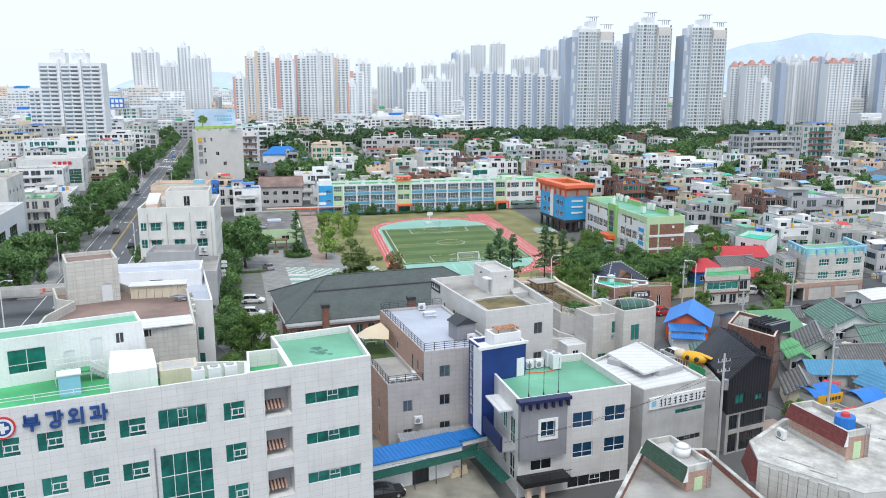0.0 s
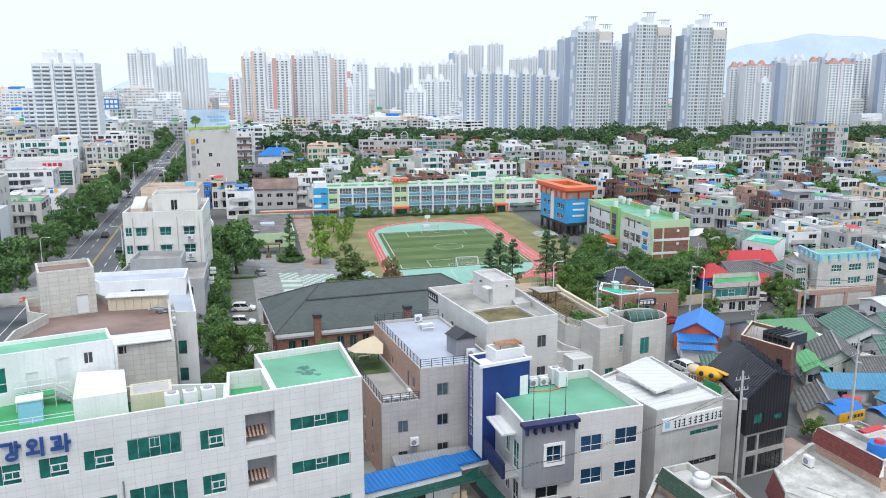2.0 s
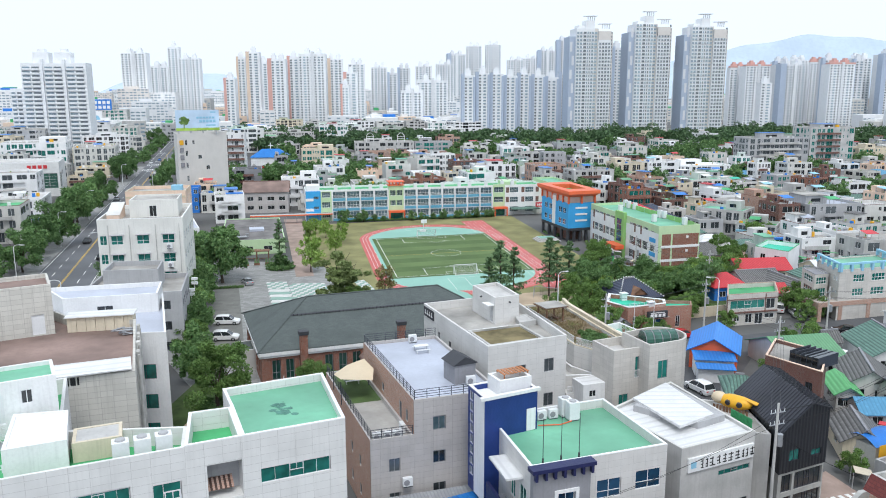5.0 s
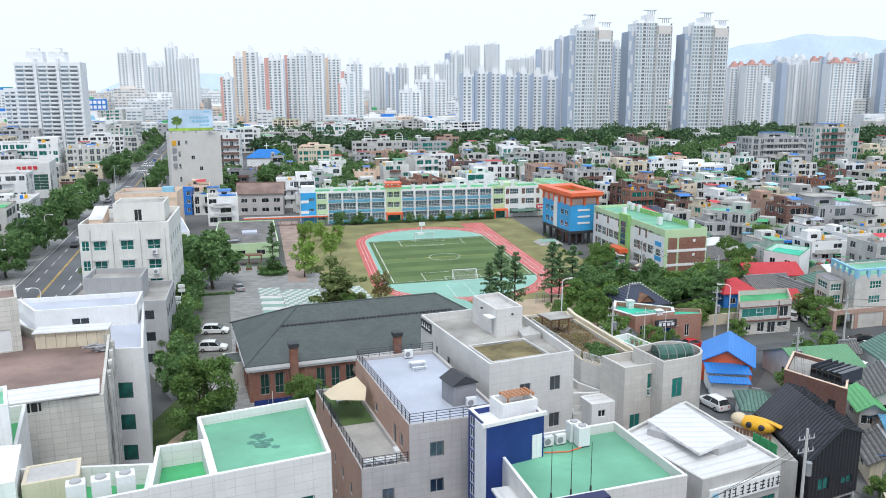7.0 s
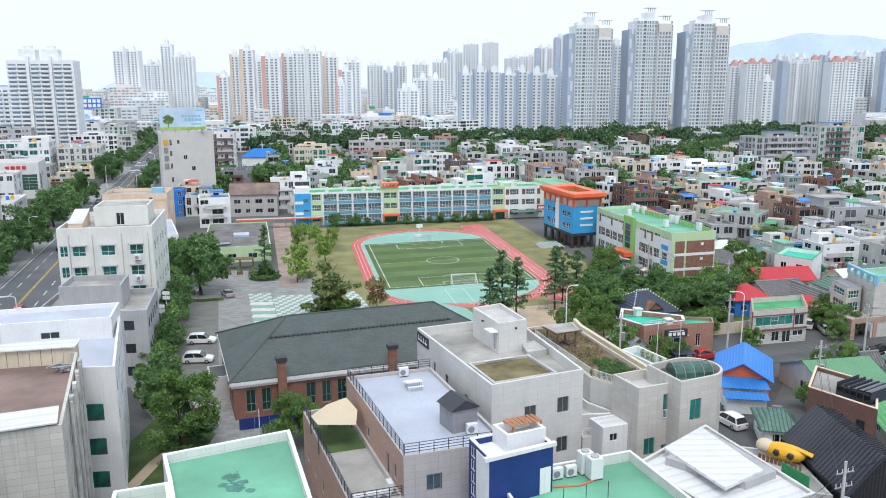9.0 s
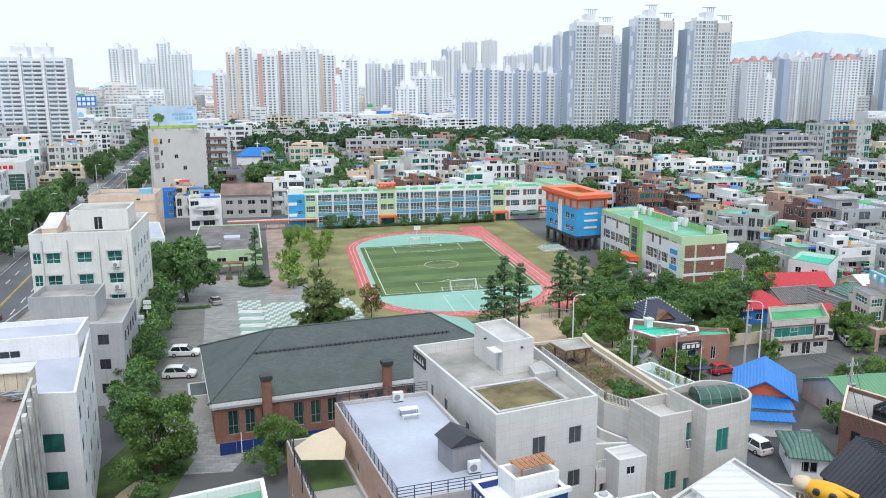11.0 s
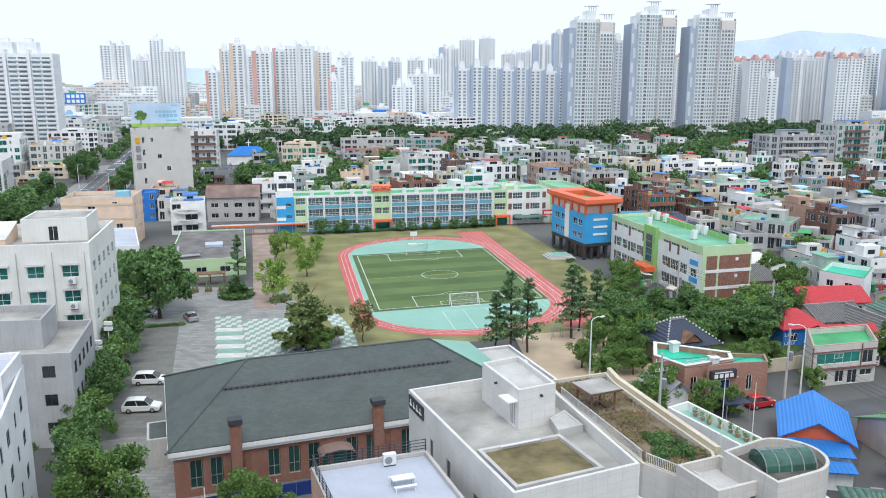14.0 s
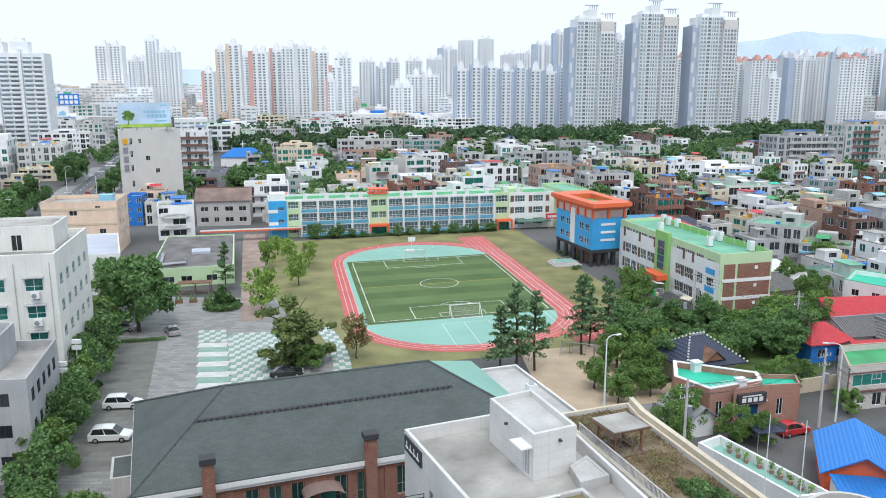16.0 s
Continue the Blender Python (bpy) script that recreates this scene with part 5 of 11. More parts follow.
for a, b, c, d in ((2.0, 6.6, 4.3, 6.9), (2.0, 8.7, 4.3, 9.0), (2.0, 6.9, 2.3, 8.7), (4.0, 6.9, 4.3, 8.7)):
    box(bm, a, -0.72, b, c, -0.5, d)
part("window_frame", bm, M["white"], fin)
set_window(fin, pose(2.3, -0.35, 6.9), 1.7, 1.8, "cross", "glass_blue", "white")
bm = bmesh.new()
box(bm, -0.3, -1.1, 11.0, 5.7, 0.0, 11.35)
for k in range(7):
    box(bm, 0.0 + k * 0.88, -1.05, 10.3, 0.22 + k * 0.88, -0.62, 11.0)
part("cornice", bm, M["navytrim"], fin)
bc = thing("entrance_balcony", on_wall(gb, 0, 0.2, 0, 0.0), "black balcony over the shop entrance", "balcony")
bm = bmesh.new()
box(bm, -0.3, -2.0, 2.1, 5.2, 0, 2.6)
part("slab", bm, M["black"], bc)
bm = bmesh.new()
for k in range(22):
    box(bm, -0.25 + k * 0.25, -1.98, 2.6, -0.21 + k * 0.25, -1.94, 3.4)
box(bm, -0.3, -2.0, 3.4, 5.2, -1.93, 3.46)
part("railing", bm, M["darksteel"], bc)
for x in (0.3, 1.9):
    bm = bmesh.new()
    box(bm, x, -1.5, 0, x + 0.5, -1.0, 2.1)
    part("pillar", bm, M["peach"], bc)
hood = thing("side_canopy", on_wall(gb, 3, 5.9, 0, 0), "white side canopy over the stair door", "canopy")
bm = bmesh.new()
box(bm, -1.0, -1.6, 9.3, 3.6, 0.0, 9.5)
part("sheet", bm, M["whitesheet"], hood)
bm = bmesh.new()
box(bm, -1.2, -1.8, 5.2, 4.6, -1.5, 6.9)
part("parapet", bm, M["navytrim"], hood)
bm = bmesh.new()
box(bm, -1.2, -1.5, 5.2, 4.6, 0.0, 5.4)
part("slab", bm, M["grey"], hood)
for k in range(3):
    u = on_wall(gb, 0, 1.6 + k * 1.75, 10.4, -1.0)
    pole = thing("roof_aerial", u, "thin black upright pole at the roof edge", "pole", "roof poles")
    bm = bmesh.new()
    tube(bm, (0, 0, 0), (0, 0, 4.6), 0.04, 0.03, 6)
    part("mast", bm, M["darksteel"], pole)
    bm = bmesh.new()
    tube(bm, (0, 0, 0), (0, 0, 0.9), 0.09, 0.09, 8)
    part("base", bm, M["dark"], pole)
GB = frame_uv((7.91, 78.2), 18.4, 18.2)
for x, y, tall in ((10.3, 89.9, 0), (11.5, 90.3, 0), (12.8, 91.0, 1), (13.4, 90.0, 1)):
    ac_unit(at(x, y, 20, 10.4), bool(tall))
bm = bmesh.new()
for a, b in (((9.8, 88.4), (12.0, 88.6)), ((12.0, 88.6), (13.2, 89.4)), ((13.2, 89.4), (13.6, 90.2))):
    tube(bm, (*a, 10.47), (*b, 10.47), 0.06, 0.06, 6)
tagged(part("hose", bm, M["orange"]), "orange hose lying on the green roof", "hose")

# ---- white sheet-roofed hall with brush-lettered sign ----
sb = [(22.6, 84.2), (30.9, 88.0), (26.5, 101.4), (17.9, 93.6)]
shell("sign_hall", "grey-white rendered hall with white sheet roof", sb, 9.9, "conc_light", "whitesheet", 0.25, {0: [(4.7, 6.2, 8.7, 6.75, "ribbon", "glass_teal"), (4.7, 2.6, 8.65, 3.25, "ribbon", "glass_dark")]}, frame_mat="midgrey", coping="offwhite")
bm = bmesh.new()
prism(bm, [(20.7, 95.2), (23.5, 87.9), (27.8, 90.9), (25.4, 99.6)], 10.3, 10.55)
tagged(part("upper_sheet_roof", bm, M["whitesheet"]), "raised white sheet roof on the hall", "roof")
bm = bmesh.new()
prism(bm, [(20.4, 93.7), (25.7, 89.2), (29.0, 91.1), (25.8, 99.8)], 9.6, 10.34)
tagged(part("upper_roof_kerb", bm, M["grey"]), "grey kerb under the raised sheet roof", "roof kerb")
board = thing("sign_board", on_wall(sb, 0, 0.7, 7.4, 0.0), "long white sign board with black brush writing", "sign")
bm = bmesh.new()
box(bm, 0, -0.22, 0, 8.2, 0, 1.45)
bmesh.ops.bevel(bm, geom=list(bm.edges), offset=0.03, segments=1, affect="EDGES")
part("panel", bm, M["white"], board)
bm = bmesh.new()
random.seed(7)
x = 1.5
while x < 7.8:
    w = random.uniform(0.3, 0.75)
    for k in range(3):
        z = 0.3 + k * 0.3 + random.uniform(-0.06, 0.06)
        box(bm, x, -0.245, z, x + w * random.uniform(0.5, 1), -0.222, z + random.uniform(0.06, 0.13))
    box(bm, x + w * 0.4, -0.25, 0.25, x + w * 0.4 + 0.09, -0.222, 1.15)
    x += w + 0.16
part("brush_bar", bm, M["black"], board)
bm = bmesh.new()
box(bm, 0.3, -0.245, 0.4, 0.95, -0.222, 1.05)
part("emblem", bm, M["paleblue"], board)

# ---- charcoal gabled house and brown brick block ----
dh = thing("charcoal_house", at(33.6, 88.2, 25.0), "charcoal standing-seam metal house with steep roof", "house")
DW, DD, DS = 6.6, 10.0, 4.2
RF = [(-0.2, 9.6), (DW * 0.6, 12.15), (DW + 0.2, 11.15)]
bm = bmesh.new()
FR = [(0.6, 0.1, 2.0, 2.5), (2.4, 0.1, 6.2, 2.5), (0.6, 3.0, 2.0, 4.9), (2.4, 3.0, 6.2, 4.9), (1.3, 6.3, 2.7, 7.5), (4.4, 6.3, 5.8, 7.0), (4.6, 9.2, 6.2, 9.9)]
LF = [(3.2, 6.4, 6.2, 9.0)]
holed(bm, (0, 0), (DW, 0), 5.2, 9.6, [h for h in FR if 5.2 < h[1] < 9], 0.2)
quad(bm, (0, 0, 9.6), (DW, 0, 9.6), (DW, 0, 11.2), (DW * 0.6, 0, 12.1)), quad(bm, (DW + DS, DD, 9.6), (DS, DD, 9.6), (DW * 0.6 + DS, DD, 12.1), (DW + DS, DD, 11.2))
holed(bm, (DW, 0), (DW + DS, DD), 5.2, 11.2, grid_windows(DD, 1, 6.0, 3.2, 1.4, 1.3, 1.0, 2.4), 0.2)
holed(bm, (DW + DS, DD), (DS, DD), 5.2, 9.6, [], 0.2), holed(bm, (DS, DD), (0, 0), 5.2, 9.6, LF, 0.2)
part("wall", bm, M["seamwall"], dh)
bm = bmesh.new()
for p, q, hs in (((0.1, 0.1), (DW - 0.1, 0.1), FR[:4]), ((DW - 0.1, 0.1), (DW + DS - 0.1, DD), []), ((DS + 0.1, DD), (0.1, 0.1), [])):
    holed(bm, p, q, 0, 5.2, [(h[0] - 0.1, *h[1:]) for h in hs], 0.25)
part("base_wall", bm, M["concrete"], dh, "bare concrete ground storeys")
bm = bmesh.new()
for a, b in zip(RF, RF[1:]):
    k = DS / DD
    vs = [(a[0] - 0.2 * k, -0.2, a[1]), (b[0] - 0.2 * k, -0.2, b[1]), (b[0] + DS, DD + 0.2, b[1]), (a[0] + DS, DD + 0.2, a[1])]
    quad(bm, *vs)
    quad(bm, *[(x, y, z - 0.15) for x, y, z in vs][::-1])
    for i in range(4):
        c, e = vs[i], vs[(i + 1) % 4]
        quad(bm, (c[0], c[1], c[2] - 0.15), (e[0], e[1], e[2] - 0.15), e, c)
charcoal = paint("charcoal_sheet", (0.040, 0.042, 0.052), 0.4, 0.15, 0.3, 3, metal=0.2)
part("roof", bm, charcoal, dh)
for k in range(23):
    y = k * DD / 22
    for (x0, z0), (x1, z1) in zip(RF, RF[1:]):
        bm = bmesh.new()
        o = DS * y / DD
        quad(bm, (x0 + o, y - 0.03, z0), (x1 + o, y - 0.03, z1), (x1 + o, y - 0.03, z1 + 0.08), (x0 + o, y - 0.03, z0 + 0.08))
        quad(bm, (x0 + o, y + 0.03, z0), (x0 + o, y + 0.03, z0 + 0.08), (x1 + o, y + 0.03, z1 + 0.08), (x1 + o, y + 0.03, z1))
        quad(bm, (x0 + o, y - 0.03, z0 + 0.08), (x1 + o, y - 0.03, z1 + 0.08), (x1 + o, y + 0.03, z1 + 0.08), (x0 + o, y + 0.03, z0 + 0.08))
        part("seam", bm, charcoal, dh)
for k, h in enumerate(FR[:6]):
    set_window(dh, pose(h[0], 0.3 if k < 4 else 0.12, h[1]), h[2] - h[0], h[3] - h[1], "ribbon" if k in (1, 3) else "slide", "glass_dark" if k < 4 else "glass_teal", "darksteel")
h = LF[0]
set_window(dh, edge_pose((DS, DD), (0, 0), h[0], h[1], -0.12), h[2] - h[0], h[3] - h[1], "ribbon", "glass_dark", "darksteel")

bb = [(43.2, 115.5), (47.6, 108.8), (51.8, 116.3), (47.4, 122.5)]
shell("brown_brick_block", "brown brick block with glazed roof edge", bb, 8.2, "brickdark", "deck", 0.45, {0: [(1.2, 4.4, 2.2, 6.4), (3.4, 4.4, 4.4, 6.4), (5.8, 4.4, 6.8, 6.4), (1.2, 1.4, 2.2, 3.4), (5.2, 1.4, 6.4, 3.4)], 1: [(1.2, 5.2, 1.9, 6.2), (1.2, 2.2, 1.9, 3.4), (5, 5.2, 6, 6.4)]}, frame_mat="darksteel", coping="peach")
sun_room = thing("roof_glasshouse", at(45.9, 114.4, -58, 7.75), "dark glazed lean-to on the brick roof", "glasshouse")
bm = bmesh.new()
box(bm, 0, 0, 0, 4, 4.4, 0.2)
for k in range(6):
    box(bm, k * 0.78, -0.02, 0.2, k * 0.78 + 0.06, 4.4, 1.5)
part("frame", bm, M["darksteel"], sun_room)
bm = bmesh.new()
quad(bm, (0, 0, 1.2), (4, 0, 1.5), (4, 4.4, 1.5), (0, 4.4, 1.2)), quad(bm, (0, 0, 0.2), (4, 0, 0.2), (4, 0, 1.5), (0, 0, 1.2))
part("pane", bm, M["glass_dark"], sun_room)

# yellow play shell and green fence beside the lane
ys = thing("yellow_play_shell", at(31.8, 96.0, -42, 8.85) @ Matrix.Scale(0.64, 4), "yellow animal-shaped play shelter with round windows", "play shelter")
bm = bmesh.new()
bmesh.ops.create_uvsphere(bm, u_segments=20, v_segments=12, radius=1)
for v in bm.verts:
    v.co = Vector((v.co.x * 2.7, v.co.y * 1.4, v.co.z * 1.25 + 1.3))
    v.co.x += 0.25 * v.co.z if v.co.x > 0 else 0
part("shell", bm, M["yellow"], ys, smooth=True)
bm = bmesh.new()
bmesh.ops.create_uvsphere(bm, u_segments=16, v_segments=10, radius=1)
for v in bm.verts:
    v.co = Vector((v.co.x * 1.3 - 2.6, v.co.y * 1.2, v.co.z * 1.0 + 1.5))
part("nose", bm, M["tan"], ys, smooth=True)
bm = bmesh.new()
quad(bm, (1.6, -0.5, 2.4), (3.9, -0.6, 1.9), (3.9, 0.6, 1.9), (1.6, 0.5, 2.4)), quad(bm, (1.6, 0.5, 2.2), (3.9, 0.6, 1.8), (3.9, -0.6, 1.8), (1.6, -0.5, 2.2))
part("tail", bm, M["yellow"], ys)
for x in (-0.6, 1.3):
    bm = bmesh.new()
    tube(bm, (x, -1.15, 1.5), (x, -1.5, 1.4), 0.48, 0.44, 14)
    part("porthole", bm, M["dark"], ys)
for k in range(11):
    bm = bmesh.new()
    box(bm, -2.8 + k * 0.55, -1.9, -0.2, -2.45 + k * 0.55, -1.8, 0.9)
    part("slat", bm, M["wood"], ys)
plat = shell("shelter_base", "grey rendered raised base under the play shelter", [(31.3, 90.2), (33.2, 89.6), (33.3, 97.6), (27.8, 99.4)], 8.85, "conc_light", "deck", 0.05, {}, category="platform")
gf = thing("fence", at(30.4, 93.2, -68, 8.8), "green metal panel fence beside the hall", "fence")
for k in range(15):
    bm = bmesh.new()
    box(bm, k * 0.2, 0, 0, k * 0.2 + 0.17, 0.06, 1.3)
    part("panel", bm, M["green_deep"], gf)
for z in (0.3, 1.0):
    bm = bmesh.new()
    box(bm, 0, 0.06, z, 3, 0.1, z + 0.1)
    part("rail", bm, M["green_deep"], gf)

# ---- roof makers ----
def hip(bm, w, d, z0, z1, r0, r1, over=0.5, yr=None, mats=(0, 0, 0, 0)):
    """A hipped roof over 0..w, 0..d: ridge from r0 to r1 along x. mats: front, right, back, left."""
    y = d / 2 if yr is None else yr
    a, b, c, e = (-over, -over, z0), (w + over, -over, z0), (w + over, d + over, z0), (-over, d + over, z0)
    p, q = (r0, y, z1), (r1, y, z1)
    quad(bm, a, b, q, p, mi=mats[0]), quad(bm, c, e, p, q, mi=mats[2])
    quad(bm, b, c, q, mi=mats[1]), quad(bm, e, a, p, mi=mats[3])
    t = 0.16
    low = [(x, yy, z - t) for x, yy, z in (a, b, c, e)]
    for i in range(4):
        quad(bm, low[i], low[(i + 1) % 4], (a, b, c, e)[(i + 1) % 4], (a, b, c, e)[i])
    quad(bm, *low[::-1])


def roofed(name, label, o, ang, w, d, eave, ridge, wall, roof, style="gable", wins=None, category="house", over=0.5, ridgecap=None, glass="glass_dark", group=""):
    root = thing(name, at(*o, ang), label, category, group)
    pts = [(0, 0), (w, 0), (w, d), (0, d)]
    bm = bmesh.new()
    used = {i: holed(bm, pts[i], pts[(i + 1) % 4], 0, eave, (wins or {}).get(i, [])) for i in range(4)}
    if style == "gable":
        quad(bm, (w, 0, eave), (w, d, eave), (w, d / 2, ridge - 0.05)), quad(bm, (0, d, eave), (0, 0, eave), (0, d / 2, ridge - 0.05))
    elif style == "gable_y":
        quad(bm, (0, 0, eave), (w, 0, eave), (w / 2, 0, ridge - 0.05)), quad(bm, (w, d, eave), (0, d, eave), (w / 2, d, ridge - 0.05))
    part("wall", bm, M[wall], root)
    bm = bmesh.new()
    if style == "hip":
        hip(bm, w, d, eave, ridge, min(d / 2, w * 0.35), w - min(d / 2, w * 0.35), over)
    else:
        g = over
        if style == "gable":
            k = (ridge - eave) / (d / 2) * g
            prof = [((-g, -g, eave - k), (w + g, -g, eave - k), (w + g, d / 2, ridge), (-g, d / 2, ridge)), ((w + g, d + g, eave - k), (-g, d + g, eave - k), (-g, d / 2, ridge), (w + g, d / 2, ridge))]
        else:
            k = (ridge - eave) / (w / 2) * g
            prof = [((-g, d + g, eave - k), (-g, -g, eave - k), (w / 2, -g, ridge), (w / 2, d + g, ridge)), ((w + g, -g, eave - k), (w + g, d + g, eave - k), (w / 2, d + g, ridge), (w / 2, -g, ridge))]
        for f in prof:
            quad(bm, *f)
            quad(bm, *[(x, y, z - 0.12) for x, y, z in f][::-1])
            for i in range(4):
                a, b = f[i], f[(i + 1) % 4]
                quad(bm, (a[0], a[1], a[2] - 0.12), (b[0], b[1], b[2] - 0.12), b, a)
    part("roof", bm, M[roof], root)
    if ridgecap:
        bm = bmesh.new()
        if style == "gable_y":
            box(bm, w / 2 - 0.15, -over, ridge - 0.05, w / 2 + 0.15, d + over, ridge + 0.15)
        elif style == "hip":
            r = min(d / 2, w * 0.35)
            box(bm, r, d / 2 - 0.15, ridge - 0.05, w - r, d / 2 + 0.15, ridge + 0.2)
        else:
            box(bm, -over, d / 2 - 0.15, ridge - 0.05, w + over, d / 2 + 0.15, ridge + 0.15)
        part("ridge", bm, M[ridgecap], root)
    for i, hs in used.items():
        for h in hs:
            set_window(root, edge_pose(pts[i], pts[(i + 1) % 4], h[0], h[1], -0.1), h[2] - h[0], h[3] - h[1], "slide", glass)
    return root


# ---- brick assembly hall ----
HA = 19.0
hall = thing("brick_hall", at(-25.6, 126.0, HA), "old red brick hall with hipped grey shingle roof", "hall")
HW, HD = 40.0, 21.5
fw = [u for u in (1.5, 3.5, 5.5, 9.3, 11.4, 13.5, 17.6, 19.8, 23.8, 26.0, 28.2, 30.4, 32.6)]
pts = [(0, 0), (HW, 0), (HW, HD), (0, HD)]
bm = bmesh.new()
for i, ws in ((0, [(u, 0.9, u + 1.25, 3.9) for u in fw]), (1, []), (2, []), (3, [(s, 1.2, s + 1.2, 3.6) for s in (3, 7, 11, 15, 18)])):
    holed(bm, pts[i], pts[(i + 1) % 4], 0, 4.7, ws, 0.25)
part("wall", bm, M["brick"], hall)
for u in fw:
    set_window(hall, pose(u, 0.18, 0.9), 1.25, 3.0, "cross", "glass_hall", "midgrey")
for s in (3, 7, 11, 15, 18):
    set_window(hall, edge_pose(pts[3], pts[0], s, 1.2, -0.18), 1.2, 2.4, "cross", "glass_dark", "midgrey")
bm = bmesh.new()
box(bm, -0.5, -0.5, 4.75, HW + 0.5, HD + 0.5, 5.25), box(bm, -0.3, -0.3, 4.4, HW + 0.3, HD + 0.3, 4.75)
part("cornice", bm, M["white"], hall)
for u in (0, 7.6, 15.6, 22.5, 34.6, HW - 0.6):
    bm = bmesh.new()
    box(bm, u, -0.12, 0, u + 0.6, 0.02, 4.7)
    part("pilaster", bm, M["brick"], hall)
bm = bmesh.new()
hip(bm, HW, HD, 5.4, 10.2, 8.7, 30.8, 0.45, 11.0, (0, 1, 0, 0))
part("roof", bm, [M["slate"], M["mint"]], hall)
bm = bmesh.new()
quad(bm, (5.4, 7.0, 8.62), (32.2, 7.0, 8.62), (32.2, 6.7, 8.5), (5.4, 6.7, 8.5))
for k in range(44):
    u = 5.8 + k * 0.6
    box(bm, u, 6.55, 8.42, u + 0.08, 6.75, 8.75)
part("snow_guard", bm, M["dark"], hall)
bm = bmesh.new()
for a, b in (((-0.7, -0.7, 5.34), (8.7, 11, 10.24)), ((8.7, 11, 10.24), (30.8, 11, 10.24)), ((30.8, 11, 10.24), (HW + 0.7, -0.7, 5.34)), ((-0.7, HD + 0.7, 5.34), (8.7, 11, 10.24))):
    tube(bm, a, b, 0.12, 0.12, 6)
part("ridge", bm, M["slate"], hall)
for u in (6.1, 21.0):
    ch = thing("chimney", hall.matrix_basis @ pose(u, -0.62, 0), "red brick chimney stack with dark cap", "chimney", "hall chimneys")
    bm = bmesh.new()
    box(bm, -0.55, -0.45, 0, 0.55, 0.45, 7.6)
    part("shaft", bm, M["brick"], ch)
    bm = bmesh.new()
    box(bm, -0.7, -0.6, 7.6, 0.7, 0.6, 8.15)
    part("cap", bm, M["dark"], ch)
pch = thing("door_canopy", hall.matrix_basis @ pose(14.6, 0, 0), "arched dark canopy over the hall door", "canopy")
bm = bmesh.new()
for k in range(8):
    a0, a1 = math.pi * k / 8, math.pi * (k + 1) / 8
    quad(bm, (1.7 - 1.9 * math.cos(a0), -2.2, 3.0 + 0.7 * math.sin(a0)), (1.7 - 1.9 * math.cos(a1), -2.2, 3.0 + 0.7 * math.sin(a1)), (1.7 - 1.9 * math.cos(a1), 0, 3.0 + 0.7 * math.sin(a1)), (1.7 - 1.9 * math.cos(a0), 0, 3.0 + 0.7 * math.sin(a0)))
part("sheet", bm, M["brownroof"], pch)
bm = bmesh.new()
box(bm, 0.4, -0.05, 0, 3.0, -0.01, 2.7)
part("door", bm, M["glass_teal"], pch)
fence = thing("blue_hoarding", hall.matrix_basis @ pose(0.2, -3.4, 0), "navy blue hoarding panels along the hall", "hoarding")
for k in range(9):
    bm = bmesh.new()
    box(bm, k * 1.9, 0, 0, k * 1.9 + 1.86, 0.06, 1.5)
    part("panel", bm, M["navy"], fence)
bm = bmesh.new()
box(bm, 2.4, -0.05, 0, 2.5, 0, 2.6), box(bm, 9.4, -0.05, 0, 9.5, 0, 2.2)
part("post", bm, M["white"], fence)
hl = [hall.matrix_basis @ Vector(p) for p in ((-2.6, 8, 0), (0, 8, 0), (0, 13, 0), (-2.6, 13, 0))]
shell("hall_porch", "grey-roofed rendered side porch of the hall", [(v.x, v.y) for v in hl], 3.3, "conc_light", "slate", 0.05, {}, category="porch")
an2 = [hall.matrix_basis @ Vector(p) for p in ((HW + 0.2, 1.0, 0), (HW + 6.0, 1.0, 0), (HW + 6.0, 20, 0), (HW + 0.2, 20, 0))]
shell("flat_annex", "flat-roofed pale annex beside the hall", [(v.x, v.y) for v in an2], 4.8, "conc_light", "conc_light", 0.35, {}, coping="white")
bm = bmesh.new()
v = hall.matrix_basis @ Vector((HW + 3.0, 9.5, 0))
ac_unit(at(v.x, v.y, 19, 4.5), True)

# ---- main school block ----
SA = 12.0
SF = frame_uv((-43.4, 275.0), SA, SA)
sc_pts = [SF(0, 0), SF(82, 0), SF(82, 11), SF(0, 11)]
bays = [8.6 + 4.68 * k for k in range(4)] + [32.7 + 4.42 * k for k in range(7)]
wid = [4.68] * 4 + [4.42] * 7
swin = []
for b, w in zip(bays, wid):
    for f in range(3):
        swin.append((b + 0.3, f * 3.35 + 1.0, b + w - 0.3, f * 3.35 + 3.15))
for a, b in ((5.1, 8.2), (64.0, 67.8)):
    for f in range(3):
        if not (a > 60 and f == 0):
            swin.append((a + 0.2, f * 3.35 + 1.25, b - 0.2, f * 3.35 + 3.1))
for a in (28.0, 30.2):
    for f in (1, 2):
        swin.append((a, f * 3.35 + 1.25, a + 1.9, f * 3.35 + 3.1))
for a in (70.0, 75.6):
    for f in range(3):
        swin.append((a, f * 3.35 + 1.1, a + 3.0, f * 3.35 + 2.9))
for f in range(2):
    swin.append((2.6, 4.6 + f * 3.35 - 0.4, 4.2, 5.5 + f * 3.35 - 0.4))
school = shell("school_building", "long three-storey school with blue window bays and green roof", sc_pts, 10.4, "white", "green_deep", 0.5, {0: swin}, kind="school", glass="glass_school", category="school", coping="white")
def on_school(name, s0, z0, s1, z1, mat, deep=0.12, base=0.02, label=""):
    bm = bmesh.new()
    box(bm, s0, -base - deep, z0, s1, -base, z1)
    return part(name, bm, M[mat], school, label)
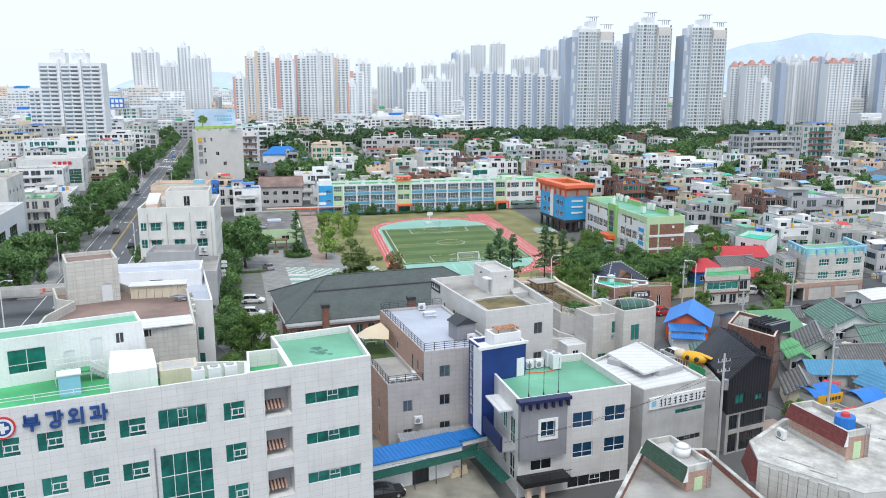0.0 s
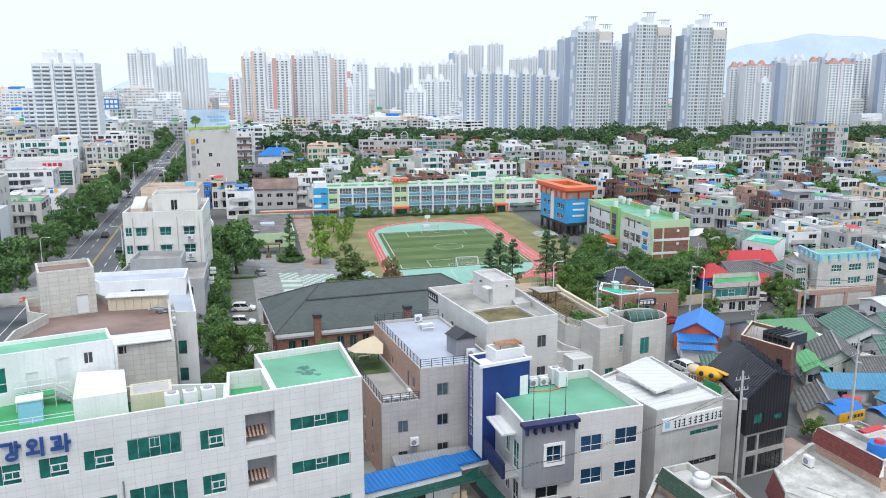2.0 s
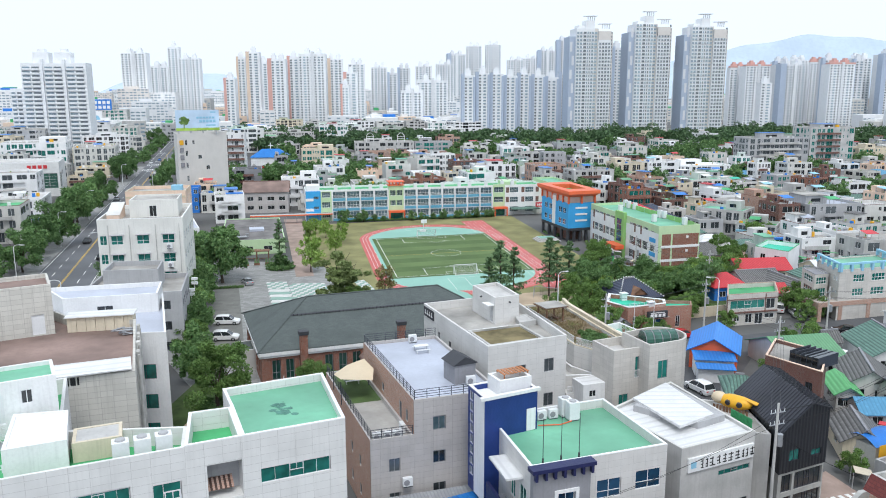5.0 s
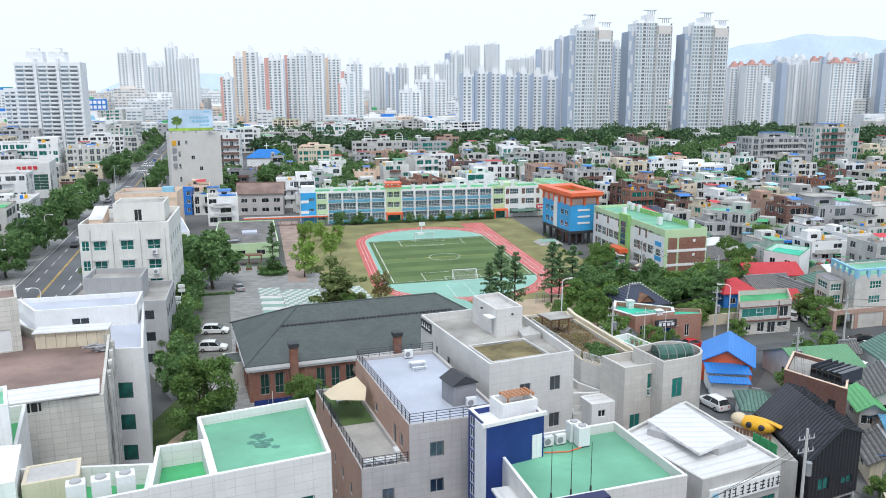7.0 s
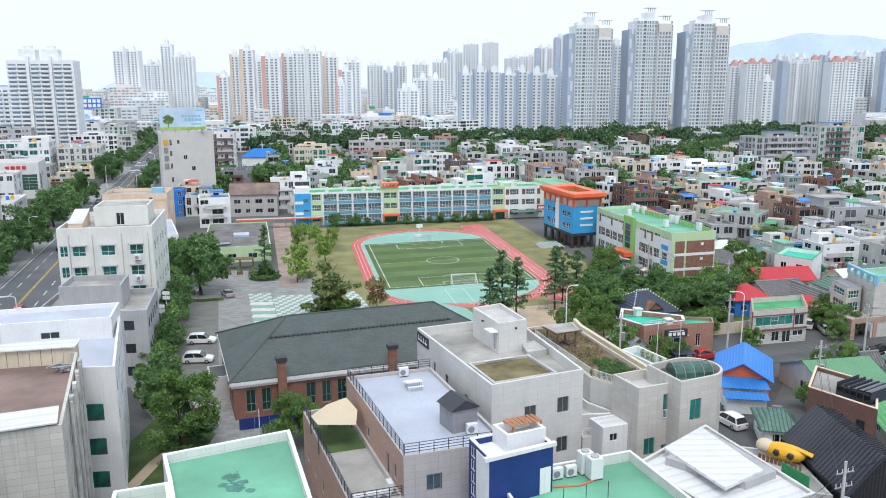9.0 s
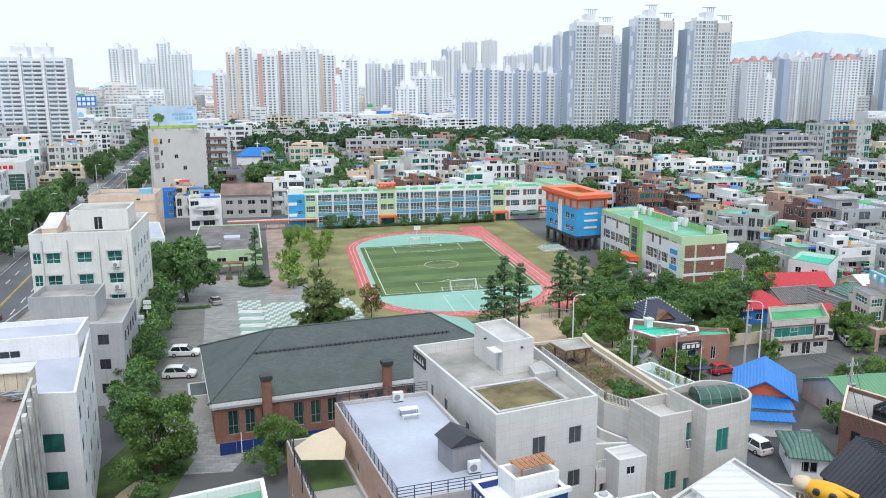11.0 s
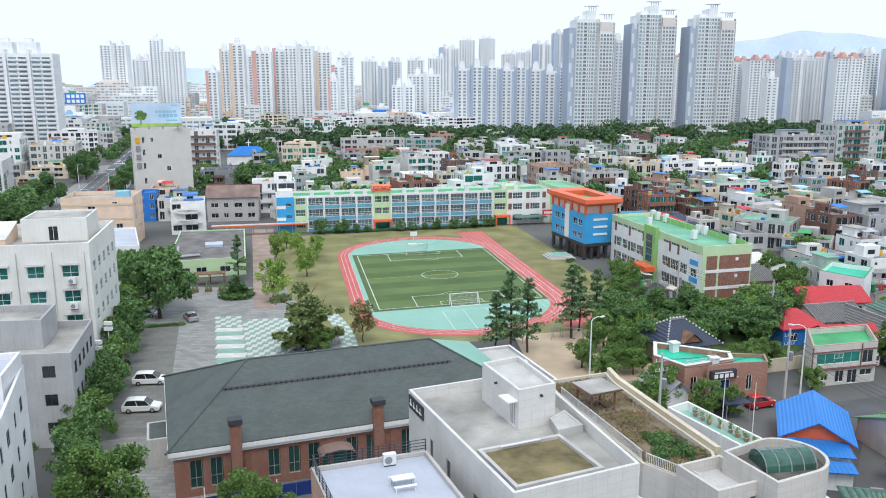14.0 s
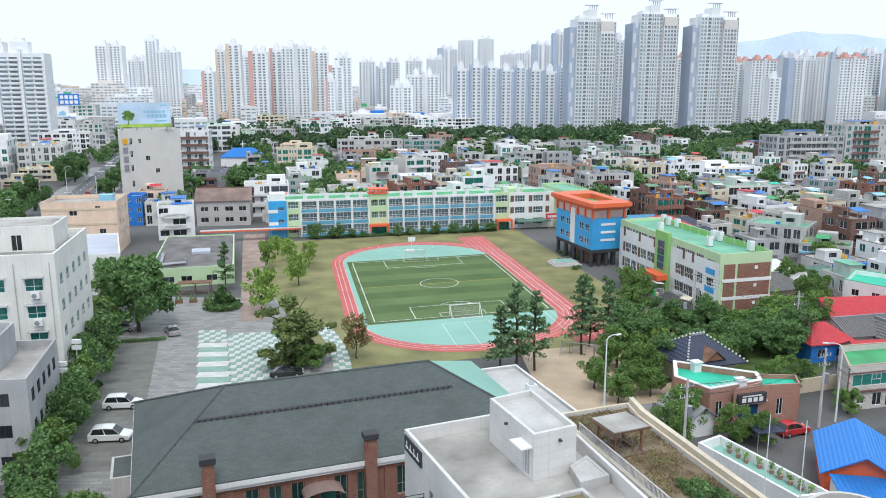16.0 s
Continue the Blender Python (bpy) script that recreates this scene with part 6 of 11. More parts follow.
for b, w in zip(bays, wid):
    for f in range(3):
        on_school("spandrel", b + 0.2, f * 3.35 + 0.02, b + w - 0.2, f * 3.35 + 0.95, "schoolblue", 0.05)
        bm = bmesh.new()
        for k in range(12):
            x = b + 0.35 + k * (w - 0.7) / 12
            box(bm, x, -0.12, f * 3.35 + 0.9, x + 0.05, -0.08, f * 3.35 + 1.5)
        box(bm, b + 0.3, -0.13, f * 3.35 + 1.48, b + w - 0.3, -0.07, f * 3.35 + 1.54)
        part("guard_rail", bm, M["whitesteel"], school)
    on_school("fin", b - 0.2, 0, b + 0.2, 9.9, "white", 0.45)
on_school("fin", 8.6 + 4.68 * 4 - 0.2, 0, 8.6 + 4.68 * 4 + 0.2, 9.9, "white", 0.45), on_school("fin", 63.4, 0, 63.8, 9.9, "white", 0.45)
def holed_panel(s0, s1, z1, mat, out=0.3):
    bm = bmesh.new()
    hs = [(h[0] - s0, h[1], h[2] - s0, h[3]) for h in swin if h[0] > s0 and h[2] < s1]
    holed(bm, (0, 0), (s1 - s0, 0), 0.02, z1, hs, out)
    box(bm, 0, 0.001, 0.02, 0.02, out, z1), box(bm, s1 - s0 - 0.02, 0.001, 0.02, s1 - s0, out, z1), quad(bm, (0, 0, z1), (s1 - s0, 0, z1), (s1 - s0, out, z1), (0, out, z1))
    part("coloured_bay", bm, M[mat], school).location = (s0, -out, 0)
holed_panel(4.9, 8.45, 10.0, "lime"), holed_panel(27.5, 32.5, 11.4, "lime", 0.6), holed_panel(63.85, 68.1, 10.8, "lime", 0.4)
holed_panel(0.0, 4.85, 10.2, "skyblue", 0.5)
for z in (3.6, 6.95):
    on_school("band", 0.0, z, 2.5, z + 0.9, "white", 0.06, 0.5)
def tower(s0, s1, name):
    bm = bmesh.new()
    box(bm, s0 - 0.3, -1.0, 11.4, s1 + 0.3, 3.5, 11.65)
    box(bm, s0 - 0.3, -1.0, 12.5, s1 + 0.3, 3.5, 12.8)
    for k in range(5):
        x = s0 + k * (s1 - s0 - 0.4) / 4
        box(bm, x, -0.8, 11.65, x + 0.4, -0.4, 12.5)
    part(name, bm, M["orange"], school, "orange roof frame over the stair bay")
    bm = bmesh.new()
    box(bm, s0, -0.3, 10.3, s1, 3.3, 11.4)
    part("stair_head", bm, M["lime"], school)
tower(27.5, 32.5, "roof_frame")
for s0, s1 in ((27.3, 32.7), (63.9, 68.6)):
    bm = bmesh.new()
    box(bm, s0, -2.6, 2.5, s1, -0.62, 3.1), box(bm, s0, -2.6, 0, s0 + 0.4, -2.2, 2.5), box(bm, s1 - 0.4, -2.6, 0, s1, -2.2, 2.5)
    part("entrance_porch", bm, M["orange"], school, "orange-red entrance porch")
    bm = bmesh.new()
    box(bm, s0 + 0.6, -0.72, 0.02, s1 - 0.6, -0.66, 2.4)
    part("entrance_door", bm, M["glass_teal"], school)
for a in (68.6, 74.2, 79.4):
    for f in (1, 2):
        on_school("brick_panel", a, f * 3.35 + 1.1, a + 1.1, f * 3.35 + 2.9, "brickdark", 0.05)
bm = bmesh.new()
box(bm, 68.0, 2.0, 9.92, 73.0, 8.0, 11.4)
part("roof_room", bm, M["lime"], school)
bm = bmesh.new()
box(bm, 0.4, 0.5, 9.92, 4.6, 6.0, 12.0)
part("roof_room", bm, M["white"], school)
for k in range(13):
    u = SF(10 + k * 5.1 + (k % 3) * 0.7, 1.4)
    ac_unit(at(u[0], u[1], SA, 9.9), True)
lk = [SF(82.05, -7.0), SF(90, -7.0), SF(90, 11), SF(82.05, 11)]
link = shell("school_link_block", "pale green school stair block with green glazed strip", lk, 11.6, "lime", "green_roof", 0.5, {0: [(2.0, z_, 4.6, z_ + 2.3, "school", "glass_teal") for z_ in (1.2, 4.4, 7.6)], 3: [(2.5, z_, 4.5, z_ + 1.8, "school", "glass_school") for z_ in (1.2, 4.6, 8.0)]}, category="school", coping="lime")
bm = bmesh.new()
box(bm, 70.0, -3.4, 2.5, 80.0, -0.05, 2.7, Matrix.Rotation(radians(5), 4, "X"))
part("lean_to_awning", bm, M["tealtile"], school, "teal sheet awning along the ground floor")
for a_ in (70.3, 75, 79.6):
    bm = bmesh.new()
    tube(bm, (a_, -3.3, 0), (a_, -3.3, 2.3), 0.06)
    part("awning_post", bm, M["steel"], school)
bm = bmesh.new()
box(bm, 78.2, -4.4, 3.1, 81.9, -3.6, 4.6)
part("red_sign", bm, M["redpaint"], school, "red sign box over the side entrance")
bm = bmesh.new()
for k in range(5):
    box(bm, 78.5 + k * 0.66, -4.43, 3.5, 79.0 + k * 0.66, -4.4, 4.2)
part("sign_bar", bm, M["white"], school)
ww = thing("covered_walkway", at(*SF(-14, -1.2), SA), "red-edged covered walkway leading to the school", "walkway")
bm = bmesh.new()
box(bm, -4, -1.2, 2.6, 22.5, 1.2, 2.95)
part("roof", bm, M["orange"], ww)
bm = bmesh.new()
box(bm, -3.9, -1.1, 2.96, 22.4, 1.1, 3.0)
part("deck", bm, M["conc_light"], ww)
for k in range(8):
    bm = bmesh.new()
    tube(bm, (-3.5 + k * 3.6, 0, 0), (-3.5 + k * 3.6, 0, 2.6), 0.1)
    part("post", bm, M["steel"], ww)

# ---- blue cube on stilts ----
cp = [(37.0, 237.6), (45.0, 240.4), (40.6, 258.4), (31.8, 255.6)]
cube_w = [(s, z, s + 2.0, z + 1.5, "cross", "glass_blue") for z in (4.9, 8.1) for s in (2.2, 5.4, 12.2, 15.0)]
cube = shell("blue_cube_block", "sky-blue raised block with orange roof frame", cp, 11.2, "skyblue", "green_deep", 0.4, {3: cube_w}, category="building", z0=4.0, frame_mat="white", depth=0.12)
M_inv = cube.matrix_basis.inverted()
loc = [M_inv @ Vector((*p, 0)) for p in cp]
CE = Vector((loc[0].x + loc[2].x, loc[0].y + loc[2].y, 0)) / 2
grow = lambda k: [((v - CE) * k + CE).to_2d() for v in loc]
bm = bmesh.new()
prism(bm, [tuple(v) for v in grow(1.0)], 3.2, 3.98)
part("soffit", bm, M["dark"], cube)
bm = bmesh.new()
ring_ = [(1.0, 13.0), (1.19, 13.9), (1.19, 14.8), (0.66, 14.8), (0.66, 13.2)]
rows_c = [[bm.verts.new((*v, z_)) for v in grow(k_)] for k_, z_ in ring_]
for a_, b_ in zip(rows_c, rows_c[1:] + rows_c[:1]):
    for j in range(4):
        bm.faces.new((a_[j], a_[(j + 1) % 4], b_[(j + 1) % 4], b_[j]))
part("roof_frame", bm, M["orange"], cube, "wide orange roof frame open in the middle")
n4 = grow(0.985)
for j in range(4):
    a, b = n4[j], n4[(j + 1) % 4]
    for q in range(5 if j % 2 else 2):
        p = a.lerp(b, q / (5 if j % 2 else 2))
        bm = bmesh.new()
        box(bm, p.x - 0.25, p.y - 0.25, 11.0, p.x + 0.25, p.y + 0.25, 13.1)
        part("column", bm, M["orange"], cube)
bm = bmesh.new()
prism(bm, [tuple(v) for v in grow(0.955)], 11.2, 13.15)
part("attic", bm, paint("attic_glazing", (0.62, 0.44, 0.40), 0.25, 0.1, 0.3, 2.0), cube, "pinkish glazed attic between orange columns")
bm = bmesh.new()
prism(bm, [tuple(v) for v in grow(0.655)], 13.2, 13.5)
part("deck", bm, M["green_deep"], cube)
for z_ in (5.9, 7.7, 9.5):
    bm = bmesh.new()
    box(bm, 2.2, -0.14, z_, 6.0, -0.01, z_ + 0.5)
    part("white_bar", bm, M["white"], cube)
for j in range(4):
    for q in range(4):
        p = grow(0.93)[j].lerp(grow(0.93)[(j + 1) % 4], q / 4)
        bm = bmesh.new()
        tube(bm, (p.x, p.y, 0), (p.x, p.y, 3.25), 0.45, 0.45, 10)
        part("stilt", bm, M["dark"], cube)
bm = bmesh.new()
prism(bm, [tuple(v) for v in grow(0.55)], 0, 3.25)
part("ground_floor", bm, M["brickdark"], cube)
bm = bmesh.new()
box(bm, -0.06, 0, 0, 0, 2.4, 8.4)
w = part("white_strip", bm, M["white"], cube, "white band with round emblem")
w.matrix_basis = edge_pose((loc[3].x, loc[3].y), (loc[0].x, loc[0].y), 7.6, 4.0, 0.02) @ pose(0, 0, 0, 0, 0, -90)

# ---- school wing with brick end ----
wp = [(51.9, 198.7), (62.4, 201.4), (53.9, 240.5), (43.4, 237.6)]
WL = (Vector(wp[3]) - Vector(wp[0])).length
ww_ = []
for f in range(3):
    for s in (3, 6, 10.2, 13.2, 24.8, 28.2, 32.0):
        ww_.append((s - 0.2, 1.0 + f * 3.4, s + 2.4, 3.1 + f * 3.4, "school", "glass_grey"))
    ww_.append((35.8, 1.2 + f * 3.4, 38.0, 2.8 + f * 3.4, "school", "glass_dark"))
wing = shell("school_wing", "pale green and white school wing with brick end", wp, 11.1, "lime", "green_roof", 0.6, {3: ww_, 0: []}, category="school", frame_mat="white", coping="lime")
wl_inv = wing.matrix_basis.inverted()
wloc = [(wl_inv @ Vector((*p, 0))).to_2d() for p in wp]
bm = bmesh.new()
holed(bm, (0, 0), (WL, 0), 0.02, 9.4, [h[:4] for h in ww_], 0.05)
part("white_facing", bm, M["white"], wing).matrix_basis = edge_pose(wloc[3], wloc[0], 0, 0, 0.04)
for f in range(3):
    for s in (1.9, 9.0, 15.7, 27.28, 30.62):
        bm = bmesh.new()
        box(bm, s, -0.1, 1.0 + f * 3.4, s + (0.7 if s > 20 else 0.85), -0.045, 3.1 + f * 3.4)
        part("brick_panel", bm, M["brickdark"], wing).matrix_basis = edge_pose(wloc[3], wloc[0], 0, 0, 0)
    bm = bmesh.new()
    box(bm, 35.5, -0.12, 0.1 + f * 3.4, 38.5, -0.05, (1.15 if f < 1 else 1.15) + f * 3.4)
    part("blue_panel", bm, M["skyblue"], wing).matrix_basis = edge_pose(wloc[3], wloc[0], 0, 0, 0)
bm = bmesh.new()
box(bm, 17.6, -0.8, 0, 22.6, 0.0, 11.9)
part("stair_bay", bm, M["limedeep"], wing).matrix_basis = edge_pose(wloc[3], wloc[0], 0, 0, 0)
bm = bmesh.new()
for z in (4.2, 5.7, 7.2, 8.7):
    box(bm, 18.8, -0.86, z, 21.4, -0.8, z + 1.35)
part("stair_window", bm, M["glass_blue"], wing).matrix_basis = edge_pose(wloc[3], wloc[0], 0, 0, 0)
bm = bmesh.new()
box(bm, 16.8, -3.2, 2.6, 23.4, -0.82, 3.6)
part("entrance_canopy", bm, M["orange"], wing, "red entrance canopy").matrix_basis = edge_pose(wloc[3], wloc[0], 0, 0, 0)
EW = (Vector(wp[1]) - Vector(wp[0])).length
for z0, z1 in ((0.05, 2.6), (3.2, 5.9), (6.5, 9.2)):
    for a, b in ((0.9, 3.2), (3.7, EW - 0.3)):
        bm = bmesh.new()
        box(bm, a, -0.06, z0, b, -0.01, z1)
        part("brick_panel", bm, M["brick"], wing)
for z0 in (2.6, 5.9):
    bm = bmesh.new()
    box(bm, 0.6, -0.14, z0, EW, -0.01, z0 + 0.6)
    part("band", bm, M["white"], wing)
for z in (1.5, 4.8, 8.1):
    bm = bmesh.new()
    box(bm, 7.2, -0.16, z, 7.8, -0.06, z + 0.6)
    part("vent", bm, M["white"], wing)
WGf = frame_uv(wp[0], 14.5, 12.5)
for s, t in ((9.0, 4), (9.0, 14), (8.6, 15.6), (3, 27), (8.8, 30), (8.4, 33), (8.8, 36), (4, 10)):
    ac_unit(at(*WGf(s, t), 102, 10.5), True)
for k in range(12):
    bm = bmesh.new()
    box(bm, 9.75, 1.0 + k * 3.0, 10.5, 9.85, 3.6 + k * 3.0, 11.7)
    part("green_screen", bm, M["limedeep"], wing)

# stage and benches of the yard
stg = thing("stone_stage", at(29.4, 238.6, 12), "grey stone stage with steps and pale ramp", "stage")
bm = bmesh.new()
for k in range(3):
    box(bm, -0.4 * k, -0.4 * k, 0, 5 + 0.4 * k, 4 + 0.4 * k, 0.9 - 0.3 * k)
part("step", bm, M["conc_light"], stg)
bm = bmesh.new()
box(bm, 0.3, 0.3, 0.9, 4.7, 3.7, 0.95)
part("deck", bm, M["mint"], stg)
def goal(m, w=5.6, h=2.1, label="white football goal with net"):
    root = thing("football_goal", m, label, "goal", "goals")
    for nm, a, b in (("post", (-w / 2, 0, 0), (-w / 2, 0, h)), ("post", (w / 2, 0, 0), (w / 2, 0, h)), ("crossbar", (-w / 2, 0, h), (w / 2, 0, h)), ("stay", (-w / 2, 0, h), (-w / 2, -1.6, 0)), ("stay", (w / 2, 0, h), (w / 2, -1.6, 0)), ("base_bar", (-w / 2, -1.6, 0.05), (w / 2, -1.6, 0.05))):
        bm = bmesh.new()
        tube(bm, a, b, 0.07)
        part(nm, bm, M["white"], root)
    bm = bmesh.new()
    for k in range(25):
        x = -w / 2 + w * k / 24
        tube(bm, (x, 0, h), (x, -1.6, 0.05), 0.015, 0.015, 3)
    for k in range(9):
        f = k / 8
        tube(bm, (-w / 2, -1.6 * f, h * (1 - f)), (w / 2, -1.6 * f, h * (1 - f)), 0.015, 0.015, 3)
    tagged(part("net", bm, M["conc_light"], root), kind="stuff")
    return root
goal(at(*YARD(0, -24.6), 15, 0.08)), goal(at(*YARD(-1.2, 25.0), 195, 0.08))
hoop = thing("basketball_hoop", at(*YARD(-1.0, 33.0), 15, 0.06), "white basketball stand with backboard", "basketball hoop")
bm = bmesh.new()
tube(bm, (0, 0, 0), (0, -1.0, 3.2), 0.12)
part("arm", bm, M["white"], hoop)
bm = bmesh.new()
box(bm, -0.9, -1.15, 2.9, 0.9, -1.05, 4.0)
part("backboard", bm, M["white"], hoop)
bm = bmesh.new()
box(bm, -1.0, -0.2, 0, 1.0, 1.4, 0.5)
part("base", bm, M["white"], hoop)

# ---- roof garden and domed stone block ----
gd = [(17.0, 110.4), (20.4, 106.6), (22.6, 108.4), (23.4, 112.4), (21.5, 118.8), (18.9, 128.0), (18.6, 131.0), (11.8, 128.6), (12.6, 124.6)]
shell("garden_block", "pale block with a dry roof garden", gd, 11.4, "panel_lite", "garden", 0.35, {}, coping="cream")
bars(edge_pose(gd[8], gd[0], 0.2, 11.5, -0.12), 14.4, 0.95), bars(edge_pose(gd[0], gd[1], 0.2, 11.5, -0.12), 4.8, 0.95)
low_st = [(15.3, 106.9), (19.4, 107.3), (16.9, 110.3), (13.0, 121.6), (11.6, 119.4)]
shell("stair_landing", "pale stair landing with railed openings", low_st, 8.6, "panel_lite", "conc_light", 0.9, {0: [(0.4, 4.2, 3.7, 6.4, "none", "")]}, depth=1.6, coping="white", category="landing")
bars(edge_pose(low_st[0], low_st[1], 0.3, 4.2, 0.05), 3.5, 0.95), bars(edge_pose((15.3, 105.1), (19.0, 106.2), 0.1, 7.0, 0.0), 3.6, 0.95)
shell("stair_landing", "lower stair landing with white bars", [(15.3, 105.0), (19.6, 106.3), (19.3, 107.2), (15.3, 106.8)], 7.0, "panel_lite", "conc_light", 0.1, {0: [(0.4, 3.4, 4.0, 5.6, "none", "")]}, depth=0.6, category="landing")
bm = bmesh.new()
prism(bm, [(23.95, 112.2), (22.0, 119.0), (19.4, 128.2), (19.1, 131.2), (18.65, 131.0), (18.95, 128.0), (21.55, 118.8), (23.45, 112.3)], 9.5, 11.95)
tagged(part("garden_wall", bm, M["cream"]), "cream rendered wall along the roof garden", "wall")
shell("side_terrace", "white walled side terrace with potted plants", [(29.4, 119.4), (32.5, 120.0), (27.4, 131.0), (24.8, 129.4)], 8.1, "white", "mint", 0.8, {}, category="terrace", coping="white")
random.seed(51)
for k in range(9):
    f_ = k / 8
    pt = thing("plant_pot", at(31.5 - 3.8 * f_ + random.uniform(-0.3, 0.3), 121.0 + 8.0 * f_, random.uniform(0, 90), 7.3), "terracotta pot with a leafy plant", "plant pot", "terrace pots")
    bm = bmesh.new()
    tube(bm, (0, 0, 0), (0, 0, 0.4), 0.18, 0.25, 10)
    part("pot", bm, M["brickred"], pt)
    bm = bmesh.new()
    for q in range(40):
        a_, r_ = random.uniform(0, math.tau), random.uniform(0, 0.32)
        c_ = Vector((r_ * math.cos(a_), r_ * math.sin(a_), random.uniform(0.4, 0.95)))
        quad(bm, c_, c_ + Vector((0.14, 0.04, 0.06)), c_ + Vector((0.1, 0.14, 0.1)), c_ + Vector((-0.02, 0.1, 0.05)))
    tagged(part("leaves", bm, M["leaf"], pt), kind="stuff")
pg = thing("pergola", at(15.0, 120.9, 22, 11.05) @ Matrix.Scale(0.8, 4), "brown timber pergola with slatted roof", "pergola")
for x in (0, 3.2):
    for y in (0, 3.0):
        bm = bmesh.new()
        box(bm, x - 0.1, y - 0.1, 0, x + 0.1, y + 0.1, 2.6)
        part("post", bm, M["wood"], pg)
bm = bmesh.new()
box(bm, -0.5, -0.5, 2.75, 3.7, 3.5, 2.85)
part("roof", bm, M["deck"], pg)
for k in range(16):
    bm = bmesh.new()
    box(bm, -0.7 + k * 0.3, -0.7, 2.6, -0.6 + k * 0.3, 3.7, 2.74)
    part("slat", bm, M["wood"], pg)
for x in (0.4, 2.4):
    bm = bmesh.new()
    box(bm, x, 0.6, 0.4, x + 0.45, 2.4, 0.46), box(bm, x + 0.1, 0.8, 0, x + 0.35, 1.0, 0.4), box(bm, x + 0.1, 2.0, 0, x + 0.35, 2.2, 0.4)
    part("bench", bm, M["wood"], pg)
bm = bmesh.new()
box(bm, -0.6, -0.6, 0, 3.8, 3.6, 0.08)
part("floor", bm, M["brickdark"], pg)
def arc_pts(c, r, a0, a1, n):
    return [(c[0] + r * math.cos(radians(a0 + (a1 - a0) * k / n)), c[1] + r * math.sin(radians(a0 + (a1 - a0) * k / n))) for k in range(n + 1)]
DM = frame_uv((24.3, 102.6), 24, 22)
dm = [DM(0, 0), DM(4.0, 0)] + [DM(*p) for p in arc_pts((4.0, 2.9), 2.9, -82, 82, 14)] + [DM(4.0, 5.8), DM(0, 5.4)]
domeb = shell("domed_stone_block", "pale stone block with rounded corner and glass dome", dm, 13.8, "panel_grey", "wetdeck", 0.6, {0: [(1.3, 9.6, 2.7, 11.8), (1.3, 5.6, 2.7, 7.6)]}, coping="panel_grey", glass="glass_teal", frame_mat="midgrey")
shell("stone_side_block", "pale stone block with barred stair window", [(20.3, 103.0), (24.3, 104.6), (22.4, 108.6), (18.6, 107.0)], 13.0, "panel_grey", "conc_light", 0.9, {0: [(3.0, 9.4, 3.9, 12.0), (0.9, 5.8, 2.2, 7.6), (3.0, 4.2, 3.9, 6.6)]}, coping="panel_grey", glass="glass_teal", frame_mat="midgrey")
bars(edge_pose((20.3, 103.0), (24.3, 104.6), 2.9, 9.4, 0.1), 1.1, 1.0)
dome = thing("glass_dome", at(*DM(3.6, 3.0), 8, 13.2), "green glazed barrel dome on the roof", "dome")
bm = bmesh.new()
rows_ = []
for i in range(9):
    a = math.pi * i / 8
    rows_.append([bm.verts.new((x, -1.3 * math.cos(a), 1.2 * math.sin(a))) for x in (-2.0, -1.0, 0, 1.0, 2.0)])
for i in range(8):
    for k in range(4):
        bm.faces.new((rows_[i][k], rows_[i][k + 1], rows_[i + 1][k + 1], rows_[i + 1][k]))
for k in (0, 4):
    bm.faces.new([r[k] for r in rows_])
part("glazing", bm, M["glass_green"], dome)
for x in (-2.0, -1.0, 0, 1.0, 2.0):
    bm = bmesh.new()
    for i in range(8):
        a, b = math.pi * i / 8, math.pi * (i + 1) / 8
        tube(bm, (x, -1.31 * math.cos(a), 1.21 * math.sin(a)), (x, -1.31 * math.cos(b), 1.21 * math.sin(b)), 0.05, 0.05, 4)
    part("rib", bm, M["midgrey"], dome)
shell("hoist_box", "small white roof box on the stone block", [(17.0, 103.4), (19.9, 104.4), (18.9, 106.8), (16.1, 105.8)], 8.8, "white", "whitesheet", 0.05, {0: [(0.8, 7.2, 1.7, 8.0)]}, category="roof hut")
for p in ((26.6, 119.2), (28.9, 118.0)):
    fp = thing("steel_pole", at(*p, 0, 6.8), "slim white steel pole on the terrace", "pole", "terrace poles")
    bm = bmesh.new()
    tube(bm, (0, 0, 0), (0, 0, 8.5), 0.06, 0.03, 6)
    part("mast", bm, M["whitesteel"], fp)

# ---- brick restaurant with turquoise roof, and tiled house behind ----
rp = [(33.6, 150.6), (41.0, 153.4), (41.6, 156.2), (32.2, 160.8), (30.6, 155.0)]
rest = shell("brick_restaurant", "single-storey brick restaurant with turquoise roof deck", rp, 4.9, "brickred", "teal_roof", 0.75, {0: [(1.0, 0.9, 2.0, 3.2)]}, frame_mat="white", coping="white", thick=0.5)
rw = [(36.6, 150.9), (41.3, 152.2), (45.4, 152.6), (46.2, 155.6), (41.4, 156.1), (40.6, 153.2)]
rest2 = shell("restaurant_front", "red brick restaurant front with small turquoise deck", rw, 4.7, "brickred", "teal_roof", 0.45, {0: [(0.7, 0.1, 3.7, 2.6, "slide", "glass_blue")], 1: [(1.2, 0.9, 2.0, 3.0)]}, frame_mat="white", coping="brickred")
bm = bmesh.new()
box(bm, 0.4, -0.5, 2.9, 4.3, 0, 4.1)
part("sign_board", bm, M["dark"], rest2, "dark sign board with white bars")
bm = bmesh.new()
for k in range(4):
    box(bm, 0.85 + k * 0.8, -0.53, 3.1, 1.4 + k * 0.8, -0.5, 3.65)
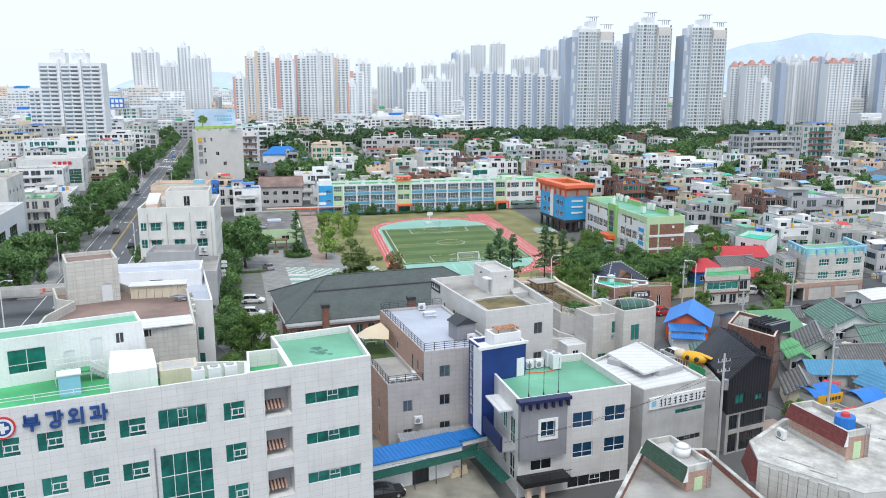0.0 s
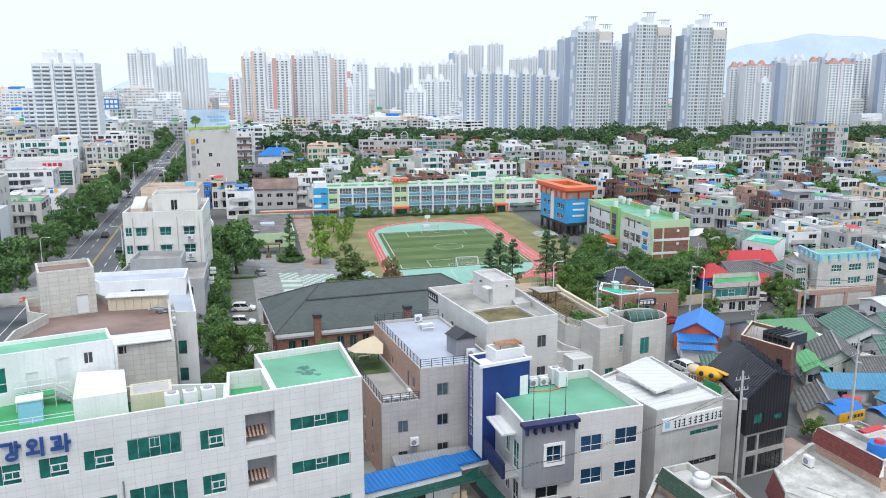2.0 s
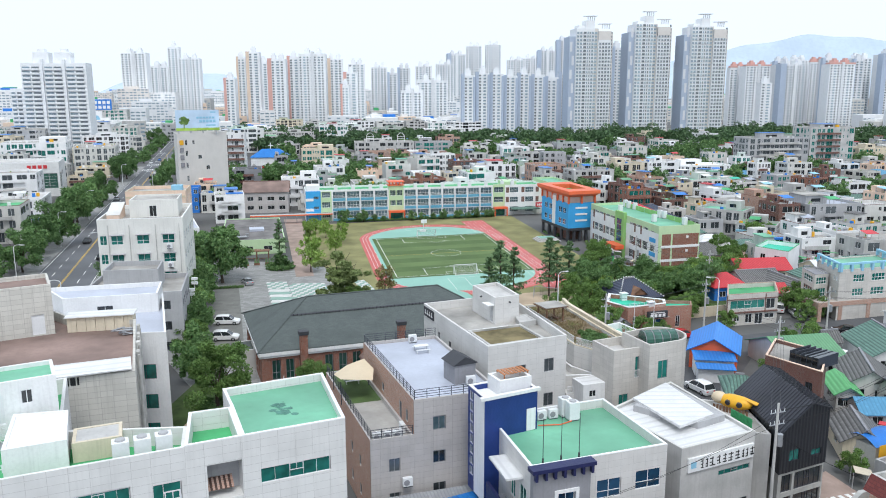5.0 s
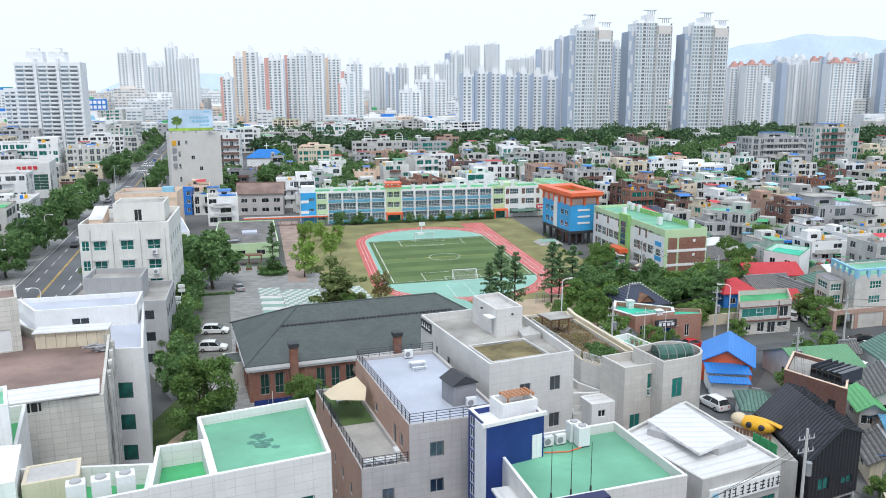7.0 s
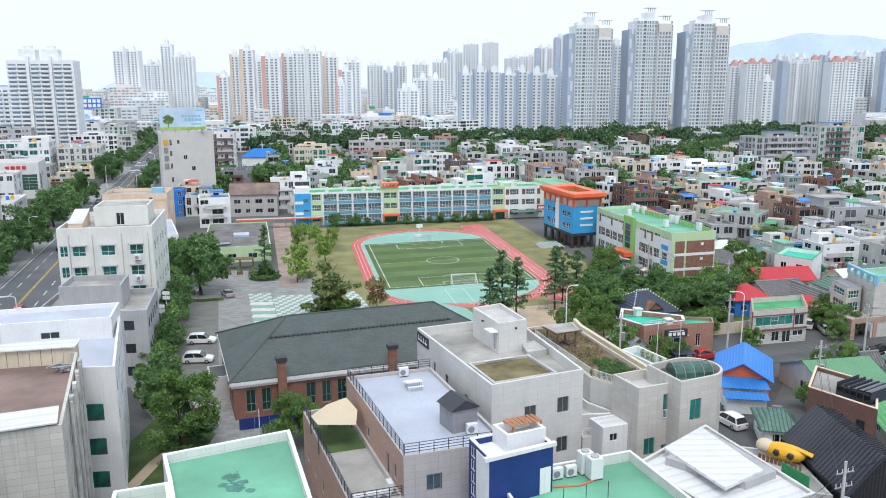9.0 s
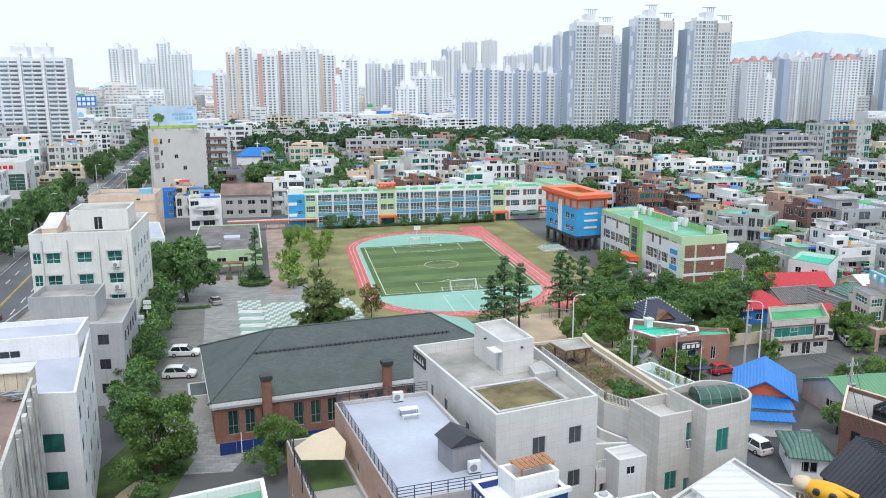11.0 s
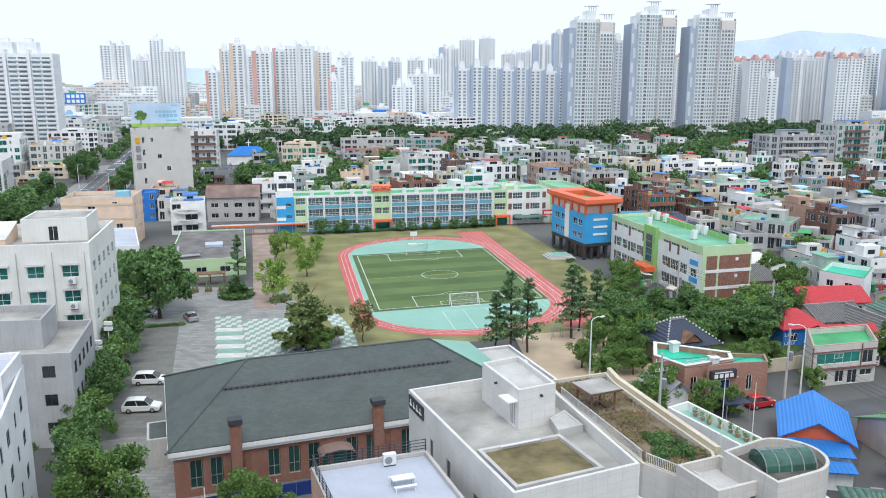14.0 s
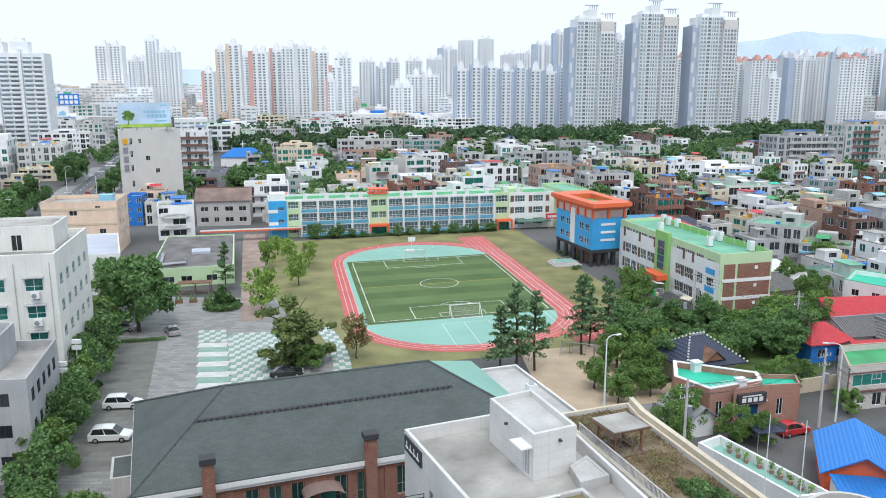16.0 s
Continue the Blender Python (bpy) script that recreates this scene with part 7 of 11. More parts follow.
box(bm, 0.9, -0.53, 3.8, 3.6, -0.5, 3.94)
part("sign_bar", bm, M["white"], rest2)
bm = bmesh.new()
box(bm, -0.1, -0.12, 2.75, 4.9, 0.0, 2.9)
part("moulding", bm, M["offwhite"], rest2)
railing(edge_pose(rp[0], rp[1], 0.2, 4.98, -0.15), 3.2, 0.6, "whitesteel", "white roof rail of the restaurant", 1.0, 2)
for o_ in ((38.0, 152.5), (34.6, 158.8)):
    bx = thing("roof_vent", at(*o_, 15, 4.1), "white roof vent box on the turquoise deck", "vent", "restaurant vents")
    bm = bmesh.new()
    box(bm, -0.5, -0.5, 0, 0.5, 0.5, 1.3), box(bm, -0.65, -0.65, 1.3, 0.65, 0.65, 1.45)
    part("casing", bm, M["whitesteel"], bx)
th = roofed("tiled_house", "low house with navy giwa tile roof and white ridge tips", (35.2, 163.2), 18, 7.6, 7.4, 3.2, 6.2, "cream", "navytile", "hip", {}, over=1.1, ridgecap="midgrey")
bm = bmesh.new()
for a_, b_ in (((-1.1, -1.1, 3.25), (2.66, 3.7, 6.25)), ((8.7, -1.1, 3.25), (4.94, 3.7, 6.25)), ((2.66, 3.7, 6.35), (4.94, 3.7, 6.35)), ((-1.1, 8.5, 3.25), (2.66, 3.7, 6.25)), ((8.7, 8.5, 3.25), (4.94, 3.7, 6.25))):
    a_, b_ = Vector(a_), Vector(b_)
    n_ = max(3, int((b_ - a_).length / 0.55))
    for k in range(n_ + 1):
        c_ = a_.lerp(b_, k / n_)
        box(bm, c_.x - 0.09, c_.y - 0.09, c_.z, c_.x + 0.09, c_.y + 0.09, c_.z + 0.2)
tagged(part("ridge_tip", bm, M["white"], th, "row of white tile ends along the ridges"), kind="stuff")
bm = bmesh.new()
quad(bm, (2.3, -0.6, 3.8), (5.3, -0.6, 3.8), (3.8, -0.6, 5.0)), quad(bm, (2.0, -0.75, 3.7), (3.8, -0.75, 5.15), (3.8, 2.4, 5.15), (2.0, 0.6, 3.9)), quad(bm, (5.6, -0.75, 3.7), (5.6, 0.6, 3.9), (3.8, 2.4, 5.15), (3.8, -0.75, 5.15))
part("dormer", bm, [M["wood"]], th, "small timber gable on the front slope")
roofed("shed", "small white shed with dark gable roof", (30.4, 147.6), 20, 3.4, 5.4, 2.6, 3.8, "white", "midgrey", "gable_y", {}, category="shed")
bm = bmesh.new()
for k in range(10):
    box(bm, k * 2.0, 0, 0, k * 2.0 + 1.98, 0.2, 2.0)
tagged(part("garden_wall", bm, M["cream"]), "cream garden wall beside the lane", "wall").matrix_basis = at(47.8, 160.6, 17)
um = thing("parasol", at(45.2, 157.8, 0, 0.0), "red and white striped parasol", "parasol")
for k in range(10):
    a, b = math.tau * k / 10, math.tau * (k + 1) / 10
    bm = bmesh.new()
    quad(bm, (1.5 * math.cos(a), 1.5 * math.sin(a), 2.0), (1.5 * math.cos(b), 1.5 * math.sin(b), 2.0), (0, 0, 2.6))
    part("panel", bm, M["redpaint"] if k % 2 else M["white"], um)
bm = bmesh.new()
tube(bm, (0, 0, 0), (0, 0, 2.6), 0.03)
part("pole", bm, M["steel"], um)

# ---- grey villa, blue-trimmed block, blue house ----
gv = [(52.6, 155.2), (62.9, 157.5), (65.6, 165.4), (55.6, 163.4)]
villa = shell("grey_villa", "two-storey grey villa with brown trim and green roof", gv, 5.9, "panel_grey", "green_deep", 0.8, {0: [(0.8, 3.2, 7.8, 4.7, "ribbon", "glass_teal"), (8.2, 2.9, 10.0, 4.8, "slide", "glass_dark"), (1.7, 0.8, 2.8, 1.8), (4.0, 0.4, 5.4, 2.1), (6.0, 0.1, 7.6, 2.1), (8.0, 1.1, 10.0, 2.0)]}, coping="brickpale")
bm = bmesh.new()
for x in (0.0, 7.9):
    box(bm, x, -0.12, 2.3, x + 0.15, -0.01, 5.8)
box(bm, 0, -0.25, 2.35, 10.5, -0.02, 2.6), box(bm, 0, -0.15, 4.9, 10.5, -0.02, 5.05)
part("trim", bm, M["brickdark"], villa)
rb = [(74.6, 158.8), (88.6, 162.6), (89.0, 172.6), (75.0, 168.6)]
rbb = shell("blue_trim_block", "grey tiled office block with pale blue roof rail", rb, 9.7, "panel_grey", "green_roof", 0.25, {0: [(a, z, a + w, z + 1.4) for z in (4.5, 7.2) for a, w in ((3.2, 2.5), (7.4, 3.0), (11.8, 1.9))], 3: [(a, z, a + 0.7, z + 0.8) for z in (5.0, 7.4) for a in (7.4, 8.4)]}, kind="school", glass="glass_teal", frame_mat="white")
for e, n in ((0, 7), (3, 5), (1, 5)):
    p, q = rb[e], rb[(e + 1) % 4]
    full = (Vector(q) - Vector(p)).length
    for k in range(n):
        bm = bmesh.new()
        box(bm, 0, -0.2, 0, 0.5, 0.3, 1.3)
        part("rail_post", bm, M["paleblue"], rbb).matrix_basis = rbb.matrix_basis.inverted() @ edge_pose(p, q, (full - 0.5) * k / (n - 1), 9.3)
    bm = bmesh.new()
    box(bm, 0, -0.22, 0, full, 0.3, 0.35)
    part("rail_beam", bm, M["paleblue"], rbb).matrix_basis = rbb.matrix_basis.inverted() @ edge_pose(p, q, 0, 10.6)
shell("glazed_side_wing", "narrow pale side wing with white-framed windows", [(71.3, 161.4), (74.3, 162.3), (74.6, 168.2), (71.6, 167.4)], 8.2, "panel_grey", "midgrey", 0.2, {3: [(1.0, 3.9, 5.0, 5.5), (1.0, 6.4, 5.0, 7.6)], 0: [(0.4, 3.9, 2.7, 5.5), (0.4, 6.3, 2.7, 7.6)]}, kind="school", glass="glass_teal", frame_mat="white", coping="midgrey", z0=2.9)
pk_ = thing("parking_canopy", at(70.6, 157.6, 15), "brown tiled arcade over the ground floor parking", "canopy")
bm = bmesh.new()
box(bm, 0, 0, 2.8, 18.6, 3.6, 3.7)
box(bm, 0, 3.6, 2.8, 3.9, 10, 3.5)
part("beam", bm, M["brickpale"], pk_)
for x, y in ((0, 0), (4.6, 0), (11.0, 0), (17.8, 0), (0, 9.2)):
    bm = bmesh.new()
    box(bm, x, y, 0, x + 0.8, y + 0.8, 2.8)
    part("pier", bm, M["brickpale"], pk_)
for x0, x1 in ((5.5, 10.9), (11.9, 17.7)):
    set_window(pk_, pose(x0, 0.5, 0.2), x1 - x0, 2.5, "ribbon", "glass_teal", "white")
bh = roofed("blue_house", "small house with bright blue sheet roof and orange gable", (39.2, 133.7), -22, 7.0, 9.4, 3.2, 5.15, "orange", "blueroof", "gable_y", {}, over=0.5)
for o, w, d, z in (((38.6, 129.6), 6.2, 3.6, 2.7), ((38.2, 127.0), 5.6, 2.2, 2.2)):
    lt = thing("blue_lean_to", at(*o, -10), "faded blue sheet lean-to roof", "lean-to")
    bm = bmesh.new()
    box(bm, 0, 0, z, w, d, z + 0.1, Matrix.Rotation(radians(6), 4, "X"))
    part("sheet", bm, M["bluesheet"], lt)
    bm = bmesh.new()
    box(bm, 0.3, 0.4, 0, w - 0.3, d, z)
    part("wall", bm, M["white"], lt)
lt = thing("solar_canopy", at(36.6, 143.4, 10), "dark blue slatted carport canopy", "carport")
bm = bmesh.new()
box(bm, 0, 0, 2.4, 3.4, 4.5, 2.5)
part("sheet", bm, M["navytile"], lt)
for x in (0.1, 3.2):
    for y in (0.1, 4.3):
        bm = bmesh.new()
        tube(bm, (x, y, 0), (x, y, 2.4), 0.05)
        part("post", bm, M["steel"], lt)

# ---- houses with coloured sheet and tile roofs ----
HOUSES = [
    ("green_sheet_house", "low house with green sheet roof", (52.4, 128.2), 10, 9.5, 11, 2.8, 5.0, "conc_light", "greensheet", "gable"),
    ("teal_tile_house", "low house with faded teal tile roof", (39.0, 116.6), -12, 3.8, 6.0, 2.6, 4.2, "white", "tealtile", "hip"),
    ("teal_tile_house", "white house with faded green tile roof", (66.2, 130.6), -4, 9.0, 10.5, 3.0, 5.4, "white", "tealtile", "gable_y"),
    ("teal_tile_house", "long low house with faded green tile roof", (69.0, 123.6), 3, 15, 6.0, 2.7, 4.6, "offwhite", "tealtile", "gable"),
    ("grey_tile_house", "old house with dark grey tile roof", (56.4, 119.8), -18, 6.6, 9.5, 2.7, 4.8, "offwhite", "greytile", "gable_y"),
    ("grey_tile_house", "old house with grey tile roof", (60.8, 114.4), 6, 7.4, 4.6, 2.7, 4.4, "offwhite", "greytile", "gable"),
    ("blue_sheet_house", "low house with long light blue sheet roof", (53.6, 109.6), -2, 10.6, 4.2, 2.7, 3.9, "offwhite", "bluefaded", "gable"),
    ("green_tile_house", "low house with mossy green tile roof", (64.6, 106.2), -22, 7.4, 9.0, 2.7, 4.8, "offwhite", "tealtile", "gable_y"),
    ("green_sheet_house", "narrow house with bright green sheet roof", (53.4, 116.0), -12, 3.0, 6.8, 2.8, 3.7, "conc_light", "greenbright", "gable_y"),
    ("plaster_house", "weathered plaster house with grey fibre roof", (47.0, 101.6), -14, 4.6, 6.6, 2.8, 4.2, "cream", "greytile", "gable_y"),
    ("grey_tile_house", "old house with patched grey roof", (75.4, 112.0), 12, 9, 7, 2.8, 4.5, "offwhite", "greytile", "hip"),
    ("white_shop_house", "low white shop house with flat sheet roof", (52.6, 88.8), 32, 10.0, 5.0, 3.0, 3.3, "white", "conc_light", "gable"),
    ("red_roof_house", "low house with red sheet roof", (67.6, 188.6), 5, 12, 7.5, 3.0, 4.9, "cream", "redsheet", "gable"),
    ("red_roof_house", "low house with red sheet roof and blue side", (56.6, 172.8), 12, 7.2, 7, 3.0, 5.2, "bluepaint", "redsheet", "hip"),
    ("grey_tile_house", "old house with long grey tile roof", (64.6, 177.4), 12, 9, 7.5, 2.9, 4.6, "offwhite", "greytile", "gable"),
    ("red_roof_house", "low house with red sheet roof", (61.8, 168.6), 8, 8.5, 4.5, 3.0, 4.2, "offwhite", "redsheet", "gable"),
    ("grey_tile_house", "old house with patched grey tile roof", (70.6, 171.8), 12, 5.2, 9.5, 2.8, 4.5, "offwhite", "greytile", "gable_y"),
    ("brown_tile_house", "house with brown tile roof", (63.0, 204.0), 14, 9, 9, 3.0, 5.2, "peach", "greytile", "hip"),
    ("peach_house", "small peach house with flat gable", (70.5, 209.0), 14, 7, 7, 3.6, 5.0, "peach", "conc_light", "gable_y"),
    ("teal_tile_house", "house with green tile roof behind the wing", (63.0, 226.0), 14, 10, 9, 4.5, 7.0, "offwhite", "tealtile", "hip"),
    ("navy_tile_house", "house with navy tile roof behind the wing", (59.0, 243.0), 14, 14, 9, 5.0, 7.4, "cream", "navytile", "hip"),
    ("red_roof_house", "house with faded red roof behind the wing", (57.0, 262.0), 14, 12, 9, 5.0, 7.2, "offwhite", "redsheet", "hip"),
    ("grey_tile_house", "house with grey tile roof", (88.0, 135.0), 22, 12, 8, 2.8, 4.7, "offwhite", "greytile", "gable"),
    ("grey_tile_house", "house with grey tile roof", (92.0, 116.0), 22, 12, 8, 2.8, 4.7, "white", "greytile", "hip"),
    ("white_sheet_house", "low house with white sheet roof", (84.0, 150.0), 22, 9, 6, 2.8, 3.6, "white", "whitesheet", "gable"),
]
for nm, lab, o, ang, w, d, e, r, wm, rm, stl in HOUSES:
    ws = {0: [(1.2, 0.8, 2.6, 2.0), (w - 2.8, 0.8, w - 1.2, 2.0)], 3: [(d / 2 - 0.7, 0.9, d / 2 + 0.7, 2.0)]}
    roofed(nm, lab, o, ang, w, d, e, r, wm, rm, stl, ws, over=0.5, ridgecap="midgrey" if "tile" in rm else None, group="low houses")

gs_ = shell("green_deck_house", "white house with bright green roof deck and rail", [(75.5, 200.6), (80.6, 193.8), (87.4, 203.2), (81.8, 208.6)], 6.0, "white", "teal_roof", 0.9, {0: [(1.5, 3.4, 2.8, 4.6), (5.0, 3.2, 6.4, 4.6)]}, coping="green_deep")

# tarpaulin stalls and the yellow banner
for o, w, d, z in (((49.2, 98.6), 5.0, 4.2, 3.0), ((55.2, 97.6), 4.4, 4.0, 2.8)):
    st_ = thing("blue_tarp_stall", at(*o, 22), "market stall under a blue tarpaulin", "stall")
    bm = bmesh.new()
    vs = [[bm.verts.new((w * i / 6, d * j / 6, z + 0.8 * math.sin(math.pi * j / 6) + 0.12 * noise.noise((i * 0.7, j * 0.7, o[0])))) for j in range(7)] for i in range(7)]
    for i in range(6):
        for j in range(6):
            bm.faces.new((vs[i][j], vs[i + 1][j], vs[i + 1][j + 1], vs[i][j + 1]))
    part("tarpaulin", bm, M["bluepaint"], st_)
    bm = bmesh.new()
    box(bm, 0.2, 0.2, 0, w - 0.2, d - 0.2, z - 0.1)
    part("wall", bm, M["offwhite"], st_)
bn = thing("yellow_banner", at(49.4, 98.3, 22, 2.0), "yellow banner with grey bars on the stall", "banner")
bm = bmesh.new()
box(bm, 0, 0, 0, 4.4, 0.05, 1.4)
part("sheet", bm, M["yellow"], bn)
bm = bmesh.new()
for k in range(5):
    box(bm, 1.4 + k * 0.55, -0.02, 0.5, 1.8 + k * 0.55, 0, 0.95)
part("bar", bm, M["dark"], bn)

# ---- foreground roofs with shingled parapets ----
f1 = [(13.6, 61.0), (28.8, 62.0), (26.4, 74.0), (20.0, 74.4)]
shell("brick_shop", "brick shop with brown-grey roof deck and stained white parapet", f1, 7.7, "brick", "deck", 0.6, {}, coping="stained", thick=0.4)


def stair_house(name, label, o, ang, z, w, d, h, eave, lean, shingle, deck):
    root = thing(name, at(*o, ang, z), label, "stair house")
    bm = bmesh.new()
    prism(bm, [(0, 0), (w, 0), (w, d), (0, d)], 0, h - 0.6)
    part("wall", bm, M["brickpale"], root)
    bm = bmesh.new()
    for x0, y0, x1, y1 in ((0, 0.003, w, 0.25), (0.003, d - 0.25, w - 0.003, d - 0.003), (0.003, 0.25, 0.25, d - 0.25), (w - 0.25, 0.25, w - 0.003, d - 0.25)):
        box(bm, x0, y0, h - 0.6, x1, y1, h)
    part("parapet", bm, M["stained"], root, "stained white plaster parapet")
    n = int((h - eave) / 0.26)
    for k in range(n):
        z0, z1 = eave + (h - eave) * k / n, eave + (h - eave) * (k + 1) / n
        o0, o1 = lean * (1 - k / n) + 0.02, lean * (1 - (k + 1) / n) + 0.02
        bm = bmesh.new()
        quad(bm, (-o0 * 0.4, -o0 - 0.03, z0), (w + o0 * 0.4, -o0 - 0.03, z0), (w + o1 * 0.4, -o1, z1), (-o1 * 0.4, -o1, z1))
        quad(bm, (-o0 * 0.4, -o0 + 0.02, z0), (w + o0 * 0.4, -o0 + 0.02, z0), (w + o0 * 0.4, -o0 - 0.03, z0), (-o0 * 0.4, -o0 - 0.03, z0))
        part("shingle_course", bm, M[shingle], root)
    bm = bmesh.new()
    for s in (-lean * 0.4, w + lean * 0.4):
        quad(bm, (s, -lean, eave), (s, 0.0, eave), (s * 0.98 + 0.01 * w, 0.0, h))
    quad(bm, (-lean * 0.4, -lean, eave), (-lean * 0.4, 0, eave), (w + lean * 0.4, 0, eave), (w + lean * 0.4, -lean, eave))
    part("soffit", bm, M["white"], root)
    bm = bmesh.new()
    box(bm, 0, -0.06, 0, w, -0.003, 0.35)
    part("skirting", bm, M["offwhite"], root)
    bm = bmesh.new()
    box(bm, w + 0.003, d * 0.3, 0.1, w + 0.06, d * 0.62, 1.75)
    part("door", bm, M["lime"], root, "faded pale green metal door")
    bm = bmesh.new()
    quad(bm, (0.25, 0.25, h - 0.59), (w - 0.25, 0.25, h - 0.59), (w - 0.25, d - 0.25, h - 0.59), (0.25, d - 0.25, h - 0.59))
    part("deck", bm, M[deck], root)
    bm = bmesh.new()
    tube(bm, (w + 0.1, d * 0.8, 0), (w + 0.1, d * 0.8, h + 0.5), 0.03), tube(bm, (w + 0.1, d * 0.95, 0), (w + 0.1, d * 0.95, h + 0.5), 0.03)
    for k in range(8):
        tube(bm, (w + 0.1, d * 0.8, 0.3 + k * 0.35), (w + 0.1, d * 0.95, 0.3 + k * 0.35), 0.02, 0.02, 5)
    part("ladder", bm, M["steel"], root)
    return root


stair_house("green_shingle_stairhouse", "brick roof stair house with dark green shingles", (19.9, 72.2), -69, 6.6, 6.2, 2.8, 3.0, 1.6, 0.55, "greentile", "conc_light")
f2 = [(28.9, 67.4), (35.4, 61.2), (50.0, 64.0), (46.0, 80.0), (35.0, 76.6), (29.6, 71.4)]
shop = shell("white_roof_shop", "shop with stained white roof deck and low parapet", f2, 9.7, "offwhite", "stained", 0.45, {0: [(0.8, 6.6, 2.6, 8.2), (3.4, 6.6, 5.2, 8.2)]}, coping="stained", thick=0.4)
e0 = shop.matrix_basis.inverted()
bm = bmesh.new()
a, b = (e0 @ Vector((29.6, 71.4, 0))).to_2d(), (e0 @ Vector((28.9, 67.4, 0))).to_2d()
nrm = Vector(((b - a).y, -(b - a).x)).normalized()
quad(bm, (*(a + nrm * 0.6), 7.6), (*(b + nrm * 0.6), 7.6), (*(b + nrm * 0.05), 9.6), (*(a + nrm * 0.05), 9.6))
quad(bm, (*(b + nrm * 0.6), 7.6), (*b, 7.6), (*(b + nrm * 0.05), 9.6))
part("shingle_apron", bm, M["browntile"], shop, "brown-red shingled eave apron")
for k in range(9):
    bm = bmesh.new()
    box(bm, 0.3 + k * 0.85, -0.12, 5.8 + 0.1 * (k % 3), 1.1 + k * 0.85, -0.004, 9.5 - 0.15 * (k % 2))
    part("stone_facing", bm, M["stone"], shop)
stair_house("red_shingle_stairhouse", "roof house with brown-red shingles over salmon brick", (35.0, 75.0), -71.4, 9.25, 7.2, 2.7, 2.9, 1.5, 0.5, "browntile", "stained")
for o, dx in (((31.5, 69.0), 3.2), ((33.2, 66.4), 2.4)):
    pipe = thing("drain_pipe", at(*o, -45, 9.25), "pale plastic pipe lying on the white roof", "pipe", "roof pipes")
    bm = bmesh.new()
    tube(bm, (0, 0, 0.1), (dx, 0, 0.1), 0.06), tube(bm, (dx, 0, 0.1), (dx, 0, 0.6), 0.06)
    part("run", bm, M["offwhite"], pipe)
tk = thing("water_tank", at(38.0, 70.2, 0, 11.56), "blue plastic water tank with red lid", "tank")
bm = bmesh.new()
tube(bm, (0, 0, 0), (0, 0, 1.3), 0.95, 0.9, 18)
part("drum", bm, M["bluepaint"], tk)
bm = bmesh.new()
tube(bm, (0, 0, 1.3), (0, 0, 1.6), 0.45, 0.35, 14)
part("lid", bm, M["redpaint"], tk)
bm = bmesh.new()
tube(bm, (0, 0, 0), (0, 0, 0.9), 0.82, 0.8, 18), tube(bm, (0, 0, 0.9), (0, 0, 1.15), 0.8, 0.35, 18)
tk = thing("water_tank", at(22.7, 70.0, 0, 9.02), "round white plastic water tank", "tank")
part("drum", bm, M["white"], tk, smooth=True)
ac_unit(at(33.4, 73.0, -71, 9.25))

# ---- pedestrian bridge over the avenue ----
fb = thing("foot_bridge", at(*ROAD(-14, -11), 15.1), "pale concrete pedestrian bridge over the avenue", "footbridge")
bm = bmesh.new()
box(bm, 0, 0, 4.6, 28, 3.0, 5.0)
part("deck", bm, M["concrete"], fb)
for y in (0, 2.9):
    bm = bmesh.new()
    box(bm, 0, y, 5.0, 28, y + 0.1, 6.2)
    part("parapet", bm, M["conc_light"], fb)
for x in (1, 26.5):
    bm = bmesh.new()
    box(bm, x, 1.0, 0, x + 0.8, 2.0, 4.6)
    part("pier", bm, M["concrete"], fb)
bm = bmesh.new()
box(bm, 10.9, -0.03, 5.3, 11.4, 0, 6.1), box(bm, 10.3, -0.03, 5.05, 11.0, 0, 5.3), box(bm, 11.3, -0.03, 5.35, 12.5, 0, 5.52), box(bm, 10.3, -0.03, 5.75, 10.9, 0, 5.9)
part("orange_mark", bm, M["orange"], fb)

# ---- middle distance: named blocks ----
AWN = ["bluepaint", "green_deep", "redpaint", "teal_roof", "whitesheet", "paleblue", "greensheet", "lavender"]


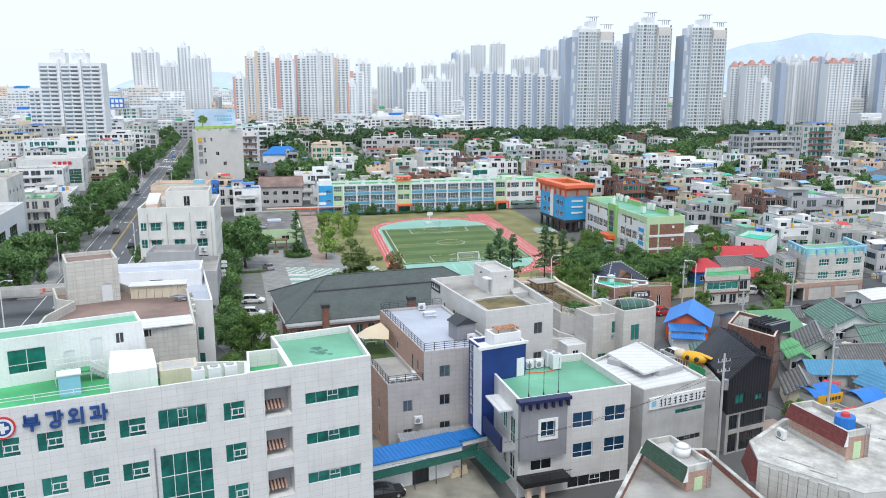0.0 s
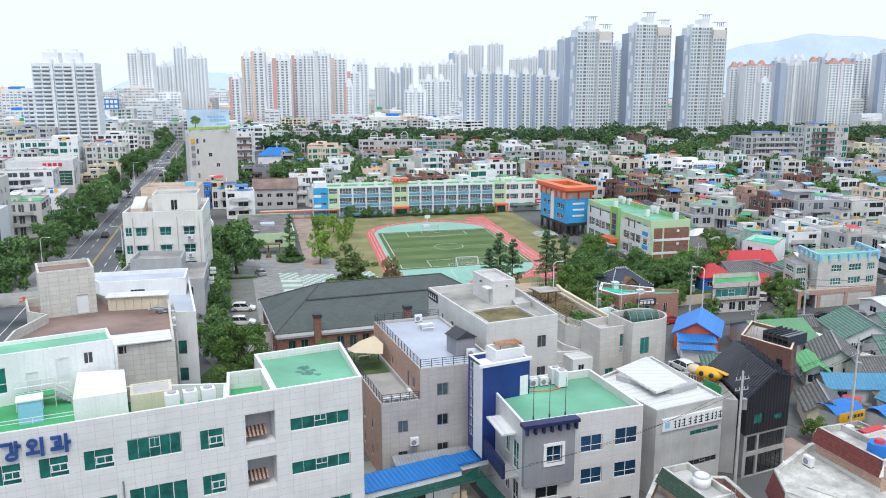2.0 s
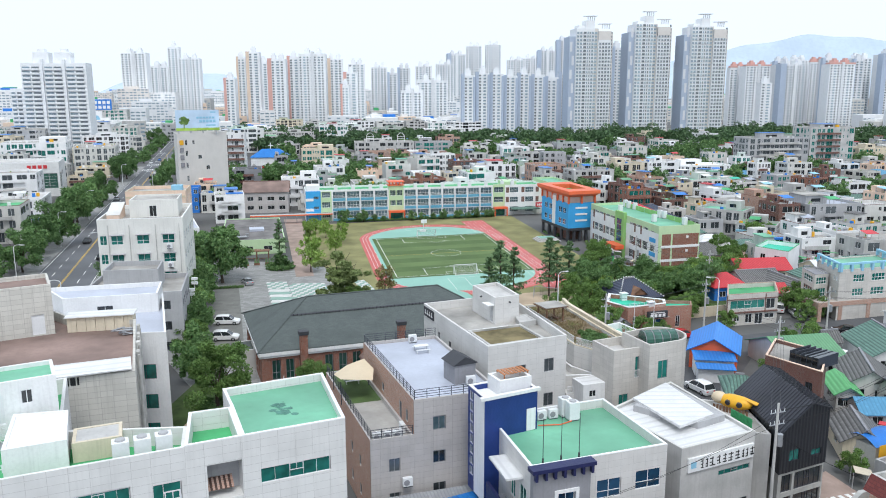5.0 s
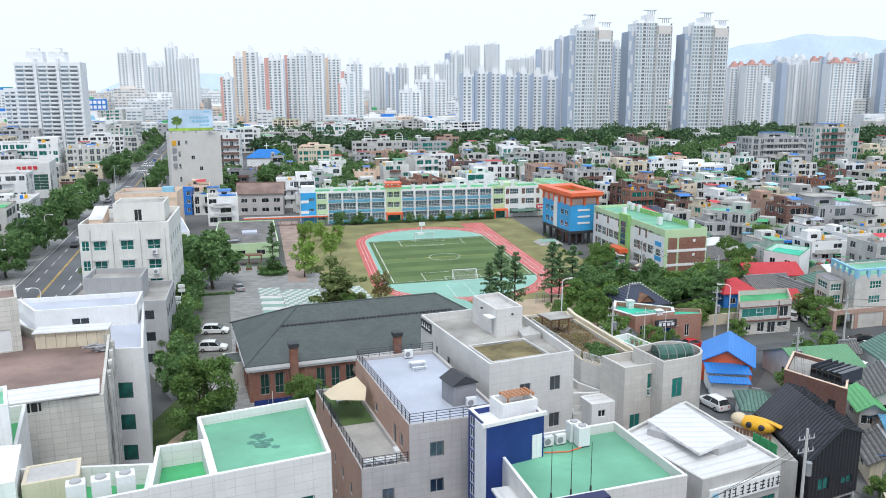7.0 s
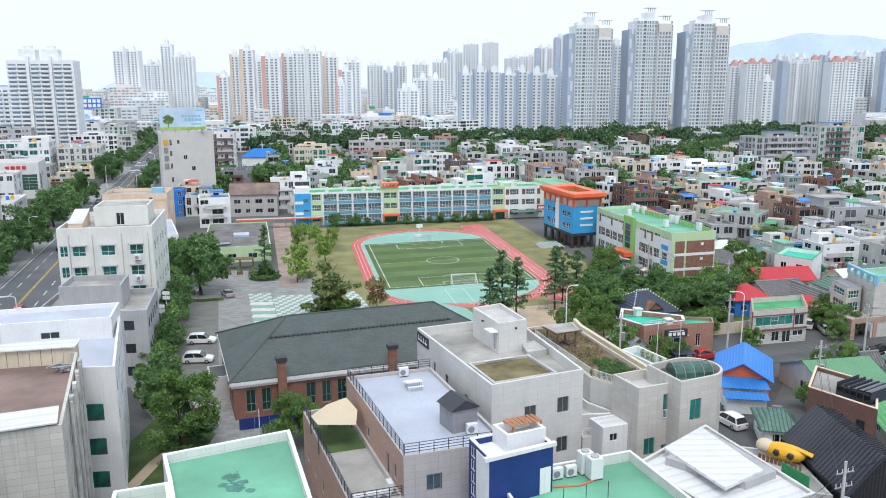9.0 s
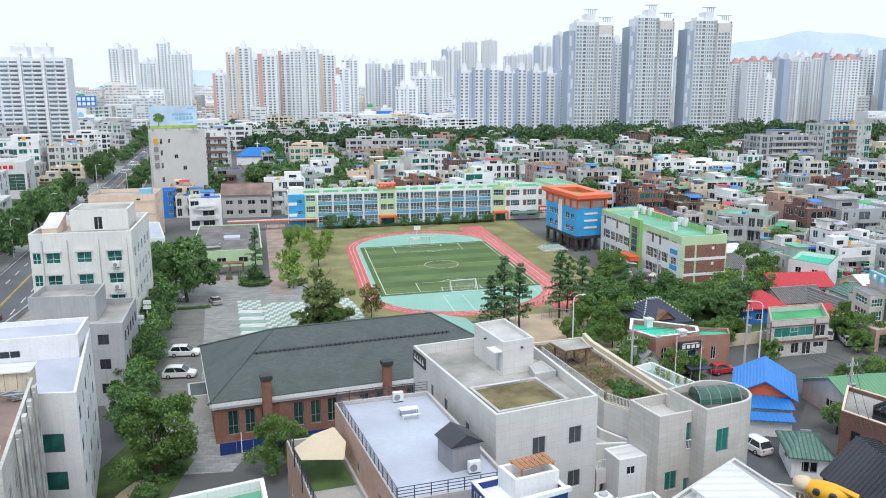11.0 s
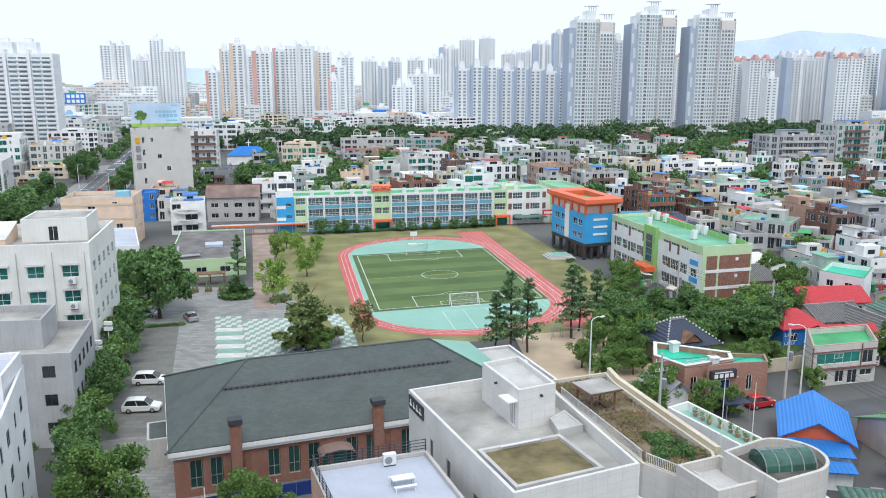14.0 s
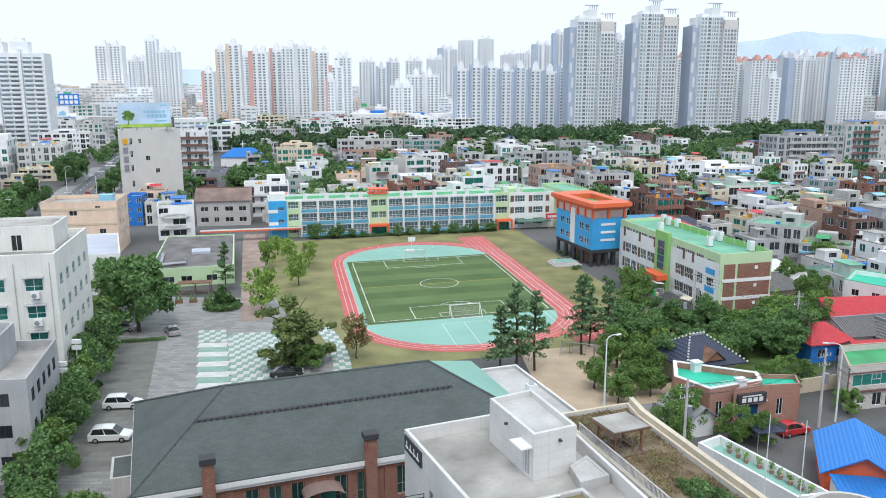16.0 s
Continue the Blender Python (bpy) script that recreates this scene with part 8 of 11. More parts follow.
def dress(root, w, d, h, seed, wall, far):
    """Rooftop rooms, canopies, tanks, plant pots, cooling boxes and balconies of one block."""
    rn = random.Random(seed)
    z = h - 0.8
    if w > 6 and d > 6 and rn.random() < 0.85:
        bm = bmesh.new()
        x, rw, rd, rh = w * rn.uniform(0.05, 0.55), rn.uniform(0.25, 0.45) * w, rn.uniform(0.3, 0.6) * d, rn.uniform(2.0, 2.8)
        holed(bm, (x, d - rd - 0.4), (x + rw, d - rd - 0.4), z, z + rh, [(x * 0 + rw * 0.25, z + 0.7, rw * 0.7, z + 1.7)], 0.1)
        box(bm, x, d - rd - 0.25, z, x + rw, d - 0.4, z + rh - 0.05)
        quad(bm, (x, d - rd - 0.4, z + rh), (x + rw, d - rd - 0.4, z + rh), (x + rw, d - 0.4, z + rh), (x, d - 0.4, z + rh))
        for xx in (x, x + rw):
            quad(bm, (xx, d - rd - 0.4, z), (xx, d - rd - 0.2, z), (xx, d - rd - 0.2, z + rh), (xx, d - rd - 0.4, z + rh))
        quad(bm, (x + rw * 0.25, d - rd - 0.29, z + 0.7), (x + rw * 0.7, d - rd - 0.29, z + 0.7), (x + rw * 0.7, d - rd - 0.29, z + 1.7), (x + rw * 0.25, d - rd - 0.29, z + 1.7), mi=1)
        if rn.random() < 0.5:
            box(bm, x - 0.3, d - rd - 0.8, z + rh + 0.004, x + rw + 0.3, d - 0.2, z + rh + 0.14, None, 2)
        part("roof_room", bm, [M[wall], M["glass_dark"], M[rn.choice(("green_roof", "greytile", "redsheet", "bluesheet", "deck", "white"))]], root)
    if root.matrix_basis.translation.y > 430:
        return
    if rn.random() < (0.2 if h > 5 and far and root.matrix_basis.translation.y > 330 else 0.5):
        bm = bmesh.new()
        x0, y0, cw, cd, cz = rn.uniform(0.4, w * 0.5), rn.uniform(0.4, d * 0.3), rn.uniform(2.4, 4.5), rn.uniform(2.0, 3.5), z + rn.uniform(1.9, 2.4)
        cw, cd = min(cw, w - x0 - 0.3), min(cd, d - y0 - 0.3)
        vs = [(x0, y0, cz), (x0 + cw, y0, cz), (x0 + cw, y0 + cd, cz + 0.5), (x0, y0 + cd, cz + 0.5)]
        quad(bm, *vs), quad(bm, *[(a, b, c - 0.06) for a, b, c in vs][::-1])
        for a, b, c in vs:
            box(bm, a - 0.05, b - 0.05, z, a + 0.05, b + 0.05, c - 0.02, None, 1)
        part("roof_canopy", bm, [M[rn.choice(AWN)], M["steel"]], root)
    bm = bmesh.new()
    for k in range(rn.randint(4, 11)):
        x, y, c = rn.uniform(0.5, w - 1.4), rn.uniform(0.5, d - 1.4), rn.random()
        if c < 0.25:
            tube(bm, (x, y, z), (x, y, z + 1.2), 0.55, 0.5, 10, rn.choice((0, 1, 2)))
        elif c < 0.55:
            box(bm, x, y, z, x + rn.uniform(0.5, 1.0), y + 0.4, z + rn.uniform(0.5, 0.9), None, 3)
        elif c < 0.8:
            s_ = rn.uniform(0.4, 0.9)
            box(bm, x, y, z, x + s_, y + 0.35, z + 0.3, None, 4)
            for q in range(8):
                leaf_at = Vector((x + rn.uniform(0, s_), y + rn.uniform(0, 0.35), z + rn.uniform(0.3, 0.8)))
                quad(bm, leaf_at, leaf_at + Vector((0.3, 0.1, 0.15)), leaf_at + Vector((0.1, 0.3, 0.3)), mi=5)
        else:
            tube(bm, (x, y, z), (x, y, z + rn.uniform(1.2, 2.6)), 0.05, 0.04, 5, 3)
    tagged(part("roof_clutter", bm, [M["yellow"], M["bluepaint"], M["white"], M["steel"], M["brickpale"], M["leaf"]], root), kind="stuff")
    if rn.random() < 0.6 and h > 5:
        bm = bmesh.new()
        fl = max(1, round(h / 3.2))
        st = h / (fl + 0.15)
        x0, x1 = w * rn.uniform(0.0, 0.3), w * rn.uniform(0.6, 1.0)
        for f in range(1, fl):
            zz = 0.2 + f * st
            box(bm, x0, -1.1, zz - 0.15, x1, -0.004, zz), box(bm, x0, -1.1, zz, x1, -1.0, zz + 0.85)
        tagged(part("balcony_range", bm, M[rn.choice((wall, wall, "white", "brickdark", "conc_light"))], root), kind="stuff")
    elif rn.random() < 0.4:
        bm = bmesh.new()
        zz = rn.choice((2.6, 2.7, 3.0))
        box(bm, 0.2, -1.0, zz, w - 0.2, -0.004, zz + 0.5)
        part("shop_awning", bm, M[rn.choice(AWN)], root)
    if rn.random() < 0.3 and not far and h > 5:
        bm = bmesh.new()
        for k in range(12):
            box(bm, -1.0, d * 0.25 + k * 0.3, k * 0.27, -0.004, d * 0.25 + k * 0.3 + 0.32, k * 0.27 + 0.3)
        part("outside_stair", bm, M["conc_light"], root)


def lowrise(pts, h, wall, roof, label, rows_n=None, win=(1.6, 1.3), name="apartment_house", glass="glass_dark", hut=True, tank="", edges=(0, 3, 1), group="low city blocks", coping=None, detail=1):
    n = len(pts)
    fl = rows_n or max(1, round(h / 3.2))
    st = h / (fl + 0.15)
    ws = {}
    rn = random.Random(pts[0][0] * 31.7 + pts[0][1])
    for e in edges:
        full = (Vector(pts[(e + 1) % n]) - Vector(pts[e])).length
        if full > 3.5:
            ws[e], a = [], rn.uniform(0.4, 1.2)
            while a < full - 1.4:
                wd = min(rn.choice((0.7, 0.9, 1.5, 1.6, 2.4, win[0] * 1.2, 3.4)), full - a - 0.4)
                sill, top = (1.3, st - 0.55) if wd < 1.0 else rn.choice(((0.9, st - 0.5), (0.9, st - 0.5), (0.35, st - 0.45)))
                ws[e] += [(a, 0.2 + f * st + sill, a + wd, 0.2 + f * st + top) for f in range(fl) if rn.random() > 0.1]
                a += wd + rn.uniform(0.4, 1.9)
    glass = rn.choice((glass, glass, "glass_grey", "glass_teal")) if glass == "glass_dark" else glass
    root = shell(name, label, pts, h, wall, roof, 0.8, ws, glass=glass, group=group, coping=coping, detail=detail, depth=0.2)
    loc = [(root.matrix_basis.inverted() @ Vector((*p, 0))).to_2d() for p in pts]
    w, d = loc[1].x, loc[2].y
    if hut:
        dress(root, w, d, h, pts[0][0] * 13.1 + pts[0][1] * 7.7, wall, detail == 0)
    if tank:
        bm = bmesh.new()
        tube(bm, (w * 0.75, d * 0.35, h - 0.8), (w * 0.75, d * 0.35, h + 1.0), 1.0, 0.95, 12)
        part("water_tank", bm, M[tank], root)
    return root


def rr(x, y, ang, w, d):
    return rect((x, y), ang, w, d)


NAMED = [
    (rr(159, 423, 6, 33, 16), 18.5, "grey", "deck", "long grey four-storey institute block", ""),
    (rr(192.5, 427, 9, 25, 16), 23.5, "conc_light", "deck", "tall grey-beige six-storey block", "yellow"),
    (rr(224, 438, 14, 22, 14), 12, "cream", "deck", "cream three-storey block with dark windows", ""),
    (rr(79, 364, 12, 13, 12), 11, "cream", "deck", "cream villa block with grey corner", ""),
    (rr(93, 366, 12, 15, 12), 11.5, "white", "deck", "plain white villa block with flat roof", ""),
    (rr(110, 374, 12, 25, 14), 9, "white", "white", "wide white workshop block with flat roof", ""),
    (rr(95, 312, 10, 16, 12), 9.5, "offwhite", "green_roof", "beige block with outside stair", ""),
    (rr(54, 329, 12, 17, 12), 11.5, "conc_light", "midgrey", "grey-white three-storey school annex", ""),
    (rr(41, 352, 12, 14, 13), 11.5, "brickpale", "brownroof", "salmon pink block with stepped roof", ""),
    (rr(99, 243, 12, 7, 10), 10, "brickdark", "deck", "brown brick villa block", ""),
    (rr(107.5, 242, 10, 17, 14), 10, "grey", "lavender", "grey villa block with many small windows", ""),
    (rr(79, 255, -38, 14, 11), 7.5, "conc_light", "green_roof", "grey villa with slanted stair roof", ""),
    (rr(86, 241, -30, 11, 8), 5.0, "conc_light", "green_deep", "low pale villa with green roof edge", ""),
    (rr(80, 207, 10, 8, 8), 4.6, "conc_light", "teal_roof", "small house with bright green roof", ""),
    (rr(92.5, 213, 10, 11, 8), 5.5, "white", "deck", "small white two-storey house", ""),
    (rr(104, 205, 12, 15, 10), 6.5, "conc_light", "deck", "pale two-storey house with tank", ""),
    (rr(-11, 372, 10, 12, 10), 6.5, "white", "white", "white house behind the school", ""),
    (rr(3, 372, 10, 12, 10), 6.5, "cream", "bluepaint", "cream house with blue roof panel", ""),
    (rr(17, 375, 10, 19, 12), 9.5, "white", "deck", "white stepped block behind the school", ""),
    (rr(-35, 362, 10, 9, 10), 8.5, "peach", "deck", "peach brick house behind the school", ""),
    (rr(-54, 342, 10, 13, 10), 8.5, "grey", "green_deep", "grey house with green roof edge", ""),
    (rr(-91, 366, 12, 13, 12), 8.7, "midgrey", "dark", "charcoal house with slanted roof", ""),
    (rr(-76, 462, 12, 20, 14), 10.5, "cream", "deck", "cream three-storey block with small windows", ""),
    (rr(-53, 527, 8, 38, 14), 10.5, "conc_light", "deck", "long grey block with rooftop signs", ""),
    (rr(-15, 541, 8, 25, 14), 9.5, "grey", "deck", "grey louvred hall near the tree belt", ""),
    (rr(-47, 500, 8, 22, 9), 6.5, "brickpale", "tealtile", "salmon block with green eaves", ""),
    (rr(-22, 490, 8, 14, 9), 7.5, "white", "white", "white gabled block among low houses", ""),
    (rr(16, 515, 8, 16, 12), 8.0, "offwhite", "deck", "offwhite house near the tree belt", ""),
    (rr(-107, 404, 10, 13, 14), 22.5, "white", "deck", "white office block behind the billboard", ""),
    (rr(-142, 261, 17, 17, 20), 9.2, "white", "conc_light", "white showroom beside the avenue", ""),
    (rr(-218, 414, 18, 30, 24), 17.5, "white", "deck", "cream office with yellow tank", "yellow"),
    (rr(-189, 430, 18, 20, 34), 14.0, "offwhite", "deck", "cream stepped office beside the avenue", ""),
    (rr(-330, 760, 15.5, 40, 30), 26, "conc_light", "deck", "office block with a tall banner", ""),
    (rr(-235, 700, 15.5, 30, 25), 15, "grey", "deck", "grey office block far up the avenue", ""),
    (rr(-170, 700, 12, 35, 20), 12, "white", "whitesheet", "white hall with blue arched roof", ""),
    (rr(-140, 660, 12, 40, 14), 10, "conc_light", "deck", "pale civic block beyond the trees", ""),
    (rr(330, 560, 10, 26, 16), 22, "conc_light", "deck", "grey office tower with banner", ""),
    (rr(360, 600, 10, 14, 14), 26, "offwhite", "deck", "banded white office near the park", ""),
    (rr(420, 640, 10, 26, 16), 22, "glass_blue", "deck", "blue glass office near the park", ""),
]
for pts, h, wm, rm, lab, tk in NAMED:
    lowrise(pts, h, wm, rm, lab, tank=tk, detail=1 if pts[0][1] < 250 else 0)

wv = lowrise(rr(-72.6, 272.6, 16, 9.4, 10), 9.4, "white", "deck", "white villa with blue roof panel and balconies", win=(2.6, 1.4), name="villa", detail=1)
bm = bmesh.new()
box(bm, 3.6, 0.6, 9.5, 9.0, 3.4, 9.7)
part("roof_panel", bm, M["bluepaint"], wv)
bm = bmesh.new()
for z_ in (3.4, 6.6):
    box(bm, 1.0, -1.1, z_ - 0.2, 8.2, -0.01, z_), box(bm, 1.0, -1.1, z_, 8.2, -0.98, z_ + 0.9)
part("balcony", bm, M["white"], wv)
gh_ = roofed("gabled_villa", "grey-brown three-storey villa with brown gable roof", (-68.6, 294.6), 8, 15.5, 10, 7.8, 10.8, "granite", "brownroof", "gable", {0: [(a_, z_, a_ + w_, z_ + 1.4) for z_ in (1.2, 4.4) for a_, w_ in ((1.2, 2.2), (5.0, 1.4), (8.2, 2.4), (12.2, 2.2))], 1: [(3.5, 4.4, 5.5, 5.8), (3.5, 1.2, 5.5, 2.6)]}, over=0.5, ridgecap="brickdark")
lowrise(rr(-84.0, 295.5, 10, 10.5, 9), 7.2, "offwhite", "conc_light", "small white villa beside the alley", name="villa", detail=1)
lowrise(rr(-89.6, 296.0, 10, 4.6, 8), 9.0, "bluepaint", "deck", "narrow blue clad house", name="villa", hut=False, detail=1)
lowrise(rr(-49.5, 300.5, 12, 8.5, 8), 6.4, "offwhite", "bluesheet", "small house with blue roof edge beside the school", name="villa", detail=1)
shell("lavender_roof_block", "white block with pale lavender sheet roof", [(-69.9, 214.0), (-61.0, 216.4), (-69.8, 238.4), (-79.0, 236.0)], 8.2, "white", "lavender", 0.25, {0: [(2, 4.8, 3.4, 6.2), (5.4, 4.8, 6.8, 6.2)], 1: [(a_, 4.8, a_ + 1.3, 6.2) for a_ in (3, 8, 13, 18)]}, coping="white", detail=1)
shell("white_lean_block", "small white rendered block behind the office", rr(-63.4, 181.0, 12, 7.2, 13), 8.6, "white", "white", 0.5, {0: [(3.6, 2.2, 4.8, 3.6), (1.0, 5.4, 2.2, 6.8)], 1: [(2, 1.2, 3.0, 2.6), (6, 4.4, 7, 5.8)]}, coping="white", detail=1)
# peach block: few windows, pale bands
pch_pts = [(-94.0, 253.5), (-76.8, 256.5), (-79.2, 270), (-96.4, 267)]
pb_ = shell("peach_block", "peach stepped four-storey block with pale bands", pch_pts, 13.0, "peach", "deck", 0.9, {0: [(1.4, 8.2, 3.2, 9.4), (6.4, 9.6, 8.2, 10.8), (12.4, 11.0, 13.6, 11.9), (6.8, 4.8, 8.6, 6.0), (13, 5.0, 14.6, 6.2)], 1: [(s_, z_, s_ + 1.0, z_ + 1.4) for z_ in (3.6, 6.6, 9.6) for s_ in (3.0, 6.4, 9.8)]}, coping="cream", detail=1)
for z_ in (7.2, 4.0, 10.9):
    bm = bmesh.new()
    box(bm, 0.02, -0.09, z_, 17.3, -0.01, z_ + 0.55)
    part("band", bm, M["tan"], pb_)
bm = bmesh.new()
box(bm, 13.2, 1.2, 12.1, 16.4, 4.0, 14.4)
part("tank_cabinet", bm, M["paleblue"], pb_)
# showroom with green glass corner, metal-clad showroom and beige block on the avenue's far side
shw = rr(-181, 336, 19, 26, 22)
sr_ = shell("showroom", "white panelled showroom with green glass corner", shw, 14.2, "panel_white", "conc_light", 0.9, {0: [(1.5, 5.2, 4.6, 9.4, "none", ""), (12.6, 3.4, 25.2, 9.6, "curtain", "glass_green")], 1: [(0.8, 3.4, 7.0, 9.6, "curtain", "glass_green"), (9, 8, 12, 10, "slide", "glass_dark")]}, coping="white", frame_mat="white")
bm = bmesh.new()
box(bm, 1.3, 0.3, 5.0, 4.8, 0.4, 9.6)
part("louvre_panel", bm, M["dark"], sr_)
bm = bmesh.new()
for k in range(4):
    box(bm, 14.2 + k * 2.0, -0.3, 11.6, 15.6 + k * 2.0, -0.01, 13.0)
part("sign_bar", bm, M["redpaint"], sr_)
clad = rr(-133.5, 168, 15.1, 33, 29)
cl_ = shell("clad_showroom", "pale metal-clad showroom with large dark window", clad, 14.6, "tower_grey", "conc_light", 0.6, {0: [(25.5, 2.2, 30.5, 10.2, "curtain", "glass_dark")], 1: [(2.0, 2.0, 9.0, 10.5, "curtain", "glass_dark"), (13, 2.0, 20.0, 10.5, "curtain", "glass_dark")]}, coping="white", frame_mat="midgrey")
shell("beige_office", "beige rendered office block with small windows", rr(-146, 202, 15.1, 31, 18), 20.0, "offwhite", "deck", 0.8, {0: grid_windows(31, 6, 0.5, 3.5, 1.3, 1.3, 1.0, 2.6), 1: grid_windows(24, 6, 0.5, 3.5, 1.3, 1.3, 1.0, 2.6)}, coping="cream", detail=1)
M["billwall"] = paint("pale_office_cladding", (0.62, 0.60, 0.57), 0.75, 0.03, 0.3, 4.0, 0.12)
# billboard block on the avenue
bp = [(-103.5, 330), (-97.6, 315.5), (-94.2, 319.0), (-82.2, 328.0), (-89, 341)]
bw = [(s_, z_, s_ + w_, z_ + 1.5) for z_, s_, w_ in ((22.8, 1.3, 0.9), (17.2, 3.3, 1.4), (13.0, 6.2, 1.4), (6.2, 3.6, 1.2), (2.0, 8.0, 1.2))]
bill = shell("office_block", "tall pale block carrying a rooftop billboard", bp, 27, "billwall", "deck", 0.8, {2: bw, 1: [(3.3, z_, 4.2, z_ + 2.0) for z_ in (4.0, 9.0, 14.0, 18.5, 22.5)], 0: [(10.0, z_, 11.2, z_ + 1.3) for z_ in (4, 8, 12, 16, 20)]}, detail=1)
for i_, z_ in enumerate((23.6, 20.8, 18.0, 15.2)):
    bm = bmesh.new()
    box(bm, 1.0, -0.3, z_ - 0.9, 2.5, -0.01, z_ + 0.9)
    part("sign_plate", bm, M["yellow"] if i_ == 0 else M["midgrey"], bill, "square sign plate on the wall").matrix_basis = bill.matrix_basis.inverted() @ edge_pose(bp[1], bp[2], 0, 0)
bb_ = thing("billboard", at(-98.6, 318.6, 24, 27), "landscape billboard with green tree on blue sky", "billboard")
BW = 16.0
bm = bmesh.new()
box(bm, 0, 0, 0.9, BW, 0.4, 8.6)
part("panel", bm, paint("billboard_sky", (0.55, 0.70, 0.86), 0.5, 0.12, 0.12, 0.4), bb_)
bm = bmesh.new()
box(bm, 0, -0.06, 0.9, BW, 0, 1.9)
part("meadow", bm, paint("billboard_meadow", (0.40, 0.60, 0.10), 0.5, 0.15, 0.5, 1.0), bb_)
bm = bmesh.new()
rnb = random.Random(4)
for k in range(70):
    a_, q_ = rnb.uniform(0, math.tau), rnb.random() ** 0.5
    c_ = Vector((3.0 + 1.75 * q_ * math.cos(a_), -0.1, 4.6 + 1.35 * q_ * math.sin(a_)))
    quad(bm, *[c_ + Vector((0.42 * math.cos(a_ + n_ * math.tau / 5) * rnb.uniform(0.7, 1.2), -0.0006 * k, 0.36 * math.sin(a_ + n_ * math.tau / 5))) for n_ in range(5)])
box(bm, 2.8, -0.1, 1.7, 3.15, -0.07, 3.6)
part("painted_tree", bm, M["leaf"], bb_)
bm = bmesh.new()
for k in range(6):
    box(bm, 7.6 + k * 1.15, -0.08, 5.4, 8.5 + k * 1.15, -0.02, 6.1)
for k in range(5):
    box(bm, 8.6 + k * 1.25, -0.08, 3.9, 9.6 + k * 1.25, -0.02, 4.9)
box(bm, 11.0, -0.08, 2.6, 14.6, -0.02, 3.1), box(bm, 12.8, -0.08, 7.5, 14.8, -0.02, 8.0)
part("bar", bm, M["paleblue"], bb_)
for x in (1, 5.5, 10, 14.8):
    bm = bmesh.new()
    tube(bm, (x, 0.5, -0.75), (x, 0.5, 8), 0.15)
    part("post", bm, M["steel"], bb_)
bm = bmesh.new()
for x in (1, 5.5, 10, 14.8):
    tube(bm, (x, 0.5, 7.5), (x, 3.6, -0.7), 0.09, 0.09, 5)
tube(bm, (0.5, 3.6, 3.0), (15.4, 0.7, 3.0), 0.08, 0.08, 5)
part("brace", bm, M["steel"], bb_)
wp_ = thing("blue_sign", at(-322, 768, 15.5, 25.6), "blue rooftop sign with white bars", "sign")
bm = bmesh.new()
box(bm, 0, 0, 0, 17, 0.5, 10)
part("panel", bm, M["bluepaint"], wp_)
bm = bmesh.new()
for k in range(4):
    box(bm, 1.5 + k * 3.8, -0.1, 5.6, 4.2 + k * 3.8, 0, 8.6), box(bm, 1.5 + k * 3.8, -0.1, 1.4, 4.2 + k * 3.8, 0, 4.2)
part("bar", bm, M["white"], wp_)
bnr = thing("wall_banner", at(-322, 757.5, 15.5, 3), "tall white and blue wall banner", "banner")
bm = bmesh.new()
box(bm, 0, 0, 0, 12, 0.3, 22)
part("sheet", bm, M["white"], bnr)
bm = bmesh.new()
bmesh.ops.create_circle(bm, cap_ends=True, segments=20, radius=1.0)
for v in bm.verts:
    v.co = Vector((6 + v.co.x * 4.2, -0.05, 11 + v.co.y * 7 + v.co.x * 2))
part("patch", bm, M["paleblue"], bnr)
ch = roofed("church", "white church with blue tent roof and cross", (-108, 476), 8, 22, 12, 5.0, 9.5, "white", "bluesheet", "hip", {}, category="church")
bm = bmesh.new()
box(bm, 10.8, 5.8, 9, 11.2, 6.2, 13), box(bm, 9.6, 5.85, 11.2, 12.4, 6.15, 11.6)
part("cross", bm, M["white"], ch)
for x in (-46, -26):
    sg = thing("rooftop_sign", at(x, 533, 8, 10.4), "white framed rooftop sign", "sign", "rooftop signs")
    bm = bmesh.new()
    for a, b in (((0, 0, 0), (0, 0, 4)), ((4.5, 0, 0), (4.5, 0, 4)), ((0, 0, 4), (1.5, 0, 5.5)), ((4.5, 0, 4), (3, 0, 5.5)), ((1.5, 0, 5.5), (3, 0, 5.5)), ((0, 0, 2), (4.5, 0, 2)), ((0, 0, 3.3), (4.5, 0, 3.3))):
        tube(bm, a, b, 0.18, 0.18, 6)
    part("frame", bm, M["white"], sg)

# ---- low city filling the blocks between ----
random.seed(21)
TAKEN = []
for o in list(scene.objects):
    if o.parent is None and o.get("category") in ("building", "house", "school", "hall", "church", "apartment_house", "annex", "stall", "terrace", "shed"):
        ds = [(k.matrix_basis @ Vector(b)).to_2d() for k in o.children if k.type == "MESH" and k.name.startswith(("wall", "roof")) and "roof_" not in k.name for b in k.bound_box]
        if ds:
            x0, x1, y0, y1 = min(p.x for p in ds), max(p.x for p in ds), min(p.y for p in ds), max(p.y for p in ds)
            TAKEN.append([(o.matrix_basis @ Vector((*p, 0))).to_2d() for p in ((x0, y0), (x1, y0), (x1, y1), (x0, y1))])


def apart(p, q, gap):
    """True where two turned rectangles lie clear of each other."""
    for r in (p, q):
        for i in (0, 1):
            ax = (r[i + 1] - r[i]).normalized()
            a, b = [v.dot(ax) for v in p], [v.dot(ax) for v in q]
            if max(a) + gap < min(b) or max(b) + gap < min(a):
                return True
    return False


